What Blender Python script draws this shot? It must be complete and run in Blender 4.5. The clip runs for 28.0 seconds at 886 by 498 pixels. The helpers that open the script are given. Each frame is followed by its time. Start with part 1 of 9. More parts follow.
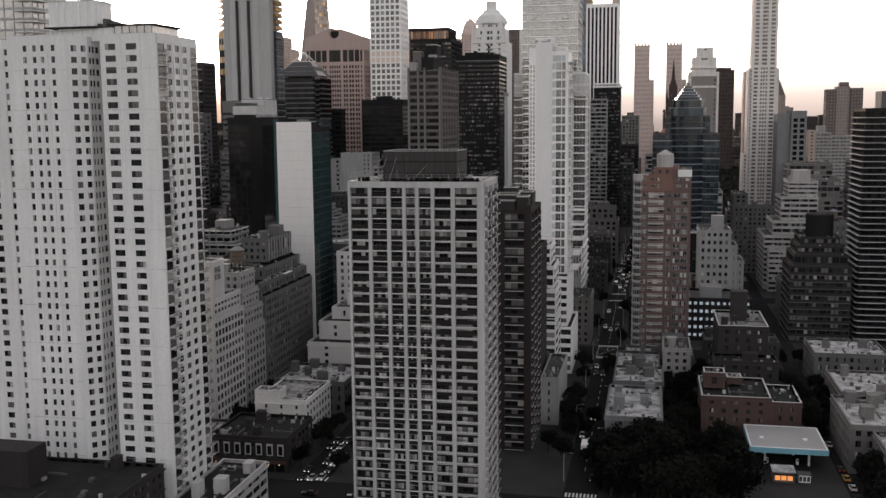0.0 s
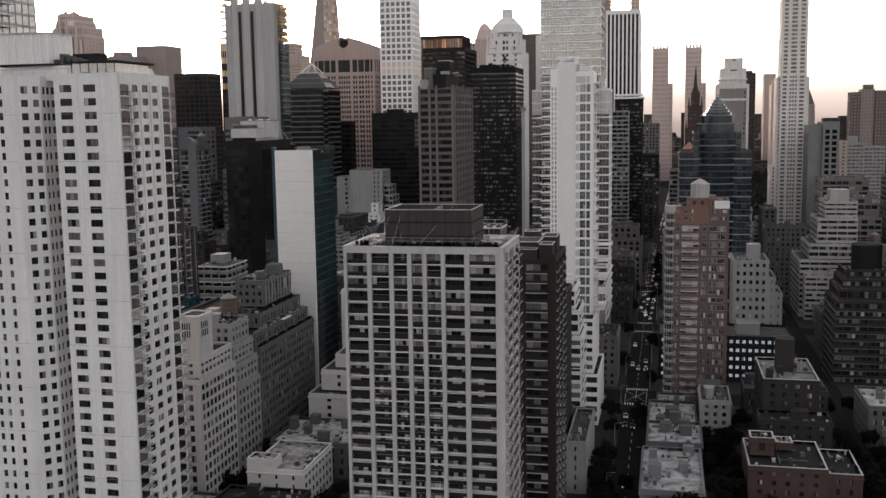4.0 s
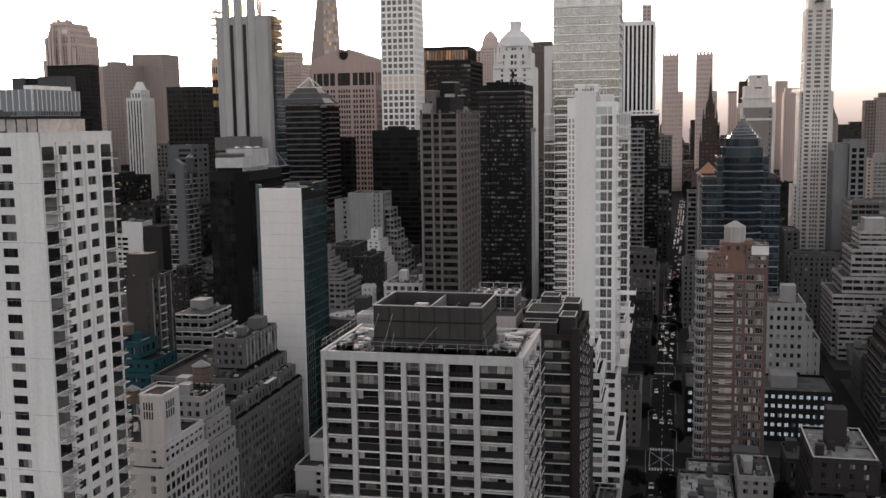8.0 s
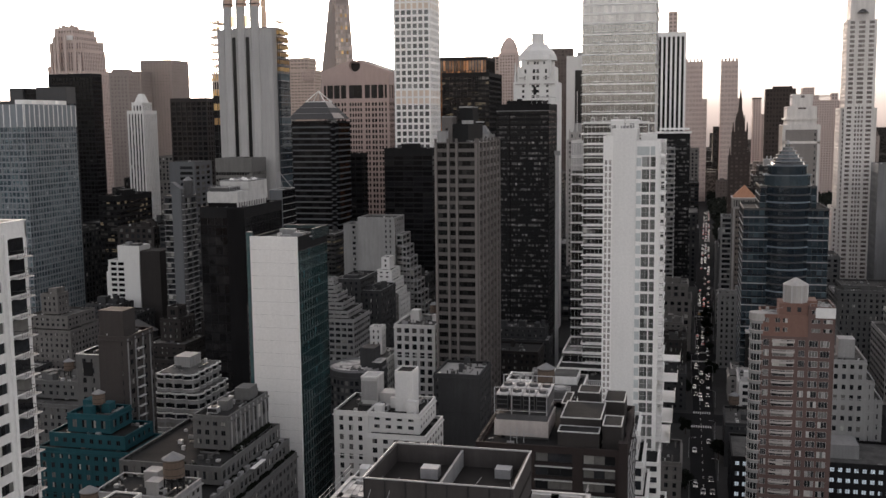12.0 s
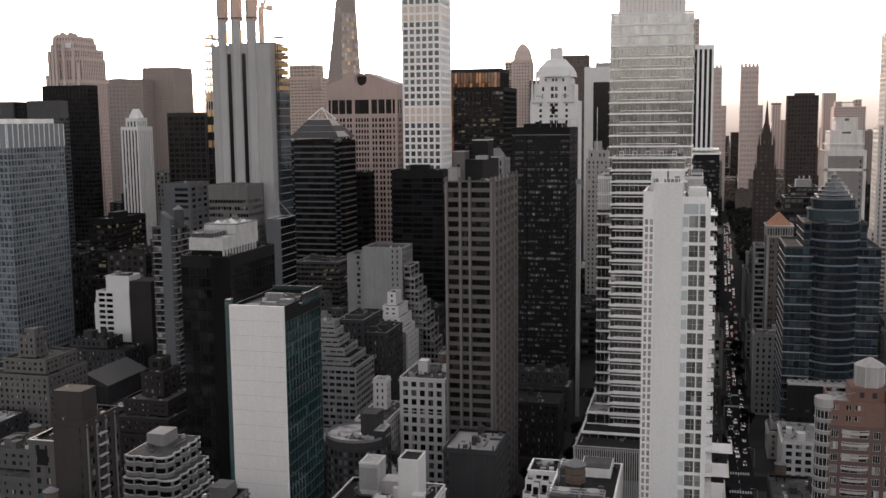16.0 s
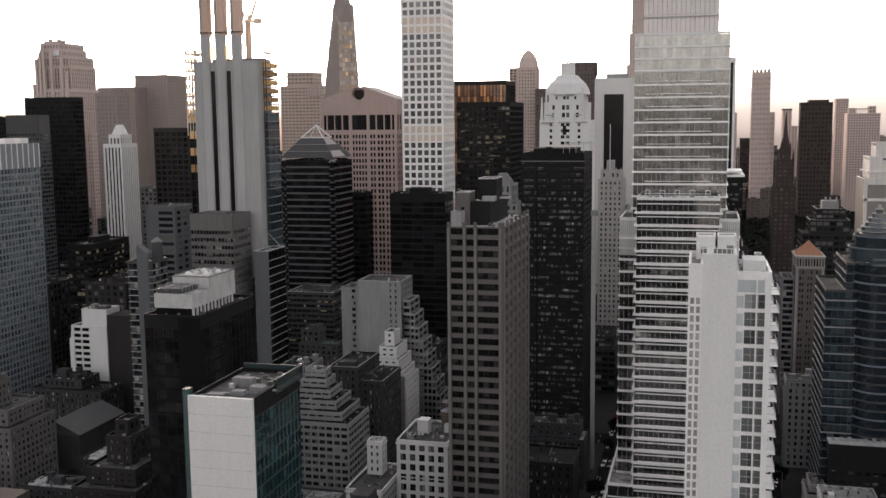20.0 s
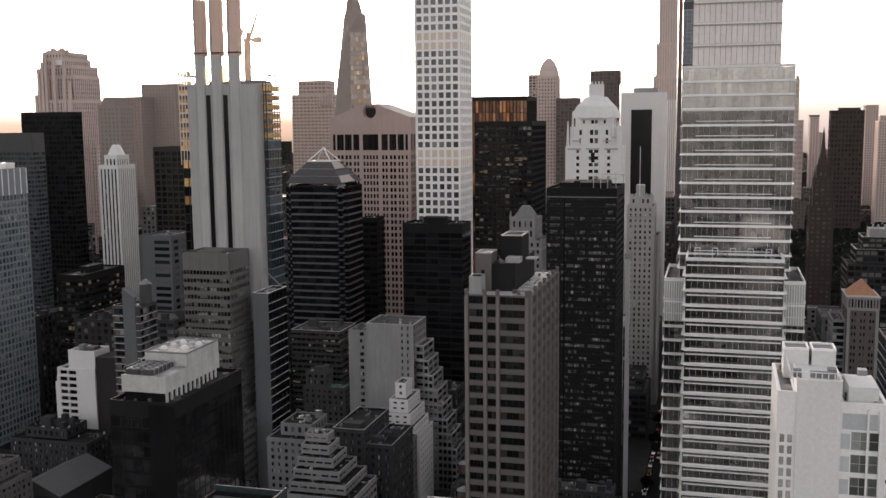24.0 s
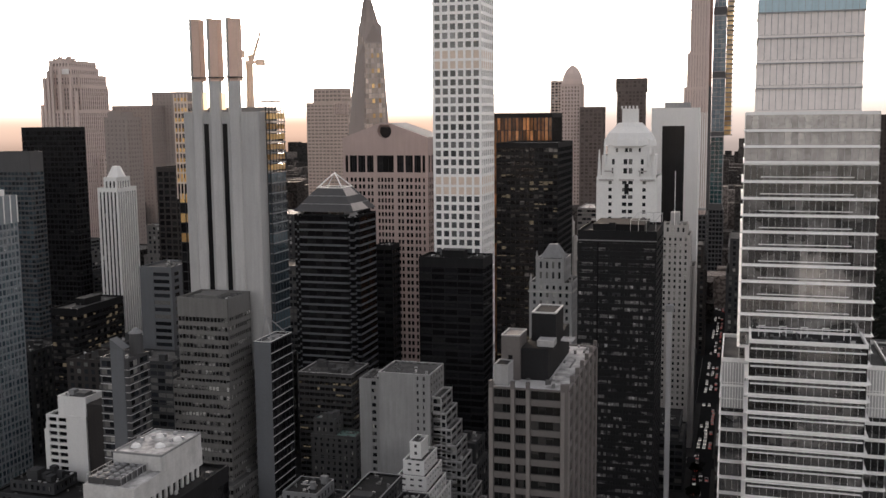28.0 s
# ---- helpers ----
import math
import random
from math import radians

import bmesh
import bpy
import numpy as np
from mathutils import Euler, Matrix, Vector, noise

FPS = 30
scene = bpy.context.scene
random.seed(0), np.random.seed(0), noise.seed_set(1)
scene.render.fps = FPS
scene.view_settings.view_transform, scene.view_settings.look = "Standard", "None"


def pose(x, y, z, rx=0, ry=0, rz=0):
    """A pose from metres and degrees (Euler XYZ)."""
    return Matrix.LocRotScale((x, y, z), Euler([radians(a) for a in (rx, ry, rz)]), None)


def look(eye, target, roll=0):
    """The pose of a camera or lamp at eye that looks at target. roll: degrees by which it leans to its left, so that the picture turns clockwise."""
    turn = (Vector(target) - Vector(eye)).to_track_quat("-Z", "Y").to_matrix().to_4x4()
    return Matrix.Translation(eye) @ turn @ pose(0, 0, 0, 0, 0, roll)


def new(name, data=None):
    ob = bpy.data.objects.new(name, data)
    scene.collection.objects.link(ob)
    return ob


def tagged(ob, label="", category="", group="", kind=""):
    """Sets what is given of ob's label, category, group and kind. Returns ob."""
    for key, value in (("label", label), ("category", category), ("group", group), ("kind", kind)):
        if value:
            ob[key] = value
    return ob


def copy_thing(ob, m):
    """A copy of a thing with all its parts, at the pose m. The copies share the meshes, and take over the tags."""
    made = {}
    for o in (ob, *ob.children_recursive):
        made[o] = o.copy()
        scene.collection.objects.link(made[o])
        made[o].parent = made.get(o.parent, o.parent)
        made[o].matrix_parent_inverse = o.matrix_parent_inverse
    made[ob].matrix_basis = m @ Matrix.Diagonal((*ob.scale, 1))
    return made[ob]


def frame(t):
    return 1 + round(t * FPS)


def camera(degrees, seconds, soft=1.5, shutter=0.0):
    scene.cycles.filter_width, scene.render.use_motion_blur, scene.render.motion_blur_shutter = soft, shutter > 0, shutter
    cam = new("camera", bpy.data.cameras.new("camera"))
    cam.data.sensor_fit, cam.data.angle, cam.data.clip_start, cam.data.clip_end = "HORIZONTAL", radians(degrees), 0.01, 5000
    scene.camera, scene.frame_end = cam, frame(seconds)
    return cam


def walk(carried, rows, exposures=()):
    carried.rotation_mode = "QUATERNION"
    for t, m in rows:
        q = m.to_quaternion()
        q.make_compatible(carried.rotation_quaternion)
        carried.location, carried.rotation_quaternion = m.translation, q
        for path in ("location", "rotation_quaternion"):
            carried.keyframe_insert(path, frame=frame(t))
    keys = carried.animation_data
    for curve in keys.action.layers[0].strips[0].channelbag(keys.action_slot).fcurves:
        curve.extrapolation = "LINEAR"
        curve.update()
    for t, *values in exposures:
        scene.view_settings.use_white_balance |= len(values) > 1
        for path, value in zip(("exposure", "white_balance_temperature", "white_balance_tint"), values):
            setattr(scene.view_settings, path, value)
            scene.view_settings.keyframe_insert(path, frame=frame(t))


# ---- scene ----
cam = camera(47.3, 28.0)
METRES, EYE, TILT, LEAN, TURN = 330.0, 107.0, 0.0, 0.0, 11.6
ROWS = [
    (0.0, 0.0, 0.0, 0.0, -0.07, -7.32, 0.52),
    (0.5, 0.0003, 0.0128, 0.0042, 0.07, -7.34, 0.58),
    (1.0, 0.0007, 0.0282, 0.0087, 0.25, -7.35, 0.65),
    (1.5, 0.0011, 0.0413, 0.0125, 0.39, -7.35, 0.71),
    (2.0, 0.0015, 0.0574, 0.0169, 0.55, -7.33, 0.75),
    (2.5, 0.0018, 0.071, 0.0206, 0.63, -7.33, 0.79),
    (3.0, 0.002, 0.0876, 0.0247, 0.67, -7.31, 0.84),
    (3.5, 0.002, 0.1019, 0.0285, 0.7, -7.32, 0.85),
    (5.5, 0.0017, 0.1664, 0.0446, 0.86, -7.24, 0.89),
    (6.0, 0.0016, 0.1843, 0.0492, 0.91, -7.22, 0.89),
    (6.5, 0.0016, 0.1994, 0.0534, 0.95, -7.22, 0.86),
    (7.0, 0.0017, 0.2172, 0.058, 0.96, -7.2, 0.88),
    (7.5, 0.0016, 0.2322, 0.062, 0.98, -7.2, 0.86),
    (8.0, 0.0014, 0.2493, 0.0665, 1.0, -7.18, 0.84),
    (8.5, 0.0014, 0.2657, 0.0707, 1.03, -7.19, 0.81),
    (9.0, 0.0014, 0.2836, 0.0753, 1.07, -7.18, 0.77),
    (9.5, 0.0013, 0.3005, 0.0797, 1.13, -7.18, 0.75),
    (10.0, 0.0011, 0.3197, 0.0846, 1.25, -7.18, 0.73),
    (10.5, 0.0009, 0.3359, 0.0889, 1.41, -7.17, 0.7),
    (11.0, 0.0003, 0.3559, 0.0937, 1.63, -7.17, 0.66),
    (11.5, -0.0003, 0.3722, 0.0982, 1.74, -7.18, 0.63),
    (12.0, -0.0012, 0.3922, 0.1034, 1.93, -7.17, 0.6),
    (12.5, -0.0014, 0.4089, 0.1078, 2.12, -7.16, 0.6),
    (14.5, -0.0034, 0.4803, 0.1293, 2.5, -7.23, 0.56),
    (15.0, -0.0043, 0.5001, 0.1344, 2.53, -7.22, 0.56),
    (15.5, -0.0052, 0.5161, 0.1394, 2.56, -7.22, 0.56),
    (16.0, -0.0059, 0.5358, 0.1439, 2.56, -7.21, 0.57),
    (16.5, -0.0062, 0.5516, 0.1482, 2.56, -7.21, 0.56),
    (17.0, -0.0069, 0.5718, 0.1525, 2.56, -7.2, 0.59),
    (17.5, -0.0074, 0.5877, 0.1564, 2.57, -7.2, 0.56),
    (18.0, -0.0083, 0.6075, 0.1608, 2.56, -7.2, 0.56),
    (18.5, -0.0088, 0.6238, 0.1651, 2.56, -7.23, 0.58),
    (19.0, -0.0098, 0.6422, 0.1701, 2.55, -7.23, 0.57),
    (19.5, -0.0103, 0.6604, 0.1744, 2.56, -7.21, 0.58),
    (20.0, -0.0112, 0.6793, 0.1798, 2.72, -7.21, 0.58),
    (20.5, -0.0117, 0.6977, 0.1844, 2.79, -7.2, 0.55),
    (21.0, -0.0126, 0.7169, 0.1901, 2.94, -7.23, 0.59),
    (21.5, -0.0137, 0.7347, 0.1953, 3.06, -7.24, 0.56),
    (23.5, -0.0174, 0.8087, 0.2156, 3.5, -7.24, 0.57),
    (24.0, -0.0183, 0.8276, 0.2214, 3.66, -7.24, 0.57),
    (24.5, -0.0192, 0.8437, 0.2263, 3.83, -7.25, 0.57),
    (25.0, -0.0204, 0.8627, 0.2321, 4.04, -7.26, 0.59),
    (25.5, -0.0212, 0.8786, 0.2368, 4.2, -7.27, 0.57),
    (26.0, -0.0226, 0.8971, 0.2427, 4.34, -7.29, 0.58),
    (26.5, -0.0238, 0.9123, 0.2476, 4.45, -7.32, 0.59),
    (27.0, -0.0251, 0.9304, 0.2538, 4.57, -7.35, 0.58),
    (27.5, -0.0263, 0.9455, 0.259, 4.64, -7.37, 0.56),
    (28.0, -0.0279, 0.9629, 0.2656, 4.73, -7.4, 0.56),
]
walk(cam, [(t, pose(0, 0, EYE, TILT, LEAN, TURN) @ pose(METRES * x, METRES * y, METRES * z, 90 + pitch, roll, yaw)) for t, x, y, z, yaw, pitch, roll in ROWS])

# ---- light ----
SUN_ELEV, SUN_AZ = radians(9.0), radians(26.0)   # low sun ahead, towards the left of the street line
world = bpy.data.worlds.new("evening_sky")
scene.world = world
world.use_nodes = True
wn, wl = world.node_tree.nodes, world.node_tree.links
wn.clear()
sky = wn.new("ShaderNodeTexSky")
sky.sky_type, sky.sun_disc, sky.sun_elevation, sky.sun_rotation = "NISHITA", False, SUN_ELEV, -SUN_AZ
sky.air_density, sky.dust_density, sky.ozone_density = 1.0, 2.0, 1.0
soft = wn.new("ShaderNodeHueSaturation")
soft.inputs["Saturation"].default_value = 0.26
back = wn.new("ShaderNodeBackground")
back.inputs["Strength"].default_value = 0.15
out = wn.new("ShaderNodeOutputWorld")
wl.new(sky.outputs[0], soft.inputs["Color"])
warm = wn.new("ShaderNodeMix")
warm.data_type, warm.blend_type = "RGBA", "MULTIPLY"
warm.inputs["Factor"].default_value = 1.0
warm.inputs["B"].default_value = (1.075, 0.986, 0.97, 1)
wl.new(soft.outputs[0], warm.inputs["A"])
wl.new(warm.outputs["Result"], back.inputs["Color"])
wl.new(back.outputs[0], out.inputs["Surface"])

sun_data = bpy.data.lights.new("sun", "SUN")
sun_data.energy, sun_data.angle, sun_data.color = 0.8, radians(10), (1.0, 0.72, 0.5)
sun = new("sun", sun_data)
sun.matrix_world = look((0, 0, 500), (math.sin(SUN_AZ) * 100, -math.cos(SUN_AZ) * 100, 500 - 100 * math.tan(SUN_ELEV)))
scene.view_settings.exposure = 1.42

# ---- materials ----
def shader(name):
    m = bpy.data.materials.new(name)
    m.use_nodes = True
    n, l = m.node_tree.nodes, m.node_tree.links
    return m, n, l, n["Principled BSDF"]


def math_node(n, l, op, a, b=None):
    k = n.new("ShaderNodeMath")
    k.operation = op
    for i, v in enumerate((a, b)):
        if v is None:
            continue
        if isinstance(v, (int, float)):
            k.inputs[i].default_value = v
        else:
            l.new(v, k.inputs[i])
    return k.outputs[0]


def noise_node(n, l, co, scale, detail=3.0, rough=0.6):
    k = n.new("ShaderNodeTexNoise")
    k.inputs["Scale"].default_value, k.inputs["Detail"].default_value, k.inputs["Roughness"].default_value = scale, detail, rough
    l.new(co, k.inputs["Vector"])
    return k.outputs["Fac"]


def mapped(n, l, scale):
    co = n.new("ShaderNodeTexCoord")
    mp = n.new("ShaderNodeMapping")
    mp.inputs["Scale"].default_value = scale
    l.new(co.outputs["Object"], mp.inputs["Vector"])
    return mp.outputs[0]


def solid(name, col, rough=0.8, vary=0.22, streak=0.25, metal=0.0, bump=0.15, big=0.08, fine=1.6, spec=0.2):
    """Weathered wall, roof or paving: broad stains, vertical run-off streaks, fine grain."""
    m, n, l, p = shader(name)
    p.inputs["Roughness"].default_value, p.inputs["Metallic"].default_value = rough, metal
    p.inputs["Specular IOR Level"].default_value = spec
    even = mapped(n, l, (1, 1, 1))
    a = noise_node(n, l, even, big, 4)
    b = noise_node(n, l, mapped(n, l, (0.9, 0.9, 0.06)), 0.8, 3)
    c = noise_node(n, l, even, fine, 4, 0.7)
    f = math_node(n, l, "MULTIPLY_ADD", a, 2 * vary)
    f.node.inputs[2].default_value = 1 - vary
    g = math_node(n, l, "MULTIPLY_ADD", b, 2 * streak)
    g.node.inputs[2].default_value = 1 - streak
    h = math_node(n, l, "MULTIPLY_ADD", c, 0.36)
    h.node.inputs[2].default_value = 0.82
    k = math_node(n, l, "MULTIPLY", math_node(n, l, "MULTIPLY", f, g), h)
    oi = n.new("ShaderNodeObjectInfo")
    k = math_node(n, l, "MULTIPLY", k, math_node(n, l, "MULTIPLY_ADD", oi.outputs["Random"], 0.12))
    k.node.inputs[1].links[0].from_node.inputs[2].default_value = 0.94
    mix = n.new("ShaderNodeVectorMath")
    mix.operation = "SCALE"
    mix.inputs[0].default_value = col
    l.new(k, mix.inputs["Scale"])
    l.new(mix.outputs[0], p.inputs["Base Color"])
    bp = n.new("ShaderNodeBump")
    bp.inputs["Strength"].default_value, bp.inputs["Distance"].default_value = bump, 0.12
    l.new(c, bp.inputs["Height"])
    l.new(bp.outputs[0], p.inputs["Normal"])
    return m


def glazing(name, dark=(0.012, 0.013, 0.015), light=(0.42, 0.41, 0.39), share=0.25, mid=0.25, lit=0.0, rough=0.06, ior=1.5, wave=0.35, lamp=(1.0, 0.8, 0.55), glow=1.2, ribbon=0.0, grain=0.8, spec=0.5, blotch=0.0, single=0.8, room=(0.035, 0.29)):
    """Window glass: most panes dark, some with blinds drawn, a few lit from inside."""
    m, n, l, p = shader(name)
    p.inputs["Specular IOR Level"].default_value = spec
    oi, ge = n.new("ShaderNodeObjectInfo"), n.new("ShaderNodeNewGeometry")
    at = n.new("ShaderNodeAttribute")
    at.attribute_name = "pane"
    v = math_node(n, l, "ADD", oi.outputs["Random"], ge.outputs["Random Per Island"])
    v = math_node(n, l, "FRACT", math_node(n, l, "ADD", v, at.outputs["Fac"]))
    if ribbon:
        storey = noise_node(n, l, mapped(n, l, (room[0], room[0], room[1])), 1.0, 1)
        storey = math_node(n, l, "MULTIPLY_ADD", math_node(n, l, "SUBTRACT", storey, 0.5), 2.6 * ribbon)
        storey.node.inputs[2].default_value = 0.0
        v = math_node(n, l, "ADD", math_node(n, l, "MULTIPLY", v, single), storey)
        v.node.use_clamp = True
    ramp = n.new("ShaderNodeValToRGB")
    cr = ramp.color_ramp
    cr.interpolation = "CONSTANT"
    stops = [(0.0, dark), ((1 - share - mid) * 0.6, [min(2.2 * a, 0.8 * a + 0.2 * b) for a, b in zip(dark, light)]), (1 - share - mid, [a * 0.7 + b * 0.3 for a, b in zip(dark, light)]), (1 - share, [a * 0.38 + b * 0.62 for a, b in zip(dark, light)]), (1 - share * 0.45, light)]
    cr.elements[0].position, cr.elements[0].color = 0.0, (*dark, 1)
    cr.elements[1].position, cr.elements[1].color = min(stops[-1][0], 0.999), (*light, 1)
    for pos, col in stops[1:4]:
        e = cr.elements.new(min(max(pos, 0.0), 0.998))
        e.color = (*col, 1)
    l.new(v, ramp.inputs[0])
    tex = noise_node(n, l, mapped(n, l, (1, 1, 1)), 0.9, 2)
    mul = n.new("ShaderNodeVectorMath")
    mul.operation = "SCALE"
    l.new(ramp.outputs[0], mul.inputs[0])
    sc = math_node(n, l, "MULTIPLY_ADD", tex, grain)
    sc.node.inputs[2].default_value = 1 - grain / 2
    # Blotch paints broad patchy reflections into the pane colour.
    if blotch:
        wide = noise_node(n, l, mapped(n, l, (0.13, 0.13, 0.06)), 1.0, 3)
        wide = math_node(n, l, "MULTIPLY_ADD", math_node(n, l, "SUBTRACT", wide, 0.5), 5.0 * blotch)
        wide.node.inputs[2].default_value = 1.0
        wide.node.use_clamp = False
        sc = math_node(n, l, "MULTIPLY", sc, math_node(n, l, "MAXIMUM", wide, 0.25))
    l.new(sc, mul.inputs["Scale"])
    l.new(mul.outputs[0], p.inputs["Base Color"])
    p.inputs["Roughness"].default_value, p.inputs["IOR"].default_value = rough, ior
    bp = n.new("ShaderNodeBump")
    bp.inputs["Strength"].default_value, bp.inputs["Distance"].default_value = wave, 0.03
    l.new(noise_node(n, l, mapped(n, l, (1, 1, 1)), 0.45, 1), bp.inputs["Height"])
    l.new(bp.outputs[0], p.inputs["Normal"])
    if lit:
        w = math_node(n, l, "FRACT", math_node(n, l, "MULTIPLY", v, 37.31))
        on = math_node(n, l, "MULTIPLY", math_node(n, l, "LESS_THAN", w, lit), glow)
        p.inputs["Emission Color"].default_value = (*lamp, 1)
        l.new(on, p.inputs["Emission Strength"])
    return m


def mixed_metal(name):
    """Small roof fittings: each piece its own grey."""
    m, n, l, p = shader(name)
    ge = n.new("ShaderNodeNewGeometry")
    r = n.new("ShaderNodeValToRGB")
    r.color_ramp.elements[0].color, r.color_ramp.elements[1].color = (0.04, 0.04, 0.04, 1), (0.5, 0.495, 0.49, 1)
    r.color_ramp.elements.new(0.6).color = (0.13, 0.13, 0.128, 1)
    l.new(ge.outputs["Random Per Island"], r.inputs[0])
    l.new(r.outputs[0], p.inputs["Base Color"])
    p.inputs["Roughness"].default_value = 0.6
    return m


def city_carpet(name):
    """Far roofs and walls: every house its own tone, with a fine broken grain."""
    m, n, l, p = shader(name)
    ge = n.new("ShaderNodeNewGeometry")
    r = n.new("ShaderNodeValToRGB")
    r.color_ramp.elements[0].color, r.color_ramp.elements[1].color = (0.03, 0.028, 0.027, 1), (0.2, 0.175, 0.16, 1)
    r.color_ramp.elements.new(0.6).color = (0.075, 0.066, 0.061, 1)
    l.new(ge.outputs["Random Per Island"], r.inputs[0])
    grain = noise_node(n, l, mapped(n, l, (0.25, 0.25, 0.3)), 1.0, 1)
    k = math_node(n, l, "MULTIPLY_ADD", math_node(n, l, "GREATER_THAN", grain, 0.5), 0.7)
    k.node.inputs[2].default_value = 0.55
    mul = n.new("ShaderNodeVectorMath")
    mul.operation = "SCALE"
    l.new(r.outputs[0], mul.inputs[0])
    l.new(k, mul.inputs["Scale"])
    l.new(mul.outputs[0], p.inputs["Base Color"])
    p.inputs["Roughness"].default_value, p.inputs["Specular IOR Level"].default_value = 0.9, 0.1
    return m


def lamp_mat(name, col, power):
    m, n, l, p = shader(name)
    p.inputs["Base Color"].default_value = (*col, 1)
    p.inputs["Emission Color"].default_value, p.inputs["Emission Strength"].default_value = (*col, 1), power
    return m


VENT = mixed_metal("roof_fitting_metal")
CONC = solid("light_concrete", (0.455, 0.45, 0.445))
CONC_D = solid("grey_concrete", (0.2, 0.202, 0.205))
WHITE = solid("white_glazed_brick", (0.72, 0.715, 0.705), 0.6, 0.1, 0.16)
PLASTER = solid("white_render", (0.68, 0.675, 0.66), 0.75, 0.05, 0.06, bump=0.05)
PANEL_W = solid("white_metal_panel", (0.82, 0.81, 0.795), 0.45, 0.05, 0.08, bump=0.04)
BRONZE = solid("brown_granite_cladding", (0.12, 0.11, 0.106), 0.65, 0.18, 0.15)
BRONZE_D = solid("dark_bronze_metal", (0.026, 0.024, 0.023), 0.8, 0.2, 0.2, spec=0.06)
BLACK = solid("black_metal", (0.018, 0.018, 0.019), 0.75, 0.25, 0.2, bump=0.05, spec=0.06)
BLACK_P = solid("polished_black_panel", (0.012, 0.012, 0.013), 0.12, 0.3, 0.3, bump=0.03)
DKGREY = solid("dark_grey_cladding", (0.07, 0.07, 0.072), 0.6, 0.2, 0.2, spec=0.25)
GREY = solid("grey_stone", (0.29, 0.288, 0.286))
LIME = solid("limestone", (0.38, 0.365, 0.35))
# Far stone: distance haze mixed into the base colour as a pink tint.
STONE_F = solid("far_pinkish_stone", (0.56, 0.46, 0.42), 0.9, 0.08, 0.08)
TAN = solid("tan_brick", (0.155, 0.147, 0.141))
DARKRED = solid("dark_red_brick", (0.075, 0.042, 0.036), 0.85, 0.2, 0.12)
BALC = solid("pale_grey_concrete", (0.44, 0.405, 0.385))
REDD = solid("sooty_red_brick", (0.085, 0.056, 0.05), 0.9, 0.25, 0.2)
# Far dark walls, lifted in base colour to imitate haze.
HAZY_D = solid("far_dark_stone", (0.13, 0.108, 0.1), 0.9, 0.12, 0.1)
SCREEN = solid("brown_metal_screen", (0.05, 0.046, 0.045), 0.7, 0.2, 0.35, spec=0.1)
# Brick darkened in base colour for the shade of street canyons.
SHADY = solid("sooty_brick", (0.05, 0.051, 0.053), 0.9, 0.3, 0.25)
# Brown far stone with haze put into its base colour.
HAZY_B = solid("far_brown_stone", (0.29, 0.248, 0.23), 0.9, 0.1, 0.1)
# Warm light put into the base colour of these surfaces.
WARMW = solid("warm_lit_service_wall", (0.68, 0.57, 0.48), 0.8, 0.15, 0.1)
CREAM = solid("cream_stone", (0.66, 0.63, 0.6))
REDB = solid("red_brown_brick", (0.142, 0.098, 0.089), 0.85, 0.2, 0.12)
BROWNB = solid("dark_brown_brick", (0.034, 0.031, 0.03), 0.9, 0.2, 0.15)
BRICK_G = solid("old_grey_brick", (0.12, 0.12, 0.12), 0.9, 0.25, 0.25)
PINK = solid("pink_granite", (0.43, 0.34, 0.315), 0.7, 0.12, 0.1)
BUFF = solid("buff_stone", (0.46, 0.37, 0.32), 0.8, 0.12, 0.12)
TEALW = solid("teal_scaffold_netting", (0.014, 0.064, 0.08), 0.8, 0.3, 0.2)
GREEN_CU = solid("green_copper", (0.2, 0.3, 0.27), 0.7, 0.25, 0.2)
ORANGE_T = solid("orange_roof_tile", (0.42, 0.22, 0.14), 0.8)
BLUE_F = solid("light_blue_paint", (0.2, 0.42, 0.5), 0.5, 0.08, 0.1)
ROOF_D = solid("tar_roof", (0.026, 0.026, 0.026), 0.95, 0.6, 0.0, big=0.2, spec=0.1)
ROOF_G = solid("gravel_roof", (0.085, 0.084, 0.082), 0.95, 0.9, 0.0, big=0.2, spec=0.15)
ROOF_P = solid("pale_membrane_roof", (0.3, 0.298, 0.292), 0.8, 0.35, 0.0, big=0.2, fine=1.2, spec=0.2)
ROOF_M = solid("faded_grey_roof", (0.19, 0.188, 0.184), 0.9, 1.0, 0.0, big=0.25, fine=2.0, spec=0.2)
ROOF_W = solid("worn_silver_roof", (0.34, 0.338, 0.332), 0.8, 1.7, 0.0, big=0.3, fine=2.2, spec=0.3)
METAL = solid("galvanised_metal", (0.33, 0.33, 0.335), 0.55, 0.2, 0.2, metal=0.2, bump=0.04)
WOODT = solid("weathered_tank_wood", (0.13, 0.1, 0.08), 0.9)
FRAME_D = solid("dark_window_frame", (0.026, 0.026, 0.027), 0.6, 0.1, 0.1, bump=0.02, spec=0.2)
FRAME_L = solid("pale_window_frame", (0.5, 0.5, 0.495), 0.5, 0.1, 0.1, bump=0.02)
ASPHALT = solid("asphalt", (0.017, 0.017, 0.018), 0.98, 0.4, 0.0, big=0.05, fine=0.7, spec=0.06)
SILVER = solid("silver_grey_cladding", (0.23, 0.252, 0.272), 0.5, 0.12, 0.12)
BLUEGREY = solid("blue_grey_metal", (0.17, 0.2, 0.225), 0.4, 0.15, 0.15)
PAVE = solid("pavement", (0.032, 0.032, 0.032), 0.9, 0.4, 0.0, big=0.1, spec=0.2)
PAINT = solid("road_paint", (0.6, 0.6, 0.58), 0.7, 0.3, 0.0)
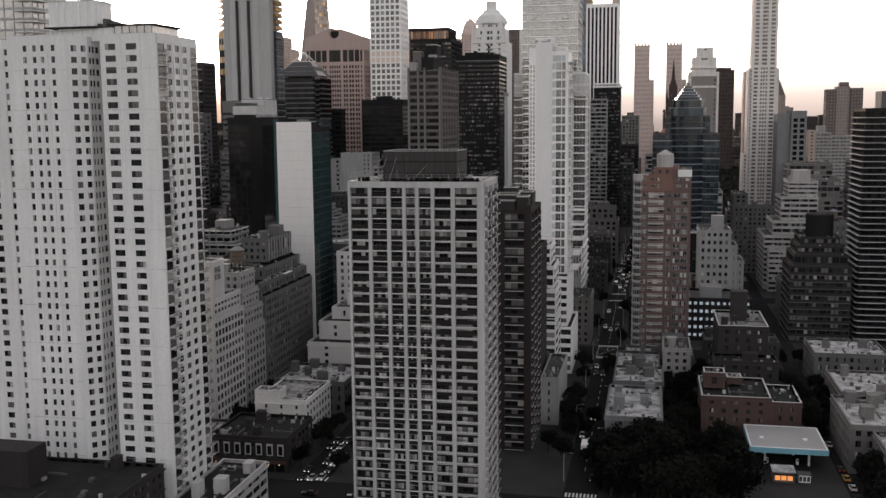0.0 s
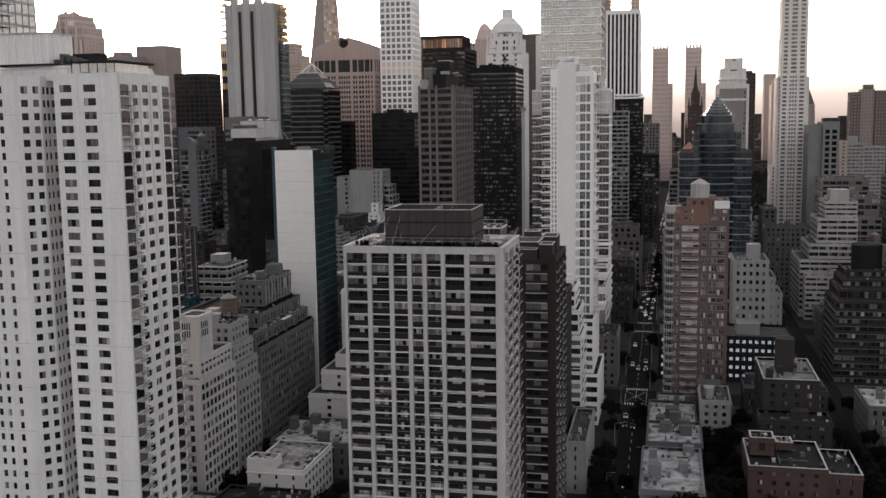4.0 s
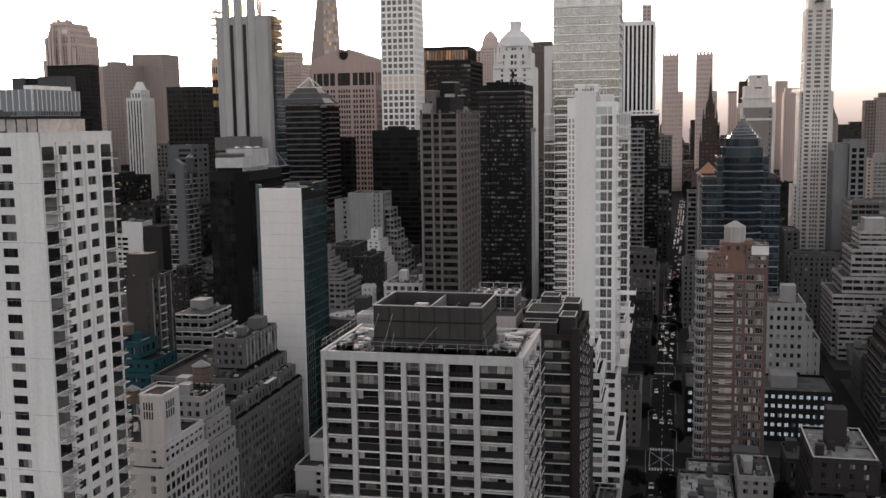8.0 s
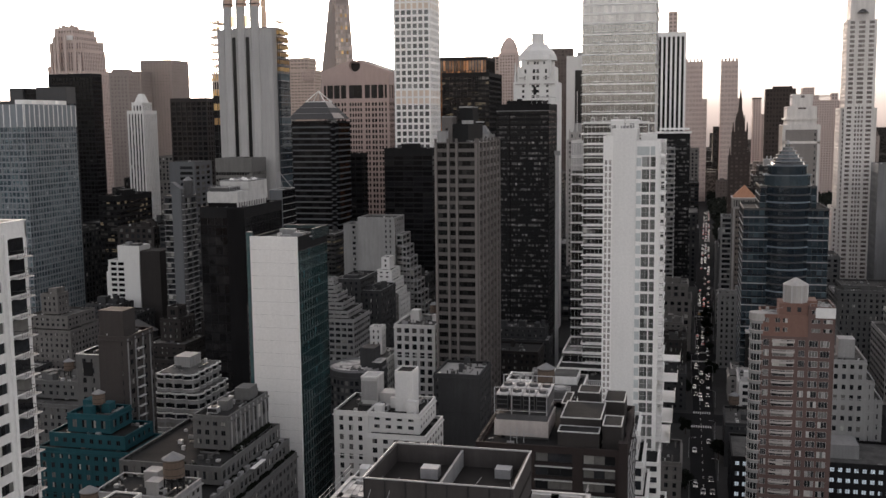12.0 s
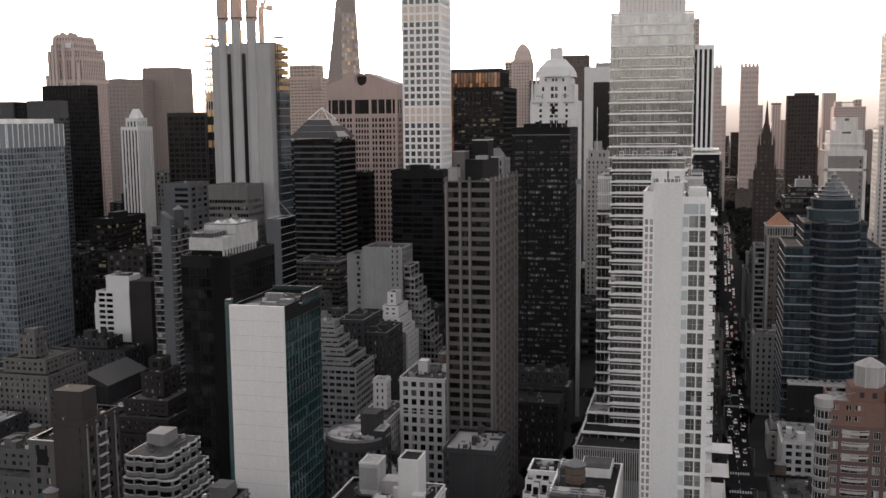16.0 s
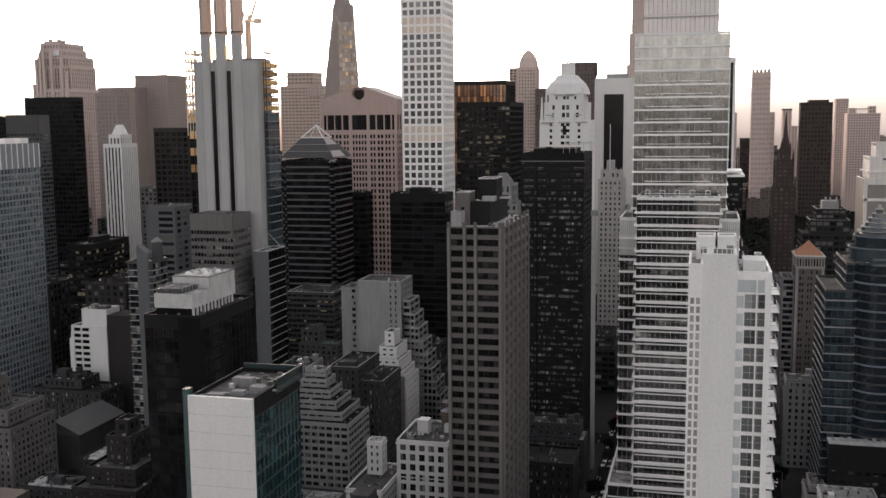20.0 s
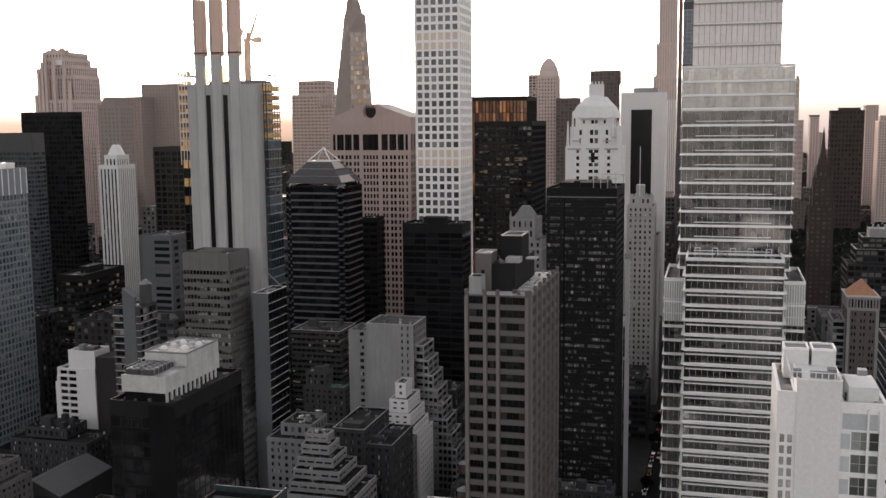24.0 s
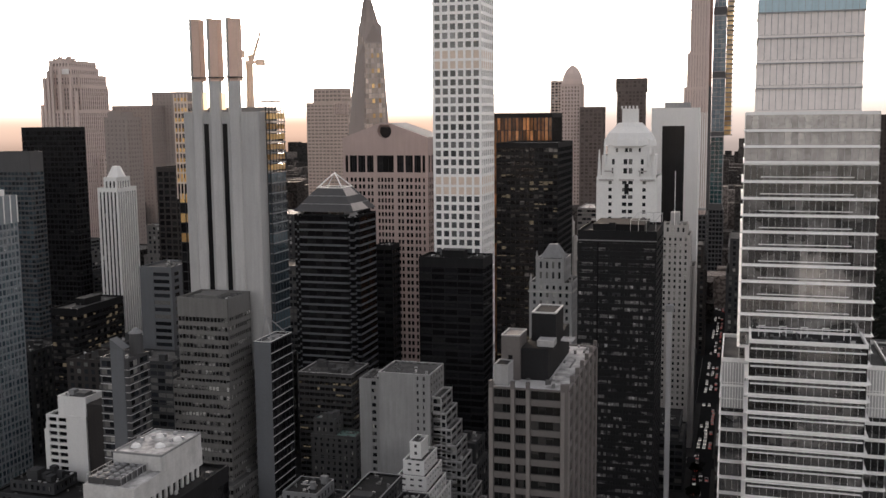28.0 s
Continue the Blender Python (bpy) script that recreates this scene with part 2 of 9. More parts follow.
CITYG = city_carpet("distant_city")
SLATE = solid("blue_grey_end_wall", (0.115, 0.12, 0.128), 0.7, 0.1, 0.1)
COPPERY = solid("warm_brushed_metal", (0.6, 0.43, 0.35), 0.5, 0.1, 0.1)
BARK = solid("bark", (0.05, 0.04, 0.032), 0.95)
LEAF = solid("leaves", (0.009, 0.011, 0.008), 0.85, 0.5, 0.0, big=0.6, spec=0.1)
TYRE = solid("tyre_rubber", (0.015, 0.015, 0.015), 0.8)
CAR_MATS = [solid("car_paint_" + k, c, 0.3, 0.05, 0.05, bump=0.0) for k, c in (("black", (0.015, 0.015, 0.016)), ("white", (0.6, 0.6, 0.6)), ("silver", (0.3, 0.3, 0.31)), ("yellow", (0.4, 0.27, 0.07)))]
HEAD = lamp_mat("headlight", (1.0, 0.95, 0.88), 0.5)
TAIL = lamp_mat("tail_light", (0.8, 0.05, 0.03), 0.14)
SIGN_W = lamp_mat("lit_sign_white", (0.85, 0.92, 1.0), 1.0)
SHOP = lamp_mat("shop_light", (1.0, 0.72, 0.4), 0.6)
ORANGE_L = lamp_mat("orange_kiosk_light", (1.0, 0.36, 0.1), 0.3)

G_RES = glazing("flat_window_glass", share=0.07, mid=0.25, spec=0.4)
G_DARK = glazing("dark_office_glass", share=0.06, mid=0.24, spec=0.35)
G_BLINDS = glazing("dark_glass_with_blinds", dark=(0.018, 0.018, 0.019), light=(0.4, 0.395, 0.385), share=0.2, mid=0.34, ribbon=0.75, spec=0.3, single=0.62, room=(0.17, 0.36))
G_LINES = glazing("dim_lit_office_glass", dark=(0.007, 0.007, 0.008), light=(0.2, 0.19, 0.18), share=0.07, mid=0.2, ribbon=0.55, lit=0.01, glow=0.03, spec=0.25)
G_BLACK = glazing("black_curtain_glass", dark=(0.006, 0.006, 0.007), light=(0.05, 0.05, 0.05), share=0.05, mid=0.2, ribbon=0.4, spec=0.2)
# Pale pane tones here stand in for bright sky reflected by the tower.
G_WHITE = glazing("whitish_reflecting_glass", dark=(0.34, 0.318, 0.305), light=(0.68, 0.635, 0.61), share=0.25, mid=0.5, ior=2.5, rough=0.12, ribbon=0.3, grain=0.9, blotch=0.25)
# Blotched tones imitate broken reflections in the ribbon glass.
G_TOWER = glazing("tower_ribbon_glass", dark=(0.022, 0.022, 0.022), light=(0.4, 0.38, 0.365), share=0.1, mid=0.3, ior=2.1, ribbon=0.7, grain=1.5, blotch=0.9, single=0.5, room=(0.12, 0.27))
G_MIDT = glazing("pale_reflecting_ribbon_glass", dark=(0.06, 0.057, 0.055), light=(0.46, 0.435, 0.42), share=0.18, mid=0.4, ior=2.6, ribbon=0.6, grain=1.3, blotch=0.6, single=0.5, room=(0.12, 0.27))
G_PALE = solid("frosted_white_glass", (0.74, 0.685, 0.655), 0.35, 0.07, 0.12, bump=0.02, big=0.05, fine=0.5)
G_TEAL = glazing("teal_glass", dark=(0.01, 0.036, 0.04), light=(0.035, 0.095, 0.105), share=0.2, mid=0.3, ior=1.7)
G_BLUE = glazing("blue_glass", dark=(0.055, 0.08, 0.096), light=(0.48, 0.51, 0.53), share=0.26, mid=0.36, ior=1.8, ribbon=0.6, single=0.6, room=(0.07, 0.2), blotch=0.2)
G_SLATE = glazing("slate_blue_glass", dark=(0.1, 0.14, 0.17), light=(0.17, 0.215, 0.24), share=0.25, mid=0.3)
G_NAVY = glazing("navy_glass", dark=(0.014, 0.022, 0.03), light=(0.06, 0.085, 0.1), share=0.25, mid=0.3, ior=1.7)
G_LIT = glazing("lit_shop_glass", dark=(0.04, 0.05, 0.06), light=(0.3, 0.34, 0.38), share=0.3, mid=0.2, lit=0.9, lamp=(0.78, 0.89, 1.0), glow=0.14)
# Grey pane tones stand in for sky reflected in the windows.
G_GRID = glazing("grey_reflecting_window", dark=(0.045, 0.05, 0.055), light=(0.24, 0.24, 0.24), share=0.15, mid=0.4, ior=1.65, rough=0.08)
# Far windows: pane tones brought near the wall, as haze would.
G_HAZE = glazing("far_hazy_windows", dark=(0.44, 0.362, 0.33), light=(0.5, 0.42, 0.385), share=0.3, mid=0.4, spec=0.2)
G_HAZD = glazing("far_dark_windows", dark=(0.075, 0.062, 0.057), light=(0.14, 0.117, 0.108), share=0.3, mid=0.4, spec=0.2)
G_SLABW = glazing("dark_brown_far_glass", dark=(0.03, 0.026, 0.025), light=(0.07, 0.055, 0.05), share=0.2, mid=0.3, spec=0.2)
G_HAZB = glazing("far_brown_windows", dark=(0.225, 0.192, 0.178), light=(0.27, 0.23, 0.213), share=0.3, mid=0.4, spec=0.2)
# Lightened panes imitate haze over distant glass.
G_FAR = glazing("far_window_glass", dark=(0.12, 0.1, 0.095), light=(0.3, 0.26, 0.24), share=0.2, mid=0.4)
# Amber sunset reflections put into the pane colours.
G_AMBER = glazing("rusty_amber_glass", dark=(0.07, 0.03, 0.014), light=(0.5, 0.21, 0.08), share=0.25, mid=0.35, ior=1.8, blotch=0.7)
# Gold of low sun through glass, put into the pane colours.
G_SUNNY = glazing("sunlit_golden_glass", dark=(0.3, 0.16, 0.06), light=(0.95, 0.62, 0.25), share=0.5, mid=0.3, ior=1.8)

# ---- building kit ----
TURN_OF = {"S": (1, 0), "E": (0, 1), "N": (-1, 0), "W": (0, -1)}
CUBE_F = ((0, 3, 2, 1), (4, 5, 6, 7), (0, 1, 5, 4), (1, 2, 6, 5), (2, 3, 7, 6), (3, 0, 4, 7))


class Geo:
    """Vertices and faces of one mesh, gathered piece by piece."""
    def __init__(self):
        self.v, self.f, self.marks = [], [], []

    def box(self, x0, x1, y0, y1, z0, z1):
        b = len(self.v)
        self.marks.append((b, len(self.f)))
        self.v += [(x0, y0, z0), (x1, y0, z0), (x1, y1, z0), (x0, y1, z0), (x0, y0, z1), (x1, y0, z1), (x1, y1, z1), (x0, y1, z1)]
        self.f += [tuple(i + b for i in q) for q in CUBE_F]

    def poly(self, pts):
        b = len(self.v)
        self.marks.append((b, len(self.f)))
        self.v += [tuple(p) for p in pts]
        self.f.append(tuple(range(b, b + len(pts))))

    def prism(self, pts, z0, z1, cap=True):
        """pts: outline, anticlockwise from above."""
        b, n = len(self.v), len(pts)
        self.marks.append((b, len(self.f)))
        self.v += [(x, y, z0) for x, y in pts] + [(x, y, z1) for x, y in pts]
        self.f += [(b + i, b + (i + 1) % n, b + n + (i + 1) % n, b + n + i) for i in range(n)]
        if cap:
            self.f += [tuple(b + n + i for i in range(n)), tuple(b + n - 1 - i for i in range(n))]

    def cone(self, cx, cy, r0, r1, z0, z1, n=12, ph=0.0):
        b = len(self.v)
        self.marks.append((b, len(self.f)))
        for r, z in ((r0, z0), (max(r1, 0.01), z1)):
            self.v += [(cx + r * math.cos(ph + 2 * math.pi * i / n), cy + r * math.sin(ph + 2 * math.pi * i / n), z) for i in range(n)]
        self.f += [(b + i, b + (i + 1) % n, b + n + (i + 1) % n, b + n + i) for i in range(n)]
        self.f += [tuple(b + n + i for i in range(n)), tuple(b + n - 1 - i for i in range(n))]

    def rod(self, p, q, r=0.05):
        p, q = Vector(p), Vector(q)
        d = (q - p).normalized()
        a = d.orthogonal().normalized() * r
        c = d.cross(a)
        b = len(self.v)
        for o in (p, q):
            self.v += [tuple(o + s) for s in (a, c, -a, -c)]
        self.f += [(b + i, b + (i + 1) % 4, b + 4 + (i + 1) % 4, b + 4 + i) for i in range(4)]

    def mesh(self, name, mats):
        me = bpy.data.meshes.new(name)
        me.from_pydata(self.v, [], self.f)
        for k in mats if isinstance(mats, (list, tuple)) else (mats,):
            me.materials.append(k)
        me.update()
        return me


def part(name, geo, mats, parent, label="", kind=""):
    """One mesh under its thing; coordinates of geo are world ones."""
    ob = new(name, geo.mesh(name, mats))
    ob.parent = parent
    if not parent.parent:
        ob.matrix_parent_inverse = Matrix.Translation(parent.location).inverted()
    return tagged(ob, label, "", "", kind)


UNITS = {}


def window_unit(w, h, panes, rows, glass, frame_m, bar=0.06):
    """A window of its own size: frame, mullions and panes, standing upright at the origin."""
    key = (round(w, 2), round(h, 2), panes, rows, glass.name, frame_m.name)
    if key not in UNITS:
        us, zs = [-w / 2], [0.0]
        for i in range(panes):
            us += [-w / 2 + (w - bar) * i / panes + bar, -w / 2 + (w - bar) * (i + 1) / panes]
        for j in range(rows):
            zs += [(h - bar) * j / rows + bar, (h - bar) * (j + 1) / rows]
        us, zs = us + [w / 2], zs + [h]
        bm = bmesh.new()
        grid = [[bm.verts.new((u, -0.08, z)) for u in us] for z in zs]
        for j in range(len(zs) - 1):
            for i in range(len(us) - 1):
                q = (grid[j][i], grid[j][i + 1], grid[j + 1][i + 1], grid[j + 1][i])
                if i % 2 and j % 2:
                    deep = [bm.verts.new((v.co.x, -0.01, v.co.z)) for v in q]
                    for k in range(4):
                        bm.faces.new((q[k], q[(k + 1) % 4], deep[(k + 1) % 4], deep[k]))
                    bm.faces.new(deep).material_index = 1
                else:
                    bm.faces.new(q)
        me = bpy.data.meshes.new("window")
        bm.to_mesh(me)
        bm.free()
        me.materials.append(frame_m)
        me.materials.append(glass)
        at = me.attributes.new("pane", "FLOAT", "FACE")
        at.data.foreach_set("value", [((i * 0.618 + len(UNITS) * 0.37) % 1.0) * 0.3 for i in range(len(me.polygons))])
        UNITS[key] = me
    return UNITS[key]


def balcony_unit(w, d, slab_m, rail_m, solid_rail=False):
    key = ("balcony", round(w, 2), round(d, 2), slab_m.name, rail_m.name, solid_rail)
    if key not in UNITS:
        g = Geo()
        g.box(-w / 2, w / 2, -d, 0.02, -0.18, 0)
        ns = len(g.f)
        if solid_rail:
            g.box(-w / 2 + 0.03, w / 2 - 0.03, -d + 0.03, -d + 0.13, 0, 1.0)
        else:
            g.box(-w / 2 + 0.03, w / 2 - 0.03, -d + 0.05, -d + 0.11, 0.95, 1.02)
            n = max(3, int(w / 0.35))
            for i in range(n + 1):
                u = -w / 2 + 0.05 + (w - 0.14) * i / n
                g.box(u, u + 0.04, -d + 0.06, -d + 0.1, 0, 0.95)
        for s in (-w / 2 + 0.03, w / 2 - 0.09):
            g.box(s, s + 0.06, -d + 0.12, 0.0, 0.0 if solid_rail else 0.93, 1.0)
        me = g.mesh("balcony", [slab_m, rail_m])
        for i, p in enumerate(me.polygons):
            p.material_index = 0 if i < ns else 1
        UNITS[key] = me
    return UNITS[key]


def style(wall, glass, bay=4.0, fh=3.4, pier=1.0, sp=1.2, dep=0.35, back=0.05, panes=2, rows=1, top=1.2, frame_m=None, sp_m=None, balc=(), bal_d=1.3, bal_m=None, rail_m=None, solid_rail=False, split=0, base=0.0, cols=None, slab=0.0):
    return dict(wall=wall, glass=glass, bay=bay, fh=fh, pier=pier, sp=sp, dep=dep, back=max(back, 0.03), panes=panes, rows=rows, top=top, frame_m=frame_m or FRAME_D, sp_m=sp_m or wall, balc=balc, bal_d=bal_d, bal_m=bal_m or wall, rail_m=rail_m or METAL, solid_rail=solid_rail, split=split, base=base, cols=cols, slab=slab)


OCCUPIED = []


class Building:
    def __init__(self, name, label, x, y, category="building", group=""):
        self.root = tagged(new(name), label, category, group)
        self.root.location = (x, y, 0)
        self.geos, self.units = {}, 0

    def geo(self, name, mat, kind=""):
        return self.geos.setdefault((name, mat.name), (Geo(), mat, kind))[0]

    def box(self, name, mat, x0, x1, y0, y1, z0, z1):
        self.geo(name, mat).box(x0, x1, y0, y1, z0, z1)

    def unit(self, name, me, side, ox, oy, u, v, z):
        c, s = TURN_OF[side]
        ob = new(name, me)
        ob.parent = self.root
        ob.matrix_parent_inverse = Matrix.Translation(self.root.location).inverted()
        ob.matrix_basis = Matrix.Translation((ox + c * u - s * v, oy + s * u + c * v, z)) @ Matrix.Rotation(math.atan2(s, c), 4, "Z")
        self.units += 1

    def face(self, side, x0, x1, y0, y1, z0, z1, st, inset=0.0):
        """Piers, spandrels, windows and balconies of one side, from the face's left end."""
        c, s = TURN_OF[side]
        ox, oy = {"S": (x0, y0), "E": (x1, y0), "N": (x1, y1), "W": (x0, y1)}[side]
        W = (x1 - x0) if side in "SN" else (y1 - y0)

        def lbox(g, u0, u1, v0, v1, za, zb):
            a = (ox + c * u0 - s * v0, oy + s * u0 + c * v0)
            b = (ox + c * u1 - s * v1, oy + s * u1 + c * v1)
            g.box(min(a[0], b[0]), max(a[0], b[0]), min(a[1], b[1]), max(a[1], b[1]), za, zb)

        dep, pier, sp = st["dep"], st["pier"], st["sp"]
        e = 0.0 if side in "SN" else dep + 0.002
        wall = self.geo("wall", st["wall"])
        span = self.geo("spandrel" if st["sp_m"] is not st["wall"] else "wall", st["sp_m"])
        cols = st["cols"]
        if cols and side in cols:
            wins = [(q * W, r * W) for q, r in cols[side]]
        else:
            n = max(1, round((W - pier) / st["bay"]))
            wins = [((W - pier) * i / n + pier, (W - pier) * (i + 1) / n) for i in range(n)]
        stops = [0.0] + [q for w in wins for q in w] + [W]
        for u0, u1 in zip(stops[0::2], stops[1::2]):
            u0, u1 = max(u0, e), min(u1, W - e)
            if u1 > u0:
                lbox(wall, u0, u1, 0, dep + 0.05, z0, z1)
        n = len(wins)
        zb = z0 + st["base"]
        m = max(1, round((z1 - st["top"] - zb) / st["fh"]))
        fh = (z1 - st["top"] - zb) / m
        lbox(wall, e, W - e, 0.012, dep + 0.05, z1 - st["top"], z1)
        if st["base"]:
            lbox(wall, e, W - e, 0.012, dep + 0.05, z0, zb)
        for j in range(m):
            z = zb + j * fh
            lbox(span, e + 0.01, W - e - 0.01, st["back"], dep + 0.05, z, z + sp)
            if st["slab"]:
                lbox(self.geo("floor_edge", st["bal_m"], "stuff"), 0.02, W - 0.02, -st["slab"], 0.1, z - 0.22, z + 0.02)
        h = fh - sp
        rail_kind = "stuff"
        for j in range(m - 1, -1, -1):
            for i in range(n):
                u0, u1 = wins[i]
                w, uc, z = u1 - u0, (u0 + u1) / 2, zb + j * fh + sp
                if w < 0.2:
                    continue
                if self.units < st["split"] * 0.14 and side != "N":
                    self.unit("window", window_unit(w, h, st["panes"], st["rows"], st["glass"], st["frame_m"]), side, ox, oy, uc, dep - 0.06, z)
                else:
                    g = self.geo("window_panes", st["glass"], "stuff")
                    k = st["panes"]
                    for q in range(k):
                        ua, ub = u0 + w * q / k + 0.05, u0 + w * (q + 1) / k - 0.05
                        P = [(ox + c * uu - s * (dep - 0.02), oy + s * uu + c * (dep - 0.02), zz) for uu, zz in ((ua, z + 0.05), (ub, z + 0.05), (ub, z + h - 0.05), (ua, z + h - 0.05))]
                        g.poly(P)
                if i in st["balc"] or (st["balc"] == "all"):
                    if self.units < st["split"] * 0.5 + 100 and side != "N" and st["split"]:
                        self.unit("balcony", balcony_unit(w, st["bal_d"], st["bal_m"], st["rail_m"], st["solid_rail"]), side, ox, oy, uc, 0, zb + j * fh + 0.22)
                    else:
                        d = st["bal_d"]
                        lbox(self.geo("balcony_slab", st["bal_m"], rail_kind), u0, u1, -d, 0.05, zb + j * fh, zb + j * fh + 0.22)
                        r = self.geo("balcony_rail", st["rail_m"], rail_kind)
                        lbox(r, u0 + 0.05, u1 - 0.05, -d + 0.05, -d + 0.1, zb + j * fh + (0.22 if st["solid_rail"] else 0.85), zb + j * fh + 1.2)

    def block(self, x0, x1, y0, y1, z0, z1, st, sides="SENW", blank=None, roof=None, para=1.0, cop=None):
        """One volume: core, faces with windows, blank faces, roof slab and parapet."""
        OCCUPIED.append((x0, x1, y0, y1))
        d = st["dep"]
        core = self.geo("wall_core", st["frame_m"])
        core.box(x0 + d, x1 - d, y0 + d, y1 - d, z0, z1 - para)
        for k in "SENW":
            if k in sides:
                self.face(k, x0, x1, y0, y1, z0, z1, st)
            else:
                g = self.geo("wall", blank or st["wall"])
                if k == "S":
                    g.box(x0, x1, y0, y0 + d, z0, z1)
                elif k == "N":
                    g.box(x0, x1, y1 - d, y1, z0, z1)
                elif k == "E":
                    g.box(x1 - d, x1, y0 + d + 0.003, y1 - d - 0.003, z0, z1)
                else:
                    g.box(x0, x0 + d, y0 + d + 0.003, y1 - d - 0.003, z0, z1)
        self.geo("roof", roof or ROOF_D).box(x0 + d + 0.01, x1 - d - 0.01, y0 + d + 0.01, y1 - d - 0.01, z1 - para, z1 - para + 0.12)
        self.coping(x0, x1, y0, y1, z1, cop or st["wall"])
        if z1 < 150 and y0 < 900 and para > 0.3:
            self.fittings(x0 + d + 0.4, x1 - d - 0.4, y0 + d + 0.4, y1 - d - 0.4, z1 - para + 0.12)

    def facet(self, p, q, wins, z0, z1, st, whole=10):
        """A slanted face from p to q (outside on the right hand), with openings given along its length."""
        L = math.hypot(q[0] - p[0], q[1] - p[1])
        c, s = (q[0] - p[0]) / L, (q[1] - p[1]) / L
        at = lambda u, v: (p[0] + c * u - s * v, p[1] + s * u + c * v)
        wall, dep, sp = self.geo("wall", st["wall"]), st["dep"] + 0.1, st["sp"]
        slab = lambda u0, u1, v0, za, zb: wall.prism([at(u0, v0), at(u1, v0), at(u1, dep), at(u0, dep)], za, zb)
        stops = [0.0] + [e for w in wins for e in w] + [L]
        for u0, u1 in zip(stops[0::2], stops[1::2]):
            slab(u0, u1, 0, z0, z1)
        m = round((z1 - st["top"] - z0) / st["fh"])
        fh = (z1 - st["top"] - z0) / m
        slab(0.01, L - 0.01, 0.012, z1 - st["top"], z1)
        for j in range(m):
            z = z0 + j * fh
            slab(0.01, L - 0.01, st["back"], z, z + sp)
            for u0, u1 in wins:
                if j >= m - whole:
                    ob = new("window", window_unit(u1 - u0, fh - sp, 2, 1, st["glass"], st["frame_m"]))
                    ob.parent = self.root
                    ob.matrix_parent_inverse = Matrix.Translation(self.root.location).inverted()
                    ob.matrix_basis = Matrix.Translation((*at((u0 + u1) / 2, dep - 0.1), z + sp)) @ Matrix.Rotation(math.atan2(s, c), 4, "Z")
                else:
                    um = (u0 + u1) / 2
                    for a, e in ((u0 + 0.05, um - 0.04), (um + 0.04, u1 - 0.05)):
                        self.geo("window_panes", st["glass"], "stuff").poly([(*at(a, dep - 0.04), z + sp + 0.05), (*at(e, dep - 0.04), z + sp + 0.05), (*at(e, dep - 0.04), z + fh - 0.05), (*at(a, dep - 0.04), z + fh - 0.05)])

    def fittings(self, x0, x1, y0, y1, z):
        """Vents, curbs, ducts and pipes strewn over a roof."""
        w, d = x1 - x0, y1 - y0
        if w < 3 or d < 3:
            return
        r = random.Random(int(x0 * 31 + y0 * 17 + z * 7))
        g = h = self.geo("roof_vent", VENT, "stuff")
        for k in range(int(min(16, 3 + w * d / 28))):
            a, c, e = r.uniform(0.35, 1.5), r.uniform(0.35, 1.5), r.uniform(0.25, 1.3)
            x, y = r.uniform(x0, x1 - a), r.uniform(y0, y1 - c)
            (g if k % 3 == 0 else h).box(x, x + a, y, y + c, z, z + e)
        for k in range(3):
            x, y = r.uniform(x0, x1 - 0.4), r.uniform(y0, y1 - 0.4)
            if k % 2:
                h.box(x, min(x1, x + r.uniform(3, 9)), y, y + 0.35, z, z + r.uniform(0.3, 0.6))
            else:
                g.box(x, x + 0.35, y, min(y1, y + r.uniform(3, 9)), z, z + r.uniform(0.3, 0.6))

    def coping(self, x0, x1, y0, y1, z, mat, w=0.5, h=0.16, name="", o=0.05):
        g = self.geo(name or ("wall" if ("wall", mat.name) in self.geos else "coping"), mat)
        q = len(g.v)
        g.marks.append((q, len(g.f)))
        for zz in (z, z + h):
            g.v += [(x0 - o, y0 - o, zz), (x1 + o, y0 - o, zz), (x1 + o, y1 + o, zz), (x0 - o, y1 + o, zz), (x0 + w, y0 + w, zz), (x1 - w, y0 + w, zz), (x1 - w, y1 - w, zz), (x0 + w, y1 - w, zz)]
        for i in range(4):
            j = (i + 1) % 4
            g.f += [(q + i, q + j, q + 8 + j, q + 8 + i), (q + 4 + j, q + 4 + i, q + 12 + i, q + 12 + j), (q + 8 + i, q + 8 + j, q + 12 + j, q + 12 + i), (q + j, q + i, q + 4 + i, q + 4 + j)]

    def done(self):
        """Each piece that stands apart becomes a part of its own; walls, glass and rods stay joined."""
        core = [g for (name, _), (g, _, _) in self.geos.items() if name == "wall_core"]
        for (name, _), (g, mat, kind) in list(self.geos.items()):
            if not g.f or name == "wall_core":
                continue
            if name == "wall" and core:
                c = core.pop(0)
                nf, nv = len(g.f), len(g.v)
                dark = [q for (k, _), (h, q, _) in self.geos.items() if h is c][0]
                g.v += c.v
                g.f += [tuple(i + nv for i in f) for f in c.f]
                ob = part("wall", g, [mat, dark], self.root)
                for p in ob.data.polygons[nf:]:
                    p.material_index = 1
                continue
            if name in WHOLE or kind or len(g.marks) < 2 or g.marks[0][0] != 0:
                part(name, g, mat, self.root, "", kind)
            elif len(g.marks) > 70:
                part(name, g, mat, self.root, "", "stuff")
            else:
                ends = g.marks[1:] + [(len(g.v), len(g.f))]
                for (v0, f0), (v1, f1) in zip(g.marks, ends):
                    q = Geo()
                    q.v, q.f = g.v[v0:v1], [tuple(i - v0 for i in f) for f in g.f[f0:f1]]
                    part(name, q, mat, self.root)
        for c in core:
            dark = [q for (k, _), (h, q, _) in self.geos.items() if h is c][0]
            part("wall", c, dark, self.root)
        return self.root


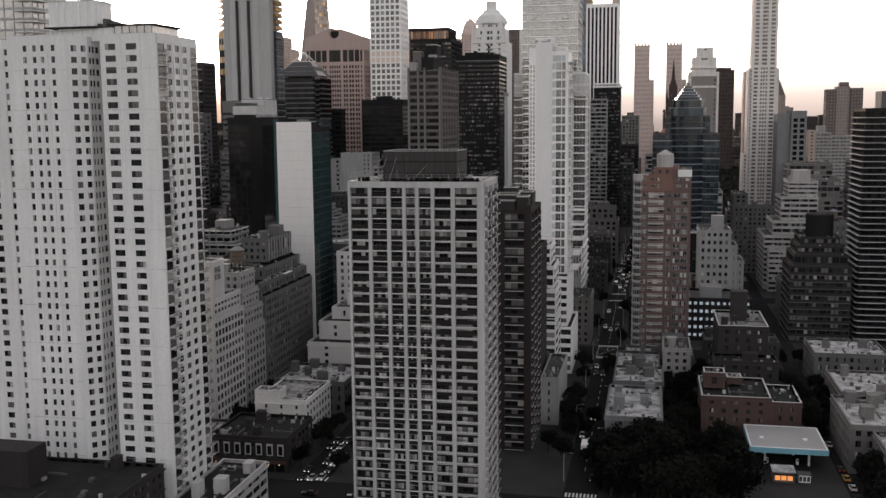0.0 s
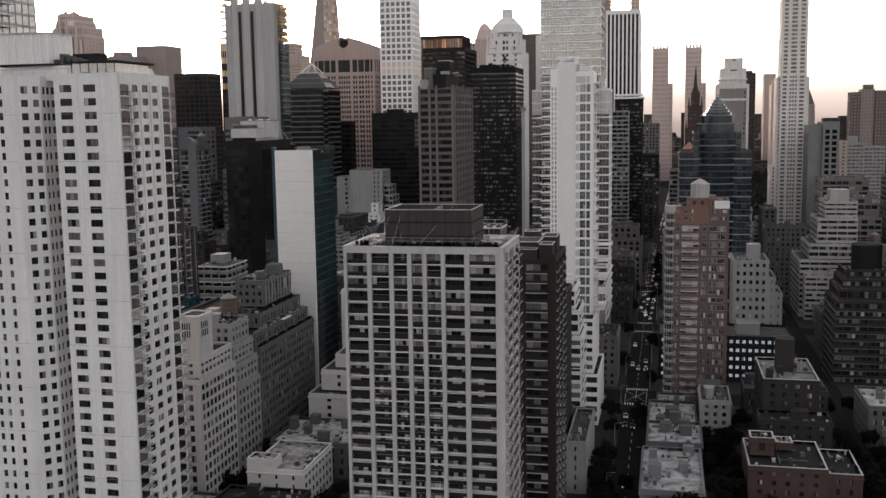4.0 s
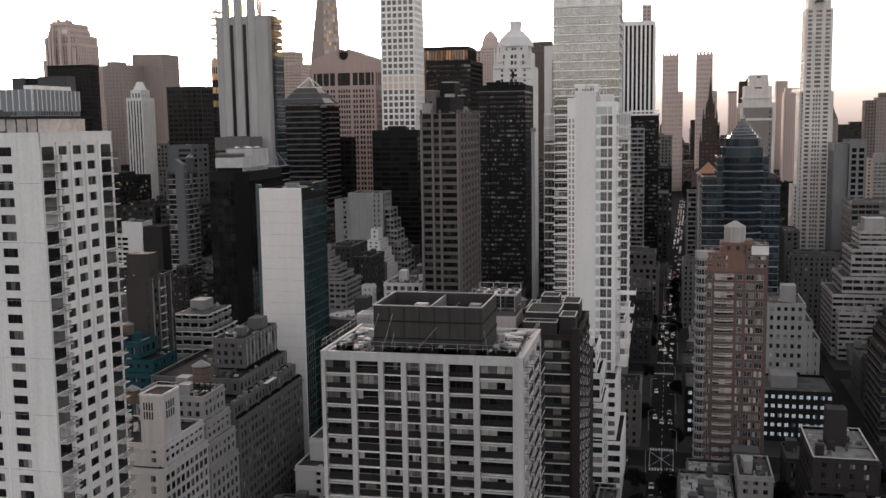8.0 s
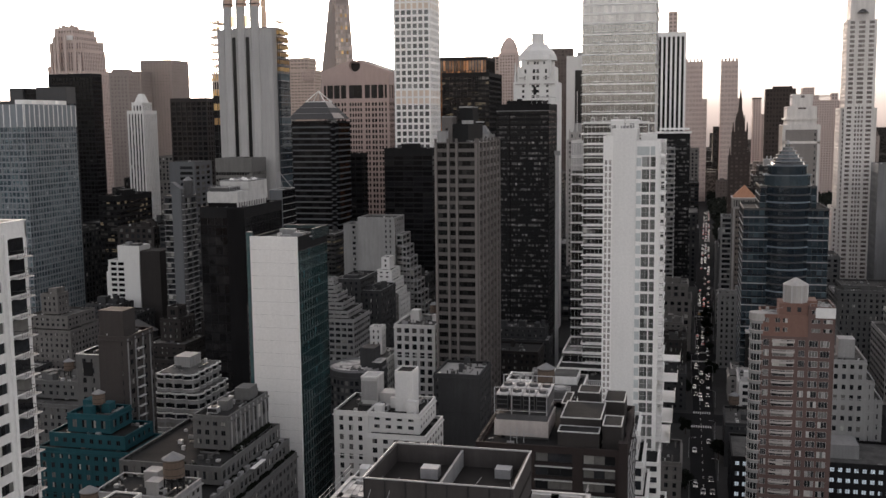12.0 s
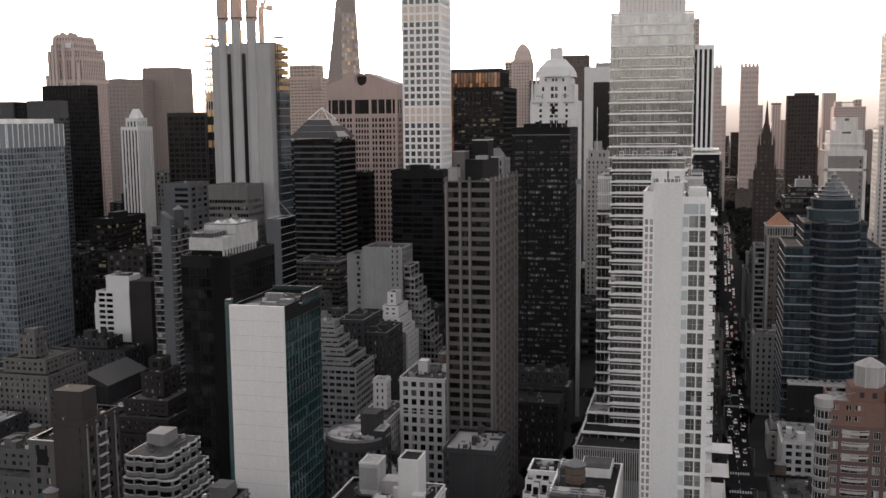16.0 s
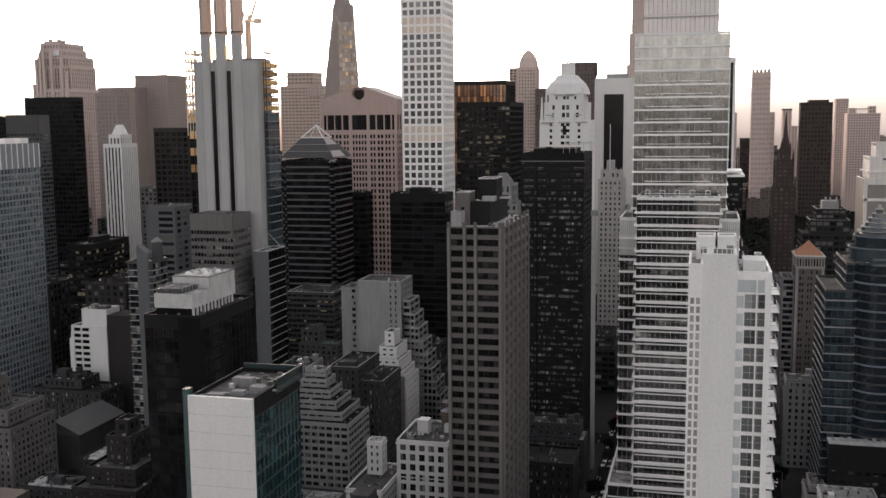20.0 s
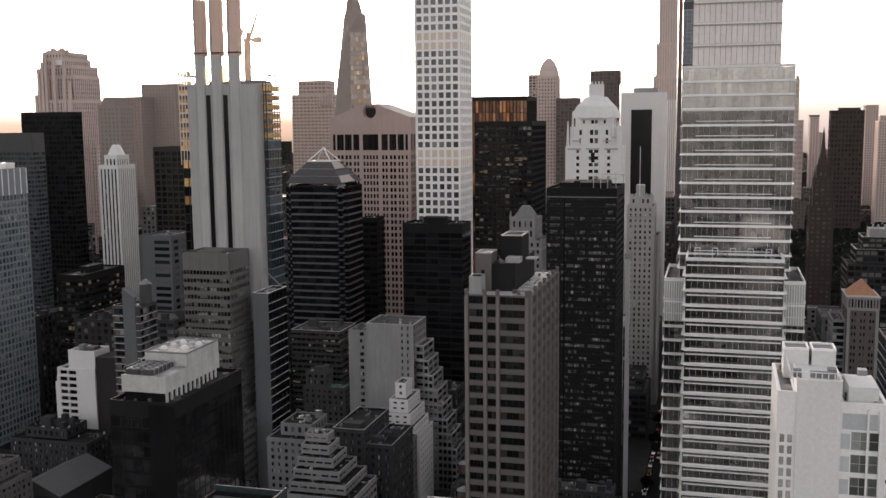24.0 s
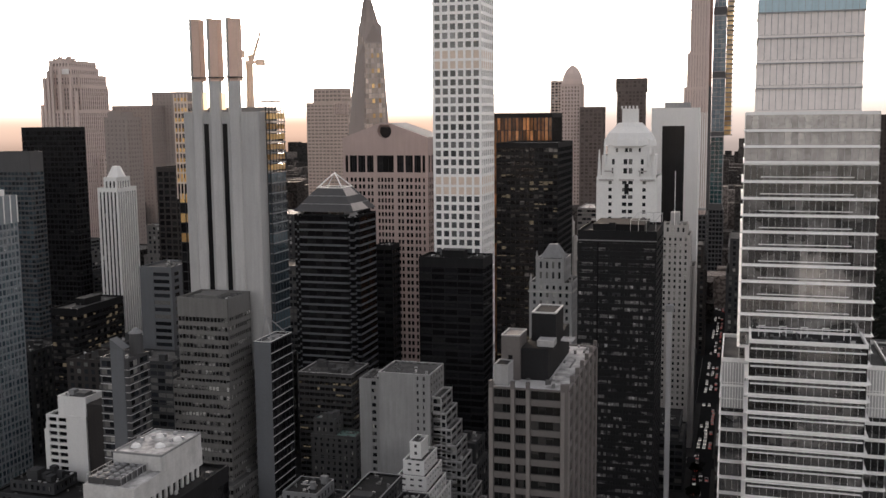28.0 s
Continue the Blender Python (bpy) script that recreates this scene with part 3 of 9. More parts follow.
WHOLE = {"wall", "floor_edge", "mast", "jib", "lattice", "guy_wire", "roof_frame", "pyramid_frame", "bracing", "frame"}


def simple(name, label, x0, x1, y0, y1, z1, st, z0=0.0, sides="SENW", blank=None, roof=None, extra=None, cop=None, mech=True, category="building"):
    """A building of one volume, with a plant room on its roof and what extra() adds."""
    b = Building(name, label, (x0 + x1) / 2, (y0 + y1) / 2, category)
    b.block(x0, x1, y0, y1, z0, z1, st, sides, blank, roof, cop=cop)
    if mech:
        rx, ry = (x1 - x0), (y1 - y0)
        mx0, my0 = x0 + rx * 0.3, y0 + ry * 0.35
        b.box("plant_room", st["wall"], mx0, mx0 + rx * 0.35, my0, my0 + ry * 0.35, z1 - 0.9, z1 + 3.0)
        b.box("plant_room_roof", ROOF_G, mx0 - 0.15, mx0 + rx * 0.35 + 0.15, my0 - 0.15, my0 + ry * 0.35 + 0.15, z1 + 3.0, z1 + 3.2)
    if extra:
        extra(b)
    return b.done()

# ---- ground, streets ----
STREETS = [-18 + 80 * k for k in range(-14, 10)]
AVENUES = [92, 268, 462, 607, 738, 878, 1010, 1130, 1320, 1560, 1800]


def street_x(i, j):
    """Middle of a street in the row of blocks beyond an avenue; two streets swing east with distance."""
    if AVENUES[j] < 607 or STREETS[i] not in (-98, -18):
        return STREETS[i]
    return -89 if STREETS[i] == -98 else -18 + drift((AVENUES[j] + AVENUES[j + 1]) / 2)


def drift(y):
    return max(0.0, 0.0195 * (y - 600))


def slab_thing(name, label, mat, x0, x1, y0, y1, z0, z1, category="", kind="structure"):
    g = Geo()
    g.box(x0, x1, y0, y1, z0, z1)
    return tagged(new(name, g.mesh(name, mat)), label, category or name, "", kind)


g = Geo()
g.poly([(-4900, -1500, 0), (4900, -1500, 0), (4900, 4900, 0), (-4900, 4900, 0)])
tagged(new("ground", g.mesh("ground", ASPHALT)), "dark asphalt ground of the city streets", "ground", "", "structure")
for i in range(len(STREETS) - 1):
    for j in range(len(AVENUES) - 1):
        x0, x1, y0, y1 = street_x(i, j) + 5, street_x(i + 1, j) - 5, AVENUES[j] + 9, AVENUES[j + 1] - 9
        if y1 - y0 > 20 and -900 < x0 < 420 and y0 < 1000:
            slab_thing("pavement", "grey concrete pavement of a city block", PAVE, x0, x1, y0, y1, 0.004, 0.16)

# Unseen blocks added behind the view; they cut sky light on lower walls.
g = Geo()
rng = random.Random(41)
for i in range(-9, 7):
    for y0 in (-420, -330, -240, -150, -60, 24):
        for k in range(2):
            x0 = -18 + 80 * i + 8 + 33 * k
            h = rng.uniform(18, 46) if x0 > -100 else rng.uniform(26, 70)
            g.box(x0, x0 + 30, y0, y0 + rng.uniform(50, 68), 0, min(h, 40) if y0 > 0 else h)
tagged(new("city_blocks_behind", g.mesh("city_blocks_behind", BROWNB)), "plain dark city blocks under the start of the flight", "distant buildings", "", "stuff")

# ---- far land and skyline ----
rng = random.Random(5)
g = Geo()
for i in range(3600):
    y = rng.uniform(1250, 4550)
    x = rng.uniform(-0.75, 0.3) * y
    if -60 < x < 500 and y < 2050:
        continue
    w, d, h = rng.uniform(14, 45), rng.uniform(14, 45), rng.uniform(12, 55) * (1 if rng.random() < 0.85 else rng.uniform(1.5, 2.4))
    g.box(x, x + w, y, y + d, 0, h)
tagged(new("distant_houses", g.mesh("distant_houses", CITYG)), "far carpet of low brown and grey city blocks", "distant buildings", "", "stuff")
# Backdrop shell: horizon haze and sunset glow painted as emission colour.
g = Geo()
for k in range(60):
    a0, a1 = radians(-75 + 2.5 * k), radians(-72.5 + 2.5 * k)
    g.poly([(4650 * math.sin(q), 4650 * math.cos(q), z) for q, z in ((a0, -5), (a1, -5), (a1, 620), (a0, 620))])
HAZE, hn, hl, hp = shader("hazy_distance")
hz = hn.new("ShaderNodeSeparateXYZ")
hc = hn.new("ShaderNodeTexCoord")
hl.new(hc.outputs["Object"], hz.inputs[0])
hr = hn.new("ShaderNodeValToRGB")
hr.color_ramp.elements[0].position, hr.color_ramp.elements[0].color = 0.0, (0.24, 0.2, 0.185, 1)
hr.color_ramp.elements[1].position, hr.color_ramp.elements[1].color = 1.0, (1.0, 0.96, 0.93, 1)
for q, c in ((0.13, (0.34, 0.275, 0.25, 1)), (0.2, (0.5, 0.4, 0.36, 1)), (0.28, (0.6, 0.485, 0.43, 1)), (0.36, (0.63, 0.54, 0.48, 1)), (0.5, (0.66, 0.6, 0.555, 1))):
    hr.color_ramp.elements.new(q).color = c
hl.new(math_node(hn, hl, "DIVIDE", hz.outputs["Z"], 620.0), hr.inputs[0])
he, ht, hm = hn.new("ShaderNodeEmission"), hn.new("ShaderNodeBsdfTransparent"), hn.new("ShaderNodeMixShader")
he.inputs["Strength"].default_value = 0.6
# Warmer tint painted towards the sun's bearing.
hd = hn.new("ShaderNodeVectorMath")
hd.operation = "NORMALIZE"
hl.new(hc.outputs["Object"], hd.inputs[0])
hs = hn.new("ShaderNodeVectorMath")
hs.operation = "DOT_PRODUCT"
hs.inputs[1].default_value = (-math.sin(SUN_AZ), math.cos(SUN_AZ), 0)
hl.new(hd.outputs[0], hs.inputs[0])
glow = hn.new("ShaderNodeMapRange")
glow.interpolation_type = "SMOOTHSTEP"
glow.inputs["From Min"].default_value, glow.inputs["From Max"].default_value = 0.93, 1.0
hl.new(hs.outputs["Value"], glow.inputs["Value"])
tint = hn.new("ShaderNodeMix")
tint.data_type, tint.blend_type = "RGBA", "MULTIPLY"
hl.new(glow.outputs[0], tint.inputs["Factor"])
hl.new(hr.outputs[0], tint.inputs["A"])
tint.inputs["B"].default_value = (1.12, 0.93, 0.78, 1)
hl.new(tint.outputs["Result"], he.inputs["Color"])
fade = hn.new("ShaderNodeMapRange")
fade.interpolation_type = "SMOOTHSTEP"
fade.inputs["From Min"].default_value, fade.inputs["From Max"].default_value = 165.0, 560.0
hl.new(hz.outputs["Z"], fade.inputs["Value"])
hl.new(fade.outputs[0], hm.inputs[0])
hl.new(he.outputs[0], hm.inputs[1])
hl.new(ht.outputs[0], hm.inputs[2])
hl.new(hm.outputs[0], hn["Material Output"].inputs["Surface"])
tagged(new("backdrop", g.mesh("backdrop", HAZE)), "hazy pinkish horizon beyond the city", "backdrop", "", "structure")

# ---- main towers ----

# grey concrete grid tower with balconies
b = Building("apartment_tower", "grey concrete grid apartment tower with recessed balconies", -54.5, 244)
cw = [(0.02, 0.15), (0.175, 0.29), (0.315, 0.405), (0.43, 0.5), (0.525, 0.615), (0.64, 0.76), (0.79, 0.95)]
G_FLAT = glazing("flat_glass_with_pale_blinds", dark=(0.02, 0.021, 0.023), light=(0.5, 0.49, 0.47), share=0.22, mid=0.28, spec=0.4)
G_CURT = glazing("flat_glass_with_curtains", dark=(0.01, 0.01, 0.011), light=(0.44, 0.43, 0.42), share=0.27, mid=0.14, spec=0.15)
st = style(CONC, G_CURT, fh=2.56, sp=1.0, dep=1.1, back=0.75, panes=4, sp_m=BRONZE_D, top=1.3, split=420, balc=(0, 5, 6), bal_d=0.0, bal_m=CONC, rail_m=FRAME_D,
           cols={"S": cw, "E": [(0.06, 0.26), (0.34, 0.62), (0.72, 0.95)], "W": [(0.06, 0.26), (0.34, 0.62), (0.72, 0.95)]})
st["balc"] = ()
b.block(-71.1, -38, 233.2, 255.5, 0, 92.2, st, roof=ROOF_G, para=0.9)
m = 35
fh = (92.2 - 1.3) / m
for j in range(m):
    z = j * fh + 0.2
    for u in (cw[0], cw[5], cw[6]):
        w = 33.1 * (u[1] - u[0])
        b.unit("balcony", balcony_unit(w, 1.0, CONC, FRAME_D), "S", -71.1, 233.2, 33.1 * (u[0] + u[1]) / 2, 0.85, z)
    for u in ((0.06, 0.26), (0.34, 0.62), (0.72, 0.95)):
        w = 22.3 * (u[1] - u[0])
        b.unit("balcony", balcony_unit(w, 1.7, CONC, FRAME_D), "E", -38, 233.2, 22.3 * (u[0] + u[1]) / 2, 0.85, z)
    b.geo("floor_edge", PANEL_W, "stuff").box(-70.9, -38.2, 233.6, 234.2, z + 0.04, z + 0.2)
    b.geo("floor_edge", PANEL_W, "stuff").box(-38.7, -38.2, 233.5, 255.3, z + 0.04, z + 0.2)
    g = b.geo("window_rail", METAL, "stuff")
    for u in cw[1:5]:
        g.box(-71.1 + 33.1 * u[0], -71.1 + 33.1 * u[1], 233.9, 234.0, z + 1.5, z + 1.56)
g = b.geo("penthouse", SCREEN)
for q in ((-63, -45, 236.5, 236.9), (-63, -45, 249.6, 250), (-63, -62.6, 236.9, 249.6), (-45.4, -45, 236.9, 249.6)):
    g.box(*q, 91.4, 99.4)
b.box("penthouse_roof", ROOF_D, -62.6, -45.4, 236.9, 249.6, 91.45, 96.2)
for z in (94.0, 96.8):
    b.box("penthouse_band", BRONZE_D, -63.12, -44.88, 236.38, 250.12, z, z + 0.25)
b.coping(-63, -45, 236.5, 250, 99.4, METAL, 0.14, 0.16)
b.box("penthouse_divider", CONC_D, -54, -53.7, 236.9, 249.6, 96.2, 99.2)
for x, y, w, h in ((-60, 239, 3, 1.4), (-58, 244, 2.2, 2.2), (-50, 240, 3.4, 1.2), (-49, 246, 2, 2)):
    b.box("plant_unit", METAL, x, x + w, y, y + 1.8, 96.2, 96.2 + h)
for k in range(8):
    b.box("screen_post", FRAME_D, -62.9 + 2.5 * k, -62.75 + 2.5 * k, 236.4, 236.5, 91.5, 99.4)
rq = random.Random(77)
g, h = b.geo("roof_paving", ROOF_W, "stuff"), b.geo("planter_hedge", LEAF, "stuff")
for x0, x1, y0, y1 in ((-70.2, -64.2, 235, 253.5), (-44.2, -39.2, 235, 253.5)):
    for _ in range(16):
        x, y = rq.uniform(x0, x1 - 2), rq.uniform(y0, y1 - 2)
        k = 0.012 * rq.random()
        g.box(x, x + rq.uniform(0.8, 2.0), y, y + rq.uniform(0.8, 2.2), 92.0, 92.32 + k)
for _ in range(40):
    x = rq.uniform(-69, -40)
    h.box(x, x + rq.uniform(0.4, 1.3), 234.6, 235.3, 92.0, 92.6 + rq.uniform(0.1, 0.8))
for x, y, w, z in ((-68.6, 239, 1.2, 1.3), (-67, 246, 2.0, 1.7), (-43.4, 238, 1.3, 1.5), (-42.2, 241, 1.0, 1.1), (-43.8, 245, 1.6, 1.8), (-52, 235.5, 1.0, 1.6), (-48.5, 235.5, 0.9, 1.3), (-57, 235.5, 0.8, 1.2)):
    b.box("roof_unit", METAL, x, x + 0.6 * w, y, y + 0.7, 92.0, 92 + 0.8 * z)
rail = b.geo("frame", METAL)
for z in (93.4, 94.1):
    rail.rod((-70.9, 233.5, z), (-38.2, 233.5, z), 0.03)
    rail.rod((-38.2, 233.5, z), (-38.2, 255.2, z), 0.03)
    rail.rod((-70.9, 233.5, z), (-70.9, 255.2, z), 0.03)
for k in range(17):
    rail.rod((-70.9 + 2.04 * k, 233.5, 92.9), (-70.9 + 2.04 * k, 233.5, 94.1), 0.035)
for k in range(11):
    for x in (-70.9, -38.2):
        rail.rod((x, 233.5 + 2.15 * k, 92.9), (x, 233.5 + 2.15 * k, 94.1), 0.035)
gg = b.geo("guy_wire", METAL)
for p, q in (((-66, 234.2, 92.5), (-62.8, 237, 99.3)), ((-63.5, 234.2, 92.5), (-61.8, 237, 99.3)), ((-61, 234.2, 92.5), (-59.5, 237, 99.3)), ((-64, 235.5, 92), (-61, 238, 99.3)), ((-60, 235.5, 92), (-59, 238, 99.3)), ((-56, 235, 92), (-49, 238, 100)), ((-44, 236, 92), (-46, 240, 99)), ((-68, 236, 92), (-64, 244, 99))):
    gg.rod(p, q, 0.035)
b.done()

# white brick slab tower
b = Building("apartment_tower", "white brick apartment tower with balconies and dark windows", -136, 239)
st = style(WHITE, G_RES, fh=2.8, sp=1.3, dep=0.2, back=0.03, panes=2, top=2.2, split=150, cols={"S": [(0.275, 0.335), (0.44, 0.5), (0.575, 0.632), (0.755, 0.815)], "W": [(0.1, 0.2), (0.5, 0.6), (0.8, 0.9)]})
b.block(-156.6, -140.6, 228, 250.2, 0, 128.1, st, sides="SNW", roof=ROOF_G)
b.block(-176, -156.7, 233, 250.2, 0, 127.7, dict(st, split=0, cols={"S": [(0.2, 0.3), (0.5, 0.6), (0.78, 0.9)]}), sides="SNW", roof=ROOF_G)
# slanted bay between the wings, its return and the deep notch behind
b.facet((-140.55, 228.02), (-136.9, 231.7), [(1.2, 2.55), (3.6, 4.75)], 0, 128, st)
b.geo("wall_core", FRAME_D).prism([(-140.6, 228.6), (-137.3, 231.9), (-140.6, 231.9)], 0, 127.8)
b.box("roof", ROOF_G, -140.55, -138.8, 230.2, 231.7, 127.8, 127.9)
st2 = dict(st, split=230, cols={"E": [(0.035, 0.085), (0.115, 0.165), (0.205, 0.28)]})
b.block(-140.58, -136.9, 231.72, 250, 0, 127.9, st2, sides="EN", roof=ROOF_G)
b.block(-136.88, -131.3, 237.6, 250, 0, 127.85, dict(st, split=0, cols={"S": [(0.3, 0.6)]}), sides="SN", roof=ROOF_G)
st3 = dict(st, split=420, panes=3, cols={"S": [(0.09, 0.275), (0.46, 0.645)], "E": [(0.03, 0.17), (0.225, 0.35), (0.42, 0.545), (0.61, 0.735), (0.83, 0.97)]})
b.block(-131.3, -116.5, 228, 250.2, 0, 128, st3, sides="SEN", roof=ROOF_G)
for x in (-126.1, -120.9):
    b.box("pilaster", WHITE, x - 0.2, x + 0.2, 227.86, 228.02, 0, 127.5)
for x in (-150.8, -148.0, -145.6):
    b.box("pilaster", WHITE, x - 0.15, x + 0.15, 227.9, 228.02, 0, 127.5)
fh = (128 - 2.2) / round((128 - 2.2) / 2.8)
for j in range(round(125.8 / 2.8)):
    for u in (0.1, 0.89):
        b.unit("balcony", balcony_unit(3.4, 1.5, CONC, FRAME_D), "E", -116.5, 228, u * 22.2, 0, j * fh + 0.25)
        # Dark panel imitates the shade of a recessed balcony.
        b.box("balcony_door", G_DARK, -116.52, -116.47, 228 + 22.2 * u - 1.65, 228 + 22.2 * u + 1.65, j * fh + 0.5, j * fh + 2.7)
for u in (0.2, 0.385, 0.578, 0.78):
    b.box("pilaster", WHITE, -116.52, -116.15, 228 + 22.2 * u - 0.25, 228 + 22.2 * u + 0.35, 2, 126.5)
for k in range(12):
    b.box("wall_joint", GREY, -131.2, -116.6, 227.985, 228.02, 12 + 9.8 * k, 12.06 + 9.8 * k)
    b.box("wall_joint", GREY, -156.5, -140.7, 227.985, 228.02, 12 + 9.8 * k, 12.06 + 9.8 * k)
b.box("penthouse", WHITE, -146, -130, 234, 247, 127, 130.2)
b.box("penthouse_glass", G_WHITE, -130, -119.9, 232.9, 247.1, 127.2, 130.4)
b.box("penthouse_canopy", BRONZE_D, -149, -134.5, 232.5, 237.6, 130.3, 130.6)
b.box("penthouse_canopy", BRONZE_D, -131.2, -118.8, 232, 248, 130.5, 130.85)
for k in range(6):
    b.box("penthouse_post", FRAME_D, -130 + 2.0 * k, -129.85 + 2.0 * k, 232.8, 232.9, 127.2, 130.4)
b.box("lift_house", WHITE, -150.7, -138.3, 238, 247, 127, 137.4)
for k in range(7):
    b.box("lift_house_rib", PANEL_W, -150.7 + 2.02 * k, -150.45 + 2.02 * k, 237.8, 238.02, 127, 137.3)
for k in range(4):
    b.box("lift_house_rib", PANEL_W, -138.32, -138.1, 239.5 + 2.2 * k, 239.75 + 2.2 * k, 127, 137.3)
b.box("lift_house_cap", CONC, -151, -138, 237.7, 247.3, 137.4, 137.7)
for k in range(5):
    b.box("roof_duct", DKGREY, -138 + 1.5 * k, -137.1 + 1.5 * k, 239, 241.5, 130.6, 131.8 + (k * 3 % 4) * 0.4)
g = b.geo("guy_wire", METAL)
for k in range(14):
    g.rod((-155 + 2.7 * k, 228.6, 128), (-155 + 2.7 * k, 228.6, 129.2), 0.05)
g.rod((-155, 228.6, 129.2), (-117, 228.6, 129.2), 0.05)
b.done()

G_SCRN = glazing("dark_teal_screen_glass", dark=(0.012, 0.02, 0.022), light=(0.03, 0.045, 0.048), share=0.2, mid=0.3)
# blank white party wall tower with teal glass sides
b = Building("glass_tower", "slim tower with a blank white wall and teal glass sides", -151, 431)
st = style(BLACK, G_TEAL, bay=2.2, fh=3.3, pier=0.12, sp=0.5, dep=0.25, back=0.05, panes=1, top=4.5, split=200, sp_m=G_TEAL, frame_m=DKGREY)
b.block(-158.4, -143.3, 417.8, 444.6, 0, 106, st, sides="ENW", blank=G_TEAL, roof=ROOF_G)
g = b.geo("party_wall", PLASTER)
g.box(-158.6, -143.1, 417.0, 418.0, 0, 106.3)
for k in range(1, 26):
    b.box("wall_joint", GREY, -158.6, -143.1, 416.99, 417.05, 106.3 - 4.1 * k, 106.3 - 4.1 * k + 0.05)
for k in range(31):
    b.box("floor_line", DKGREY, -143.32, -143.2, 418.1, 444.4, 3.2 + 3.28 * k, 3.3 + 3.28 * k)
b.box("glass_fin", G_TEAL, -160.1, -158.6, 417.6, 419.5, 2, 107.5)
b.box("glass_screen", G_SCRN, -143.3, -143.0, 430, 446, 104, 107.4)
b.box("glass_screen", G_SCRN, -158, -143.3, 444.4, 444.7, 104, 107.2)
# Thin dark caps added to hide sky glare on the glass tops.
b.box("screen_cap", DKGREY, -143.32, -142.98, 430, 446, 107.4, 107.5)
b.box("screen_cap", DKGREY, -158, -143.3, 444.35, 444.75, 107.2, 107.3)
b.box("fin_cap", DKGREY, -160.15, -158.55, 417.55, 419.55, 107.5, 107.6)
for x, y, w, h in ((-156, 421, 4, 0.8), (-151, 423, 3, 1.2), (-148, 426, 3.5, 1.6), (-154, 430, 5, 2.4)):
    b.box("roof_duct", CONC_D, x, x + w, y, y + 2.2, 105, 105 + h)
    b.box("roof_pipe", METAL, x + 0.2, x + w + 2, y + 2.6, y + 2.9, 105.1, 105.5)
b.done()

G_OFF = glazing("dark_brown_office_glass", dark=(0.007, 0.007, 0.007), light=(0.12, 0.115, 0.11), share=0.12, mid=0.25, ribbon=0.4, spec=0.2)
# brown granite office tower
b = Building("office_tower", "brown granite grid office tower with dark ribbon windows", -118, 556)
st = style(BRONZE, G_OFF, bay=4.6, fh=3.6, pier=1.2, sp=1.45, dep=0.75, back=0.12, panes=4, top=0.3, split=300, cols={"S": [(0.057, 0.276), (0.337, 0.47), (0.53, 0.906)], "E": [((7.85 * i + 2.0) / 48.1, (7.85 * i + 7.3) / 48.1) for i in range(6)]})
b.block(-127.6, -109.1, 531.7, 579.8, 0, 132.6, st, roof=CONC, para=0.35)
b.box("roof_strip", ROOF_W, -114.8, -109.7, 533, 578, 132.3, 132.5)
PIER = solid("pale_brown_granite_pier", (0.175, 0.16, 0.152), 0.7, 0.15, 0.15)
for u0, u1 in ((0.0, 0.05), (0.283, 0.33), (0.477, 0.523), (0.913, 0.96)):
    b.box("pier", PIER, -127.6 + 18.5 * u0, -127.6 + 18.5 * u1, 531.35, 531.72, 0, 132.4)
for i in range(7):
    y = 531.9 + 7.85 * i - (0.9 if i == 6 else 0)
    b.box("pier", PIER, -109.12, -108.8, y, y + 0.9, 0, 132.4)
for i in range(5):
    x = -127.6 + 18.5 * (0.0, 0.276, 0.47, 0.906, 0.95)[i]
    b.box("pier_cap", BRONZE, x, x + 0.9, 531.6, 532.5, 132.6, 134.2)
for i in range(7):
    y = 532 + 7.8 * i
    b.box("pier_cap", BRONZE, -110, -109.05, y, y + 0.9, 132.6, 134.2)
b.box("penthouse", BLACK, -122, -115.4, 541, 572, 130, 140)
b.box("penthouse_roof", ROOF_D, -121.8, -115.6, 541.2, 571.8, 140, 140.15)
b.box("roof_hatch", GREY, -118.5, -114.5, 543, 547.5, 140.1, 141.6)
b.box("stair_tower_window", BLACK_P, -124.8, -123.8, 539.95, 540.05, 137, 138.4)
b.box("stair_wing", GREY, -127, -123.6, 534.5, 540, 131.8, 137)
b.box("stair_wing_roof", ROOF_D, -126.7, -123.9, 534.8, 539.7, 137, 137.1)
b.coping(-127, -123.6, 534.5, 540, 137.05, GREY, 0.3, 0.3)
b.coping(-126.5, -122, 540, 548, 143, GREY, 0.3, 0.3)
b.box("stair_tower", BRONZE, -126.5, -122, 540, 548, 130, 143)
b.box("penthouse_tower", BLACK, -121, -115, 549, 560, 140, 147)
b.box("tower_roof", ROOF_D, -120.6, -115.4, 549.4, 559.6, 147, 147.1)
b.coping(-121, -115, 549, 560, 147.02, CONC, 0.4, 0.35)
for k in range(3):
    b.box("roof_pipe", METAL, -113.6, -110.5, 548 + 1.4 * k, 548.5 + 1.4 * k, 140.6, 141.1)
b.done()

# white residential slab with balconies
b = Building("apartment_tower", "white modern apartment tower with window bays and corner balconies", -42, 443)
G_SOFT = glazing("pale_grey_green_glass", dark=(0.075, 0.08, 0.077), light=(0.34, 0.35, 0.34), share=0.15, mid=0.4, ior=1.9, grain=0.6)
PALE_P = solid("pale_blue_grey_panel", (0.5, 0.535, 0.54), 0.4, 0.06, 0.1, bump=0.02)
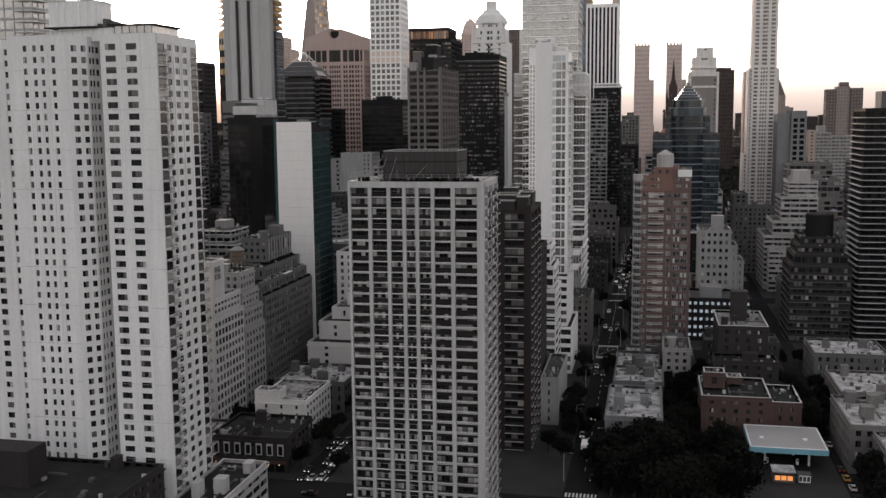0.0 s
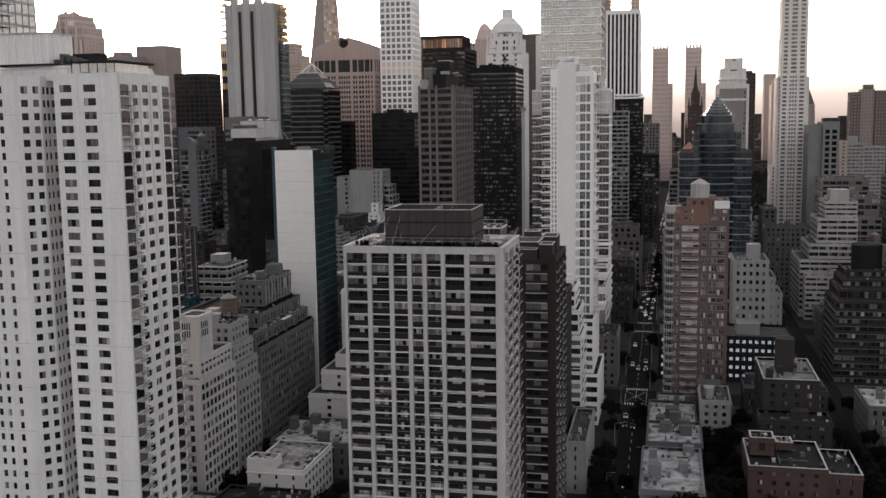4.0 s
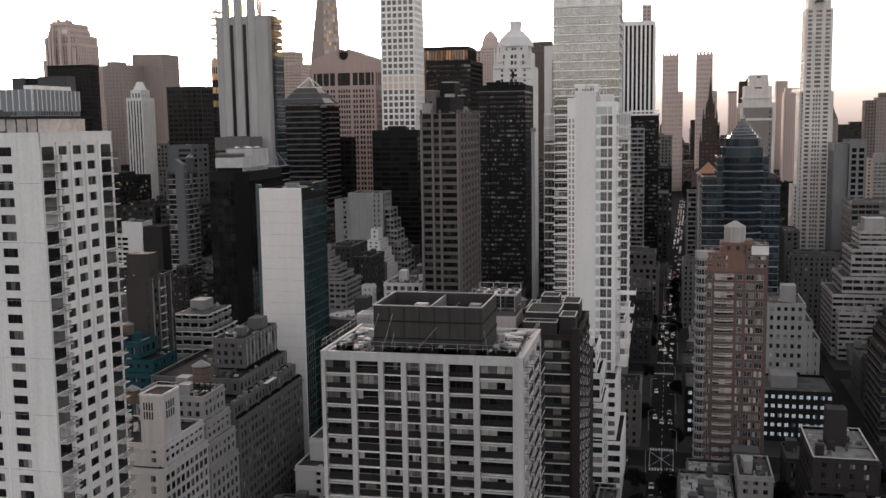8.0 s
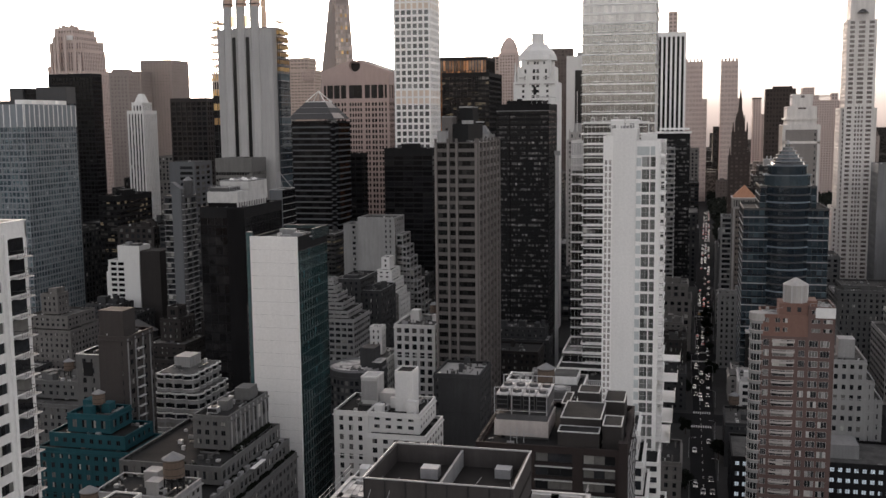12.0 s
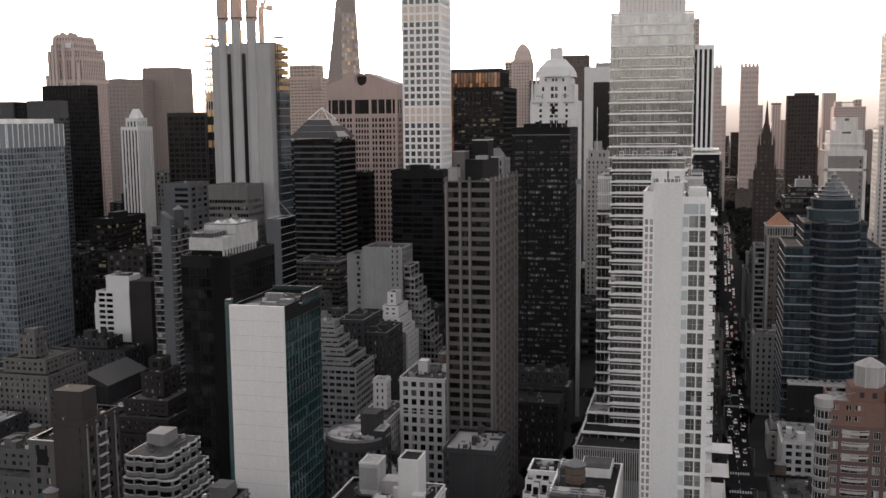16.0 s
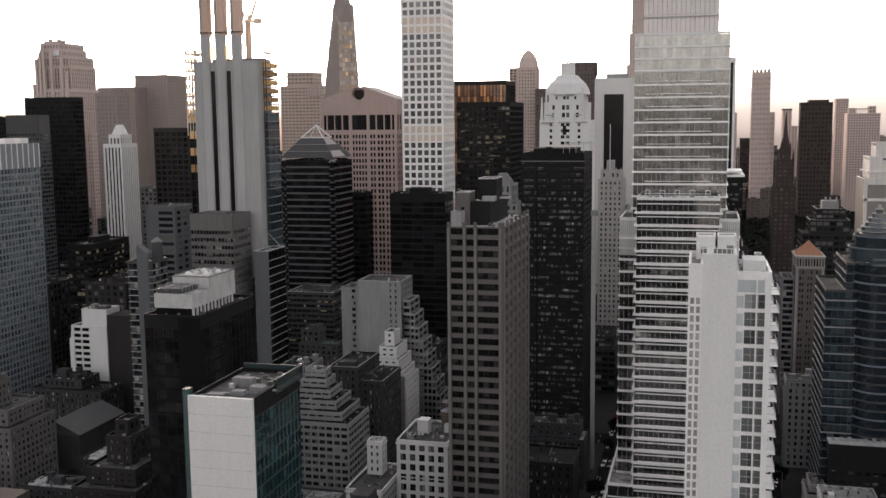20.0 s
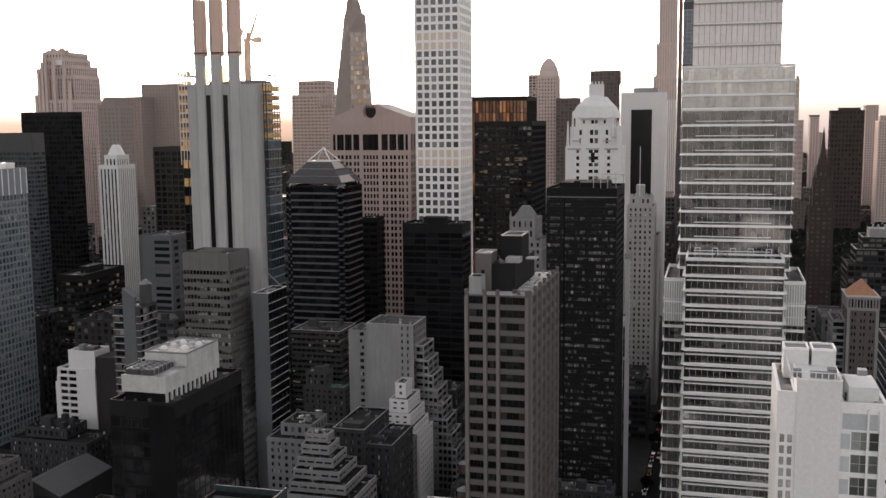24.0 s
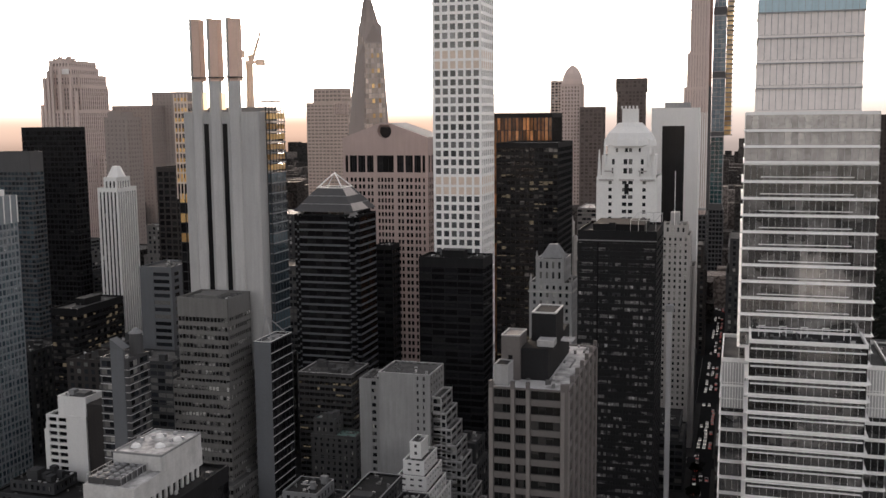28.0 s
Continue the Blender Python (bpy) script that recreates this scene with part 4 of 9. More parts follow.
st = style(PANEL_W, G_SOFT, fh=3.75, sp=0.75, dep=0.3, back=0.03, panes=3, rows=2, top=4.6, split=150, frame_m=FRAME_L, cols={"S": [(0.24, 0.84)], "E": [(0.08, 0.36), (0.44, 0.92)]})
b.block(-41.3, -34.4, 434, 453, 40, 134.8, st, sides="SEN", roof=ROOF_W)
b.box("blank_wall", PLASTER, -48.1, -41.3, 433.2, 453, 40, 138.4)
st2 = style(PANEL_W, G_WHITE, bay=1.4, fh=1.9, pier=0.5, sp=0.55, dep=0.2, panes=1, top=7)
b.block(-51.0, -48.1, 433.6, 453, 40, 136.2, st2, sides="SWN", roof=ROOF_W)
b.coping(-48.1, -41.3, 433.2, 453, 138.4, PANEL_W, 0.35, 0.2)
fh = (134.8 - 4.6 - 40) / round((134.8 - 4.6 - 40) / 3.75)
b.box("top_panel", PALE_P, -41.0, -35.8, 433.96, 434.05, 130.6, 133.2)
for j in range(24):
    b.box("side_panel", PALE_P, -41.2, -39.8, 433.97, 434.04, 40.9 + j * fh, 43.4 + j * fh)
for j in range(round(91.3 / 3.75) + 1):
    z = 40 + j * fh + 0.3
    b.unit("balcony", balcony_unit(9.0, 1.7, PANEL_W, FRAME_L), "E", -34.4, 434, 4.0, 0, z)
    b.unit("balcony", balcony_unit(8.0, 1.2, PANEL_W, FRAME_L), "E", -34.4, 434, 14.0, 0, z)
b.box("corner_post", PANEL_W, -35.6, -35.2, 433.4, 433.8, 40, 134)
b.box("corner_post", PANEL_W, -37.4, -37.1, 433.4, 433.8, 40, 134)
for x0, x1 in ((-49.6, -45.6), (-45.1, -41.3)):
    b.box("roof_box", PLASTER, x0, x1, 444, 449, 136, 140.9)
    b.box("roof_box_top", CONC_D, x0 + 0.3, x1 - 0.3, 444.3, 448.7, 140.9, 141.0)
    b.coping(x0, x1, 444, 449, 140.9, PANEL_W, 0.25, 0.4)
for k in range(9):
    b.box("roof_post", PANEL_W, -49.2 + 0.95 * k, -49.05 + 0.95 * k, 433.3, 433.5, 138.5, 139.7)
b.box("roof_rail", PANEL_W, -49.3, -41.3, 433.3, 433.45, 139.6, 139.75)
b.box("roof_rail", PANEL_W, -49.3, -49.15, 433.5, 452.8, 139.6, 139.75)
for x, y, w, d, h in ((-47, 448, 2, 2.5, 1.8), (-44.5, 449, 1.6, 2, 2.6), (-48.6, 434.5, 1.2, 1.4, 1.2), (-46, 435, 2.6, 1.2, 0.9), (-43.4, 434.6, 1.3, 1.6, 1.6)):
    b.box("roof_vent_box", CONC_D, x, x + w, y, y + d, 138.45, 138.45 + h)
for x, y, w, h in ((-39.8, 446, 2.2, 2.0), (-37.2, 447.5, 1.4, 3.2), (-36.2, 434.8, 1.2, 1.0)):
    b.box("roof_vent_box", METAL, x, x + w, y, y + 2, 133.9, 133.9 + h)
b.box("roof_unit", PLASTER, -40, -35.5, 436, 444, 134, 137)
st3 = style(PANEL_W, G_RES, bay=4.5, fh=3.6, pier=0.5, sp=1.6, dep=0.3, panes=2, top=1.0)
b.block(-56, -31, 418, 453.5, 0, 20, st3, roof=ROOF_D)
b.block(-54, -33, 420, 453.2, 20, 41, st3, roof=ROOF_D)
for k in range(5):
    z = 41 + k * 6.5
    b.box("terrace", PANEL_W, -34.4, -30.2 + 0.7 * k, 440, 458 - 2.6 * k, z, z + 0.35)
    b.box("terrace_glass", G_PALE, -30.4 + 0.7 * k, -30.25 + 0.7 * k, 440, 458 - 2.6 * k, z + 0.35, z + 1.4)
b.done()

BLUE_G = solid("pale_blue_glass", (0.44, 0.58, 0.64), 0.25, 0.08, 0.1, bump=0.02)
# tall pale glass tower in three steps
b = Building("glass_tower", "very tall pale glass tower with white floor edges and setbacks", -57, 590)
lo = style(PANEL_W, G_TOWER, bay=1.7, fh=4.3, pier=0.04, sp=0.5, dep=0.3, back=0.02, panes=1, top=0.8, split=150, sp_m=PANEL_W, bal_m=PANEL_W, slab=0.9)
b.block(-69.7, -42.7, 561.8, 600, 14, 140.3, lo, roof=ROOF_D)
wing = dict(lo, split=0, slab=0.45)
b.block(-76.2, -69.7, 576, 605, 14, 131, wing, roof=ROOF_W)
b.block(-42.7, -36.0, 576, 605, 14, 131, wing, roof=ROOF_W)
for x0, x1 in ((-76.3, -69.7), (-42.7, -35.9)):
    b.box("louvre_screen", CONC, x0, x1, 575.6, 606, 119, 131.2)
    for k in range(10):
        x = x0 + 0.1 + (x1 - x0 - 0.4) * k / 9
        b.box("louvre_rib", PANEL_W, x, x + 0.2, 575.3, 575.6, 119.2, 131)
    b.box("louvre_band", PANEL_W, x0 - 0.05, x1 + 0.05, 575.25, 575.65, 124.8, 125.3)
    b.box("terrace_floor", ROOF_G, x0 + 0.3, x1 - 0.3, 576, 605.6, 131.2, 131.3)
    b.coping(x0, x1, 575.6, 606, 131.2, PANEL_W, 0.3, 1.1)
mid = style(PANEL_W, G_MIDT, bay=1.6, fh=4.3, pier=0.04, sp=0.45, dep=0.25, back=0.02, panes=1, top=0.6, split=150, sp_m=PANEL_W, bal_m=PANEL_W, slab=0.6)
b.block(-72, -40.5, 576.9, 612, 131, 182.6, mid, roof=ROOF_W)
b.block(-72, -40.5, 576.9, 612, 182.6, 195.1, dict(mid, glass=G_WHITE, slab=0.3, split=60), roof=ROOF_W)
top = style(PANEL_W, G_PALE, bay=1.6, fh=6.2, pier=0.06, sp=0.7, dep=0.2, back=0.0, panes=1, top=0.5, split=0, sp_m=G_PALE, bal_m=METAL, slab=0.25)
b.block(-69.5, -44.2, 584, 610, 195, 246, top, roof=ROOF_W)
b.block(-78.4, -36, 562, 606, 14, 40.5, dict(lo, split=0, bay=3.4), roof=ROOF_W, cop=PANEL_W)
b.block(-79.2, -36, 549, 606, 14, 36.4, dict(lo, split=0, bay=3.4, slab=0.3), roof=ROOF_D)
b.block(-80, -36, 535, 606, 0, 35, style(CONC_D, G_BLACK, bay=30, fh=24, pier=0.4, sp=23, dep=0.3), roof=ROOF_D, cop=CONC)
for k in range(55):
    b.box("podium_rib", CONC, -79.9 + 0.8 * k, -79.55 + 0.8 * k, 534.6, 535, 12, 34.4)
for k in range(28):
    b.box("podium_rib", CONC, -80.4, -80, 535.2 + 0.85 * k, 535.55 + 0.85 * k, 12, 34.4)
for j in range(29):
    z = 14 + 4.31 * (j + 1) + 0.95
    b.geo("railing", PANEL_W).box(-68.2, -46.5, 560.85, 561.0, z, z + 0.28)
for j in range(12):
    z = 131 + 4.27 * j + 1.0
    b.geo("railing", PANEL_W).box(-68, -46, 576.25, 576.4, z, z + 0.22)
for j in range(1, 30):
    z = 14 + 4.328 * j - 1.35
    b.geo("lower_band", PANEL_W).box(-69.3, -43.1, 561.1, 561.8, z, z + 0.26)
for k in range(5):
    x = -67.5 + 5.0 * k
    for dx in (0, 1.5):
        b.geo("roof_frame", PANEL_W).box(x + dx, x + dx + 0.18, 570.5, 570.7, 139.4, 142.3)
    b.geo("roof_frame", PANEL_W).box(x, x + 1.68, 570.5, 570.7, 142.1, 142.3)
for k in range(8):
    b.box("terrace_seat", DKGREY, -67 + 2.9 * k, -65.4 + 2.9 * k, 564.5 + (k % 3), 565.4 + (k % 3), 139.42, 140.3 + 0.2 * (k % 2))
b.box("top_glass_band", BLUE_G, -69.6, -44.1, 583.7, 584.0, 220.3, 246)
for k in range(17):
    b.box("top_glass_bar", METAL, -69.5 + 1.58 * k, -69.42 + 1.58 * k, 583.62, 583.7, 220.3, 246)
for z in (226, 232, 238):
    b.box("top_glass_rail", METAL, -69.6, -44.1, 583.6, 583.7, z, z + 0.25)
b.done()

# red brick tower with a column of curved balconies and rounded corner bays
b = Building("apartment_tower", "red brick apartment tower with pale curved balconies and rounded corner bays", 7, 450)
TERRA = solid("orange_terracotta_facing", (0.18, 0.108, 0.088), 0.8, 0.12, 0.12)
rx0, rx1, ry0, ry1 = -3.7, 17.3, 442.0, 456.0
st = style(REDB, G_FLAT, fh=3.13, sp=1.15, dep=0.16, back=0.02, panes=3, top=0.9, split=420, frame_m=FRAME_L, bay=3.4, pier=1.6,
           cols={"S": [(0.03, 0.11), (0.16, 0.45), (0.515, 0.6), (0.655, 0.78), (0.81, 0.935)]})
b.block(rx0, rx1, ry0, ry1, 0, 75.6, st, roof=ROOF_G)
b.block(rx0, 9.7, ry0 + 0.12, ry1, 75.6, 82.2, dict(st, split=0, wall=TERRA, sp_m=TERRA, fh=3.3, sp=1.5, panes=2, cols={"S": [(0.06, 0.16), (0.3, 0.4), (0.46, 0.56)]}), roof=ROOF_W)
b.block(9.72, rx1, ry0 - 0.12, ry1, 75.6, 84.9, dict(st, split=0, sp=1.6, cols={"S": [(0.12, 0.44), (0.56, 0.9)]}), roof=ROOF_W)
b.box("penthouse_panel", PLASTER, 11.7, 17.35, ry0 - 0.26, ry0 - 0.1, 81.7, 84.8)
b.box("penthouse_panel", PLASTER, rx1, rx1 + 0.1, ry0, ry0 + 9, 81.7, 84.8)
g = b.geo("guy_wire", METAL)
for k in range(8):
    g.rod((10.2 + k, ry0 + 0.3, 84.9), (10.2 + k, ry0 + 0.3, 86.0), 0.05)
g.rod((10.2, ry0 + 0.3, 86.0), (17.2, ry0 + 0.3, 86.0), 0.06)
g.rod((rx0 + 0.3, ry0 + 0.5, 83.2), (2.4, ry0 + 0.5, 84.6), 0.06)
b.box("stair_house", TERRA, 1.4, 9.6, ry0 + 1.0, ry0 + 10, 81.4, 85.7)
b.box("stair_house", TERRA, 9.6, 12.4, ry0 + 2.5, ry0 + 10, 84.2, 86.4)
for x in (3.6, 6.6):
    b.box("stair_house_window", G_FLAT, x, x + 1.1, ry0 + 0.93, ry0 + 1.05, 83.2, 84.6)
for j in range(24):
    z = 1.9 + 3.13 * j
    g = b.geo("balcony", BALC)
    xa, xb = rx0 + 21 * 0.15, rx0 + 21 * 0.46
    bow = [(xa + (xb - xa) * k / 8, ry0 - 0.55 - 0.75 * math.sin(math.pi * k / 8)) for k in range(9)]
    g.prism(bow + [(xb, ry0 + 0.1), (xa, ry0 + 0.1)], z, z + 0.28)
    rail = b.geo("balcony_rail", BALC, "stuff")
    rail.prism(bow + [(x, y + 0.1) for x, y in bow[::-1]], z + 1.0, z + 1.16)
    rail.prism(bow + [(x, y + 0.06) for x, y in bow[::-1]], z + 0.28, z + 0.62)
    for k in range(9):
        rail.box(bow[k][0] - 0.05, bow[k][0] + 0.05, bow[k][1], bow[k][1] + 0.08, z + 0.28, z + 1.0)
for u in (0.135, 0.475, 0.635):
    b.box("pilaster", REDB, rx0 + 21 * u - 0.25, rx0 + 21 * u + 0.25, ry0 - 0.2, ry0 + 0.02, 0, 75.2)
cxb, cyb = -4.4, 444.4
for j in range(26):
    z = 1.2 + 3.13 * j
    b.geo("corner_bay", GREY).cone(cxb, cyb, 2.6, 2.6, z, z + 0.95, 16)
    b.geo("bay_sill", BALC, "stuff").cone(cxb, cyb, 2.78, 2.78, z + 0.95, z + 1.12, 16)
for k in range(16):
    a = radians(360 / 16 * k + 11)
    x, y = cxb + 2.47 * math.cos(a), cyb + 2.47 * math.sin(a)
    b.geo("bay_mullion", FRAME_L, "stuff").box(x - 0.06, x + 0.06, y - 0.06, y + 0.06, 1.2, 80.4)
b.geo("corner_bay_glass", G_FLAT).cone(cxb, cyb, 2.42, 2.42, 1, 80.6, 16)
b.geo("bay_cap", LIME).cone(cxb, cyb, 2.8, 2.8, 80.6, 82.6, 16)
b.geo("tank_house", LIME).cone(6.3, 447, 3.7, 3.7, 85.7, 91, 8, radians(22.5))
b.geo("tank_house_roof", LIME).cone(6.3, 447, 3.95, 0.5, 91, 93, 8, radians(22.5))
for k in range(8):
    a = radians(45 * k + 22.5)
    b.box("tank_house_rib", CONC, 6.3 + 3.7 * math.cos(a) - 0.12, 6.3 + 3.7 * math.cos(a) + 0.12, 447 + 3.7 * math.sin(a) - 0.12, 447 + 3.7 * math.sin(a) + 0.12, 85.7, 91)
b.done()

# ---- mid-distance towers ----
G_BEIGE = glazing("ribbon_glass_with_white_blinds", dark=(0.012, 0.012, 0.013), light=(0.5, 0.49, 0.47), share=0.3, mid=0.24, ribbon=1.1, single=0.6, room=(0.075, 0.27))
S_BLK = style(BLACK, G_BLINDS, bay=6.0, fh=2.95, pier=0.45, sp=1.5, dep=0.25, back=0.02, panes=5, top=3.5, sp_m=BLACK)


def black_top(b):
    b.box("plant_room", BLACK, -128, -108, 706, 730, 149.6, 152.5)
    b.box("plant_room_roof", ROOF_D, -128.1, -107.9, 705.9, 730.1, 152.5, 152.7)
    g = b.geo("roof_frame", CONC)
    for y in (702, 735):
        g.rod((-113, y, 154.8), (-103.4, y, 154.8), 0.16)
    for x in (-113, -110, -107, -103.4):
        g.rod((x, 702, 154.8), (x, 735, 154.8), 0.14)
        for y in (702, 735):
            g.rod((x, y, 150), (x, y, 154.8), 0.13)
    b.box("roof_tank", BLACK, -121.5, -119, 703, 705.5, 149.6, 153.6)
    b.box("balcony_band", CONC_D, -133.3, -102.8, 700.5, 700.8, 146.6, 147.0)
    b.box("corner_shaft", BLACK_P, -125.6, -125.0, 700.55, 700.8, 0, 146)


simple("office_tower", "black steel and glass office slab with some blinds drawn", -133.2, -102.9, 700.8, 736.7, 150.5, dict(S_BLK, split=200), roof=ROOF_D,
       extra=black_top, mech=False)
S_BMID = style(BLACK, G_BLACK, bay=7, fh=3.7, pier=0.15, sp=1.0, dep=0.15, back=0.02, panes=1, top=5, sp_m=BLACK)
simple("office_tower", "plain black glass office block", -232, -197.5, 805, 825.5, 123, S_BMID, roof=ROOF_D)

# slender white concrete grid tower
b = Building("supertall_tower", "very slender white concrete tower with a square window grid", -217, 842)
PG = style(PANEL_W, G_GRID, bay=4.4, fh=4.714, pier=1.25, sp=1.55, dep=0.7, back=0.02, panes=1, top=0.8, split=260)
zc = 158.6
levels = [(0, zc - 4.7 - 66), (zc - 61.3, zc - 4.7), (zc + 4.7, zc + 61.3), (zc + 70.7, zc + 127.3), (zc + 136.7, zc + 193.3), (zc + 202.7, 424)]
for k, (za, zb) in enumerate(levels):
    b.block(-230.1, -203.6, 826.8, 855.5, za, zb, dict(PG, top=0.78, split=260 if k in (2, 3) else 0), roof=ROOF_G, para=0.1)
    if k < 5:
        zt = levels[k + 1][0]
        # Warm wall colour imitates light falling into the open service floor.
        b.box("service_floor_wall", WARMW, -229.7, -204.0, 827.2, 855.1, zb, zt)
        g = b.geo("open_floor_column", PANEL_W)
        for i in range(7):
            u = i / 6
            for x, y in ((-230.1 + 25.3 * u, 826.8), (-230.1 + 25.3 * u, 854.3), (-230.1, 826.8 + 27.5 * u), (-204.8, 826.8 + 27.5 * u)):
                if i in (0, 6) and x in (-230.1, -204.8) and y not in (826.8, 854.3):
                    continue
                if g.v and any(abs(v[0] - x) < 0.01 and abs(v[1] - y) < 0.01 and abs(v[2] - zb) < 0.01 for v in g.v):
                    continue
                g.box(x, x + 1.2, y, y + 1.2, zb, zt)
        b.box("open_floor_beam", PANEL_W, -230.05, -203.65, 826.85, 828, (zb + zt) / 2 - 0.7, (zb + zt) / 2 + 0.7)
        b.box("open_floor_beam", PANEL_W, -204.8, -203.65, 828.05, 854.25, (zb + zt) / 2 - 0.7, (zb + zt) / 2 + 0.7)
b.done()

# pink granite tower with a broken pediment
b = Building("office_tower", "pink granite tower with a broken pediment and round notch", -289, 932)
PK = style(PINK, G_BLACK, bay=3.4, fh=4.4, pier=1.1, sp=1.6, dep=0.3, back=0.05, panes=2, top=1.5)
x0, x1, y0, y1 = -317.5, -260.5, 915, 951
GROUPS = [(0.03, 0.065), (0.08, 0.17), (0.18, 0.27), (0.285, 0.367), (0.406, 0.604), (0.64, 0.722), (0.737, 0.827), (0.84, 0.92), (0.935, 0.97)]
fine = []
for q, r in GROUPS:
    n = 1 if r - q < 0.05 else (5 if r - q > 0.15 else 2)
    w = (r - q) / n
    fine += [(q + w * i + 0.007, q + w * (i + 1) - 0.007) for i in range(n)]
b.block(x0, x1, y0, y1, 0, 159.6, dict(PK, sp=1.7, top=2.4, panes=1, cols={"S": fine}), roof=ROOF_G)
SL = style(PINK, G_BLACK, fh=16, sp=1.0, dep=0.8, back=0.0, panes=3, top=0.5, pier=2.0, cols={"S": GROUPS}, bay=7)
b.block(x0, x1, y0, y1, 159.6, 171.8, SL, roof=ROOF_G)
xm, zt, ze, r, zcir = (x0 + x1) / 2, 191.6, 182.4, 4.7, 186.6
pts = [(x0, 171.8), (x1, 171.8), (x1, ze), (xm + 2.8, zt)]
pts += [(xm + r * math.sin(a), zcir + r * math.cos(a)) for a in [radians(34 + (326 - 34) * k / 18) for k in range(19)]]
pts += [(xm - 2.8, zt), (x0, ze)]
g = b.geo("pediment", PINK)
n = len(pts)
g.v += [(x, y0, z) for x, z in pts] + [(x, y1, z) for x, z in pts]
g.f += [tuple(range(n)), tuple(2 * n - 1 - i for i in range(n))] + [(i, n + i, n + (i + 1) % n, (i + 1) % n) for i in range(n)]
# Dark slab stands in for the shadowed wall inside the notch.
b.geo("notch_wall", BROWNB).prism([(xm - 7, y0 + 5), (xm + 7, y0 + 5), (xm + 7, y0 + 6), (xm - 7, y0 + 6)], 172, 189)
b.geo("roof_slope", DKGREY).poly([(xm + 2.8, y0 + 0.8, zt + 0.12), (x1 + 0.2, y0 + 0.8, ze + 0.12), (x1 + 0.2, y1, ze + 0.12), (xm + 2.8, y1, zt + 0.12)])
b.done()

# dark tower with pyramid top
b = Building("office_tower", "dark striped office tower with a stepped pyramid roof", -295, 862)
PY = style(BLACK, G_BLACK, bay=12.0, fh=4.2, pier=0.15, sp=1.1, dep=0.3, back=0.0, panes=3, top=0.8, sp_m=SLATE)
x0, x1, y0, y1 = -311.5, -272.5, 821, 857
b.block(x0 + 5, x1 - 5, y0, y1, 0, 142.6, PY, roof=ROOF_G)
b.block(x0, x1, y0 + 5, y1 - 5, 0, 142, PY, roof=ROOF_G)
b.block(x0 + 2.5, x1 - 2.5, y0 + 2.5, y1 - 2.5, 0, 141.4, PY, roof=ROOF_G)
cx, cy = (x0 + x1) / 2, (y0 + y1) / 2
lv = [(17.8, 144), (14.4, 148.2), (11.0, 152.4), (7.4, 156.4)]
for (r0, za), (r1, zb) in zip(lv, lv[1:]):
    b.geo("pyramid_roof", DKGREY).cone(cx, cy, r0 * 1.414, r1 * 1.414, za, zb, 4, radians(45))
    b.geo("roof_ledge", METAL).cone(cx, cy, (r1 + 0.25) * 1.414, (r1 + 0.25) * 1.414, zb - 0.25, zb, 4, radians(45))
for sx in (-1, 1):
    g = b.geo("corner_skylight", METAL)
    g.poly([(cx + sx * 19, cy - 12, 141), (cx + sx * 13, cy - 18, 141), (cx + sx * 9.6, cy - 13.4, 148.6), (cx + sx * 14.2, cy - 9.4, 148.6)])
g = b.geo("pyramid_frame", PANEL_W)
for sx in (-1, 1):
    for sy in (-1, 1):
        g.rod((cx + 7.4 * sx, cy + 7.4 * sy, 156.5), (cx, cy, 164.6), 0.4)
    g.rod((cx - 8, cy + 7.4 * sx, 156.6), (cx + 8, cy + 7.4 * sx, 156.6), 0.35)
    g.rod((cx + 7.4 * sx, cy - 8, 156.6), (cx + 7.4 * sx, cy + 8, 156.6), 0.35)
g = b.geo("pale_skylight", BALC)
g.poly([(cx + 17.6, cy - 17.2, 144.6), (cx + 18.4, cy + 4, 144.6), (cx + 15, cy + 2, 148.4), (cx + 14.6, cy - 13.4, 148.4)])
g.poly([(cx + 11.6, cy - 11.4, 152.2), (cx + 12.0, cy + 5, 152.2), (cx + 8, cy + 4, 156.2), (cx + 7.8, cy - 7.6, 156.2)])
b.done()

FIN_GREY = solid("pale_grey_metal_cladding", (0.4, 0.395, 0.388), 0.6, 0.1, 0.18, bump=0.05)
# tower with three tall fins, under construction
b = Building("tower_under_construction", "pale metal tower with three tall fins and open floors", -289, 713)
x0, x1, y0, y1 = -307.2, -270.2, 702, 716
b.box("wall", FIN_GREY, x0 + 1.5, x1, y0 + 1.2, y1, 0, 198)
b.box("wall_joint", GREY, x1 - 8.6, x1 - 8.4, y0 + 1.1, y0 + 1.3, 0, 198)
w = (x1 - x0)
for u0, u1 in ((0.13, 0.31), (0.355, 0.545), (0.6, 0.79)):
    xa, xb = x0 + w * u0, x0 + w * u1
    g = b.geo("fin", FIN_GREY)
    g.prism([(xa + 0.3, y0 + 2.5), (xa + 2.6, y0 - 0.6), (xb - 0.6, y0 + 0.2), (xb, y0 + 1.6)], 60, 211)
    b.geo("fin_head", COPPERY).prism([(xa + 2.4, y0 + 5), (xa + 2.6, y0 + 0.3), (xb - 0.7, y0 + 0.6), (xb - 0.5, y0 + 5)], 211, 237.2)
    b.geo("fin_edge", CONC).prism([(xa + 0.7, y0 + 5), (xa + 0.9, y0 + 1.2), (xa + 2.4, y0 + 0.0), (xa + 2.7, y0 + 5)], 211, 237.6)
    b.box("fin_collar", DKGREY, xa + 0.6, xb - 0.2, y0 - 0.7, y0 + 5.2, 212.4, 212.8)
